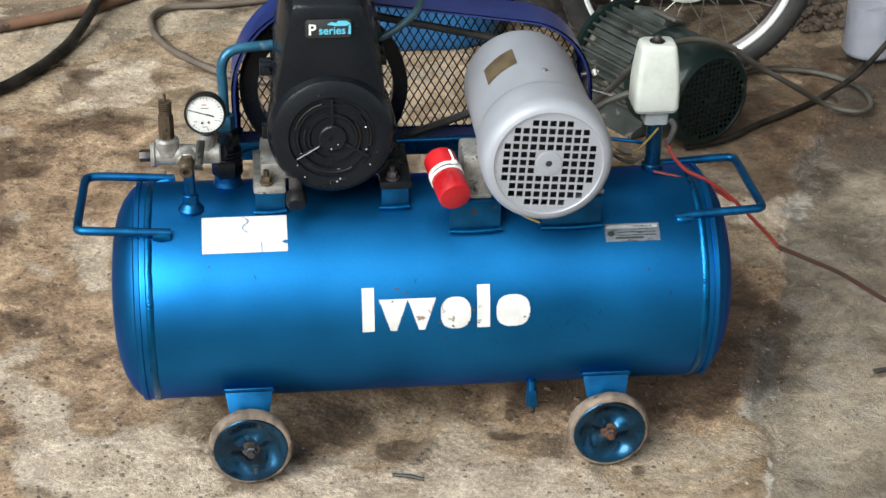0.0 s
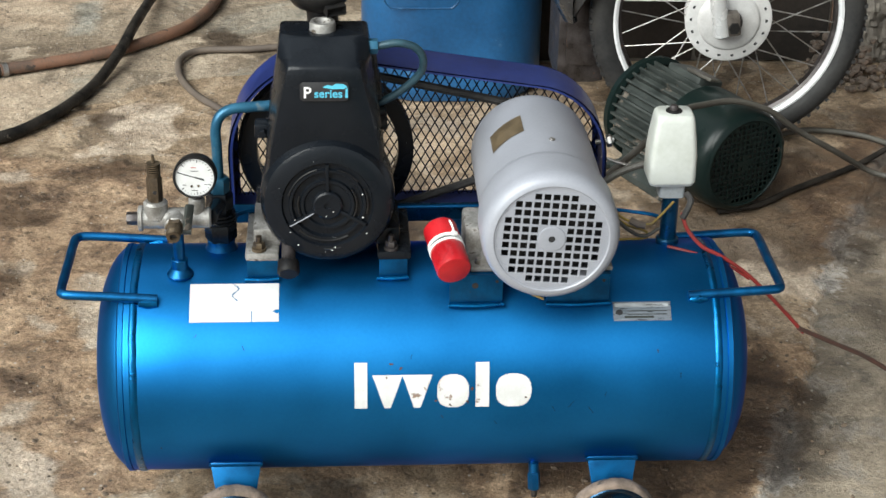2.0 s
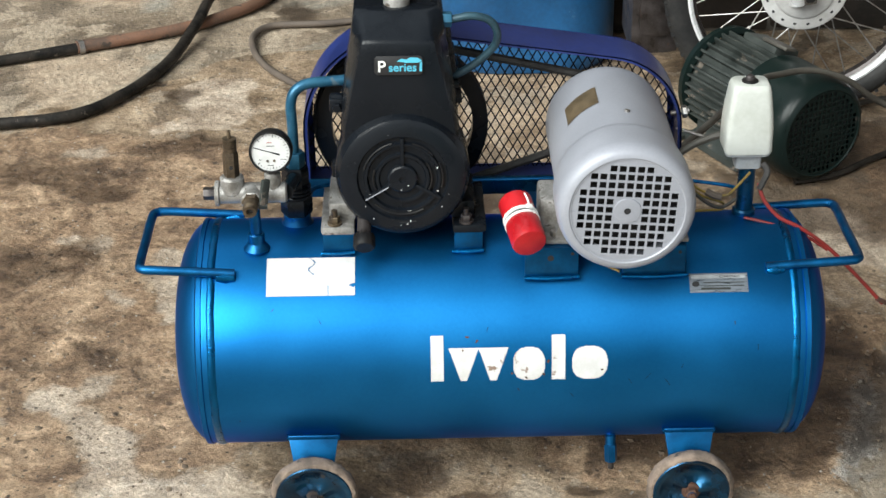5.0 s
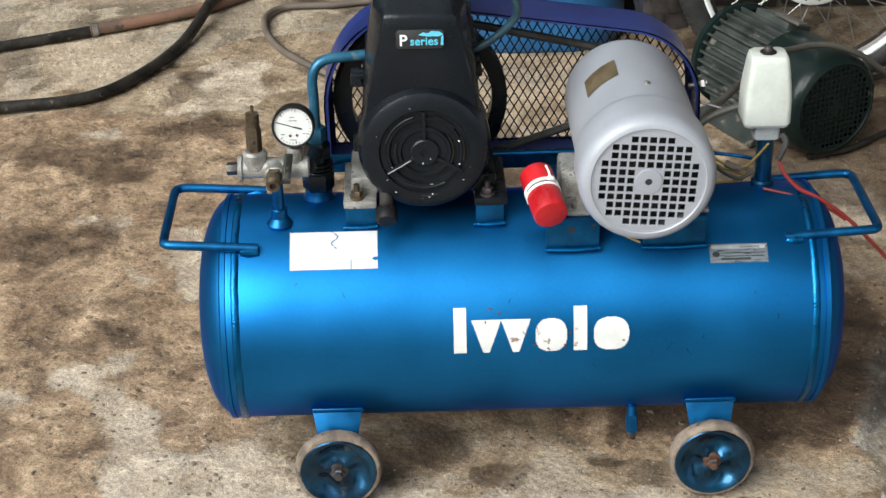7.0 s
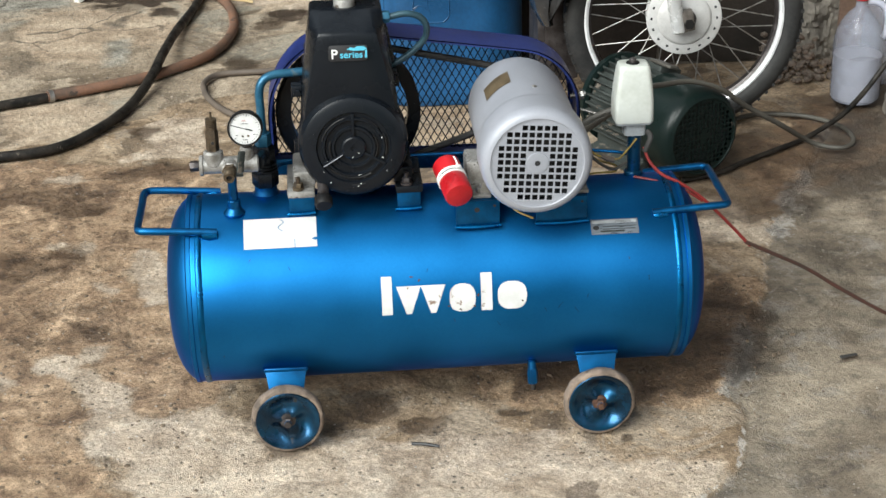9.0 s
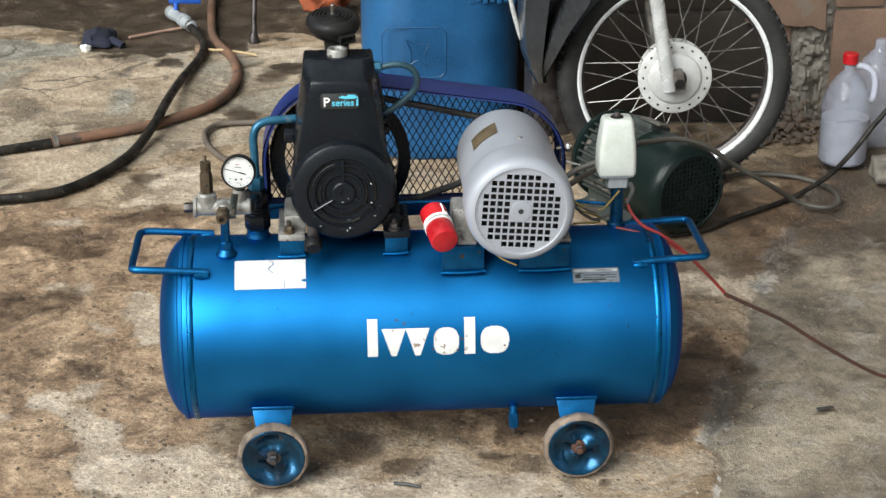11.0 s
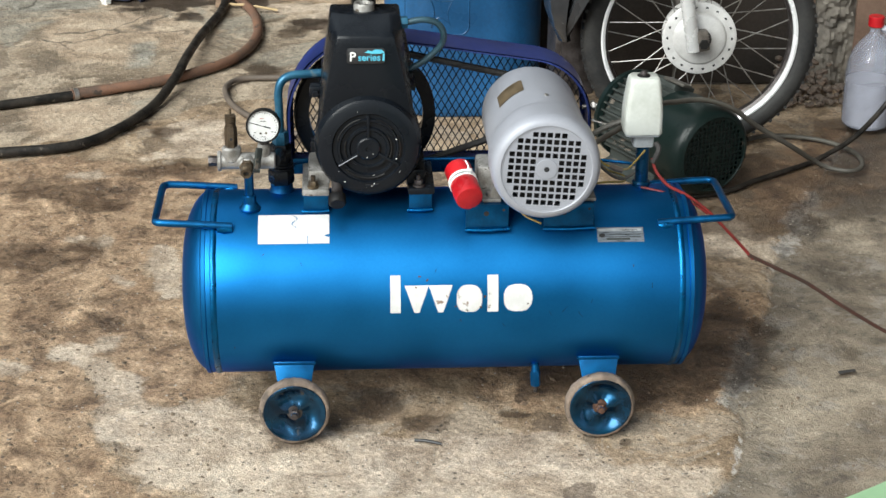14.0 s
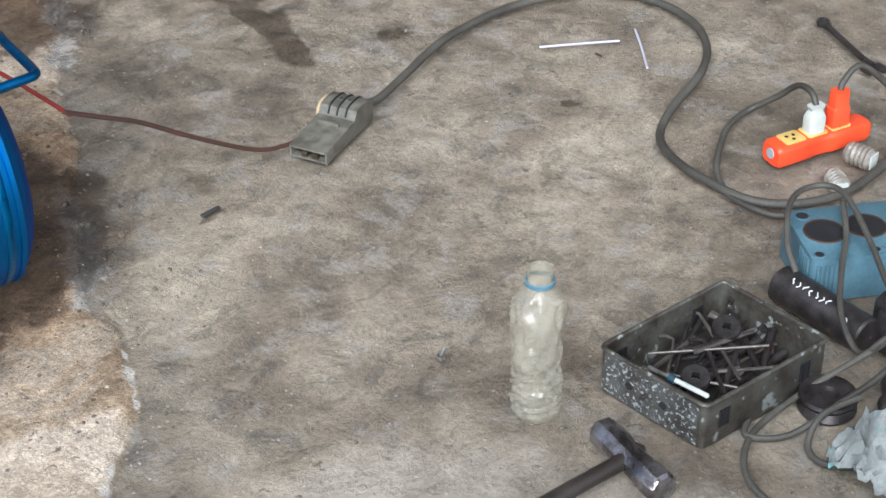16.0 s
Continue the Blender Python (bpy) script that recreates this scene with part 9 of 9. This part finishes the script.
    fins = [((0.133, -1.662), (0.152, -1.694)), ((0.137, -1.643), (0.159, -1.679)), ((0.145, -1.624), (0.168, -1.648)), ((0.162, -1.607), (0.187, -1.630)), ((0.180, -1.597), (0.200, -1.626)),
            ((0.201, -1.594), (0.214, -1.618)), ((0.222, -1.597), (0.232, -1.625)), ((0.125, -1.682), (0.146, -1.712))]
    for (x0, y0), (x1, y1) in fins:
        d = Vector((x1 - x0, y1 - y0, 0)).normalized()
        sd_ = Vector((-d.y, d.x, 0)) * 0.0017
        a, b = Vector((x0, y0, 0.7125)), Vector((x1, y1, 0.7125))
        bm = loft(BM(), [[p + sd_ * w + Vector((0, 0, z)) for w, z in ((-1.6, 0), (1.6, 0), (1, h), (-1, h))] for p, h in ((a, 0.010), (a + d * 0.005, 0.018), (b, 0.018))])
        bmesh.ops.recalc_face_normals(bm, faces=bm.faces[:])
        part("fin", bm, "grey_paint", cs)
    cap = Matrix.Translation((0.197, -1.676, 0.7125))
    part("cylinder_cap", lathe(BM(), [(0.047, 0.0), (0.046, 0.016), (0.044, 0.019), (0.041, 0.019), (0.0395, 0.0165), (0.036, 0.024), (0.034, 0.026), (0, 0.026)], cap, 48), "grey_paint", cs, "round grey cap", 30)
    part("cap_boss", box(BM(), (-0.022, -0.012, 0.025), (0.03, 0.014, 0.036), 0.002, cap @ pose(0, 0, 0, 0, 0, -30)), "grey_paint", cs, "raised block on the cap")
    part("side_bolt", hexnut(BM(), (0.208, -1.588, 0.7125), (0.208, -1.588, 0.731), 0.007), "grey_paint", cs, "grey hexagon bolt")
    part("gasket_edge", tube(BM(), [(0.141, -1.604, 0.712), (0.147, -1.591, 0.7145), (0.156, -1.580, 0.7145), (0.177, -1.568, 0.7135), (0.201, -1.5555, 0.711)], 0.0026, 8, 4), "white_plastic", cs, "white gasket edge")
    part("flange_strip", tube(BM(), [(0.156, -1.585, 0.714), (0.148, -1.590, 0.717), (0.140, -1.607, 0.715), (0.131, -1.640, 0.713), (0.123, -1.675, 0.712)], 0.0016, 8, 4), "dark_steel", cs, "dark flange strip")
    for pts, r in (([(0.143, -1.655), (0.147, -1.661), (0.153, -1.660), (0.156, -1.654)], 0.0024), ([(0.150, -1.668), (0.145, -1.682), (0.144, -1.697)], 0.0016), ([(0.196, -1.611), (0.203, -1.617), (0.209, -1.615)], 0.0016)):
        part("rust_run", tube(BM(), [(x, y, 0.7305) for x, y in pts], r, 6, 4, wob=0.4), "rust_orange", cs, "rust run along the fin edges")



green_machine()

# grit and crumbs along the broken joint
grit = BM()
rnd = random.Random(21)
for k in range(170):
    i = rnd.randrange(1, len(JOINT) - 3)
    f = rnd.random()
    x = JOINT[i][0] + (JOINT[i + 1][0] - JOINT[i][0]) * f + rnd.gauss(0, 0.022)
    y = JOINT[i][1] + (JOINT[i + 1][1] - JOINT[i][1]) * f + rnd.gauss(0, 0.022)
    stone(grit, (x, y, -0.0025), rnd.uniform(0.0008, 0.0026), k, 0.5)
for k in range(700):
    x, y = rnd.uniform(-1.1, 1.7), rnd.uniform(-0.8, 2.4)
    stone(grit, (x, y, -0.002), rnd.uniform(0.0008, 0.0024), 700 + k, 0.8)
tagged(finish("grit", grit, "crumb"), "concrete crumbs and grit scattered along the joint", "grit", "", "stuff")

# small gravel trodden into the dirt
gravel = BM()
rnd = random.Random(33)
k = 0
while k < 1500:
    x, y = rnd.uniform(-1.15, -0.28), rnd.uniform(-0.75, 0.75)
    if rnd.random() < (1.0 if y < 0.1 + 0.9 * (-0.55 - x) else 0.25):
        stone(gravel, (x, y, -0.0028), min(0.0055, 0.0009 + rnd.expovariate(900)), 2000 + k, 0.75)
        k += 1
for k in range(520):
    stone(gravel, (rnd.uniform(0.18, 0.66), rnd.uniform(-0.30, 0.50), -0.0028), min(0.0050, 0.0008 + rnd.expovariate(1000)), 4000 + k, 0.75)
tagged(finish("gravel", gravel, "gravel"), "small brown gravel trodden into the dirt", "gravel", "", "stuff")
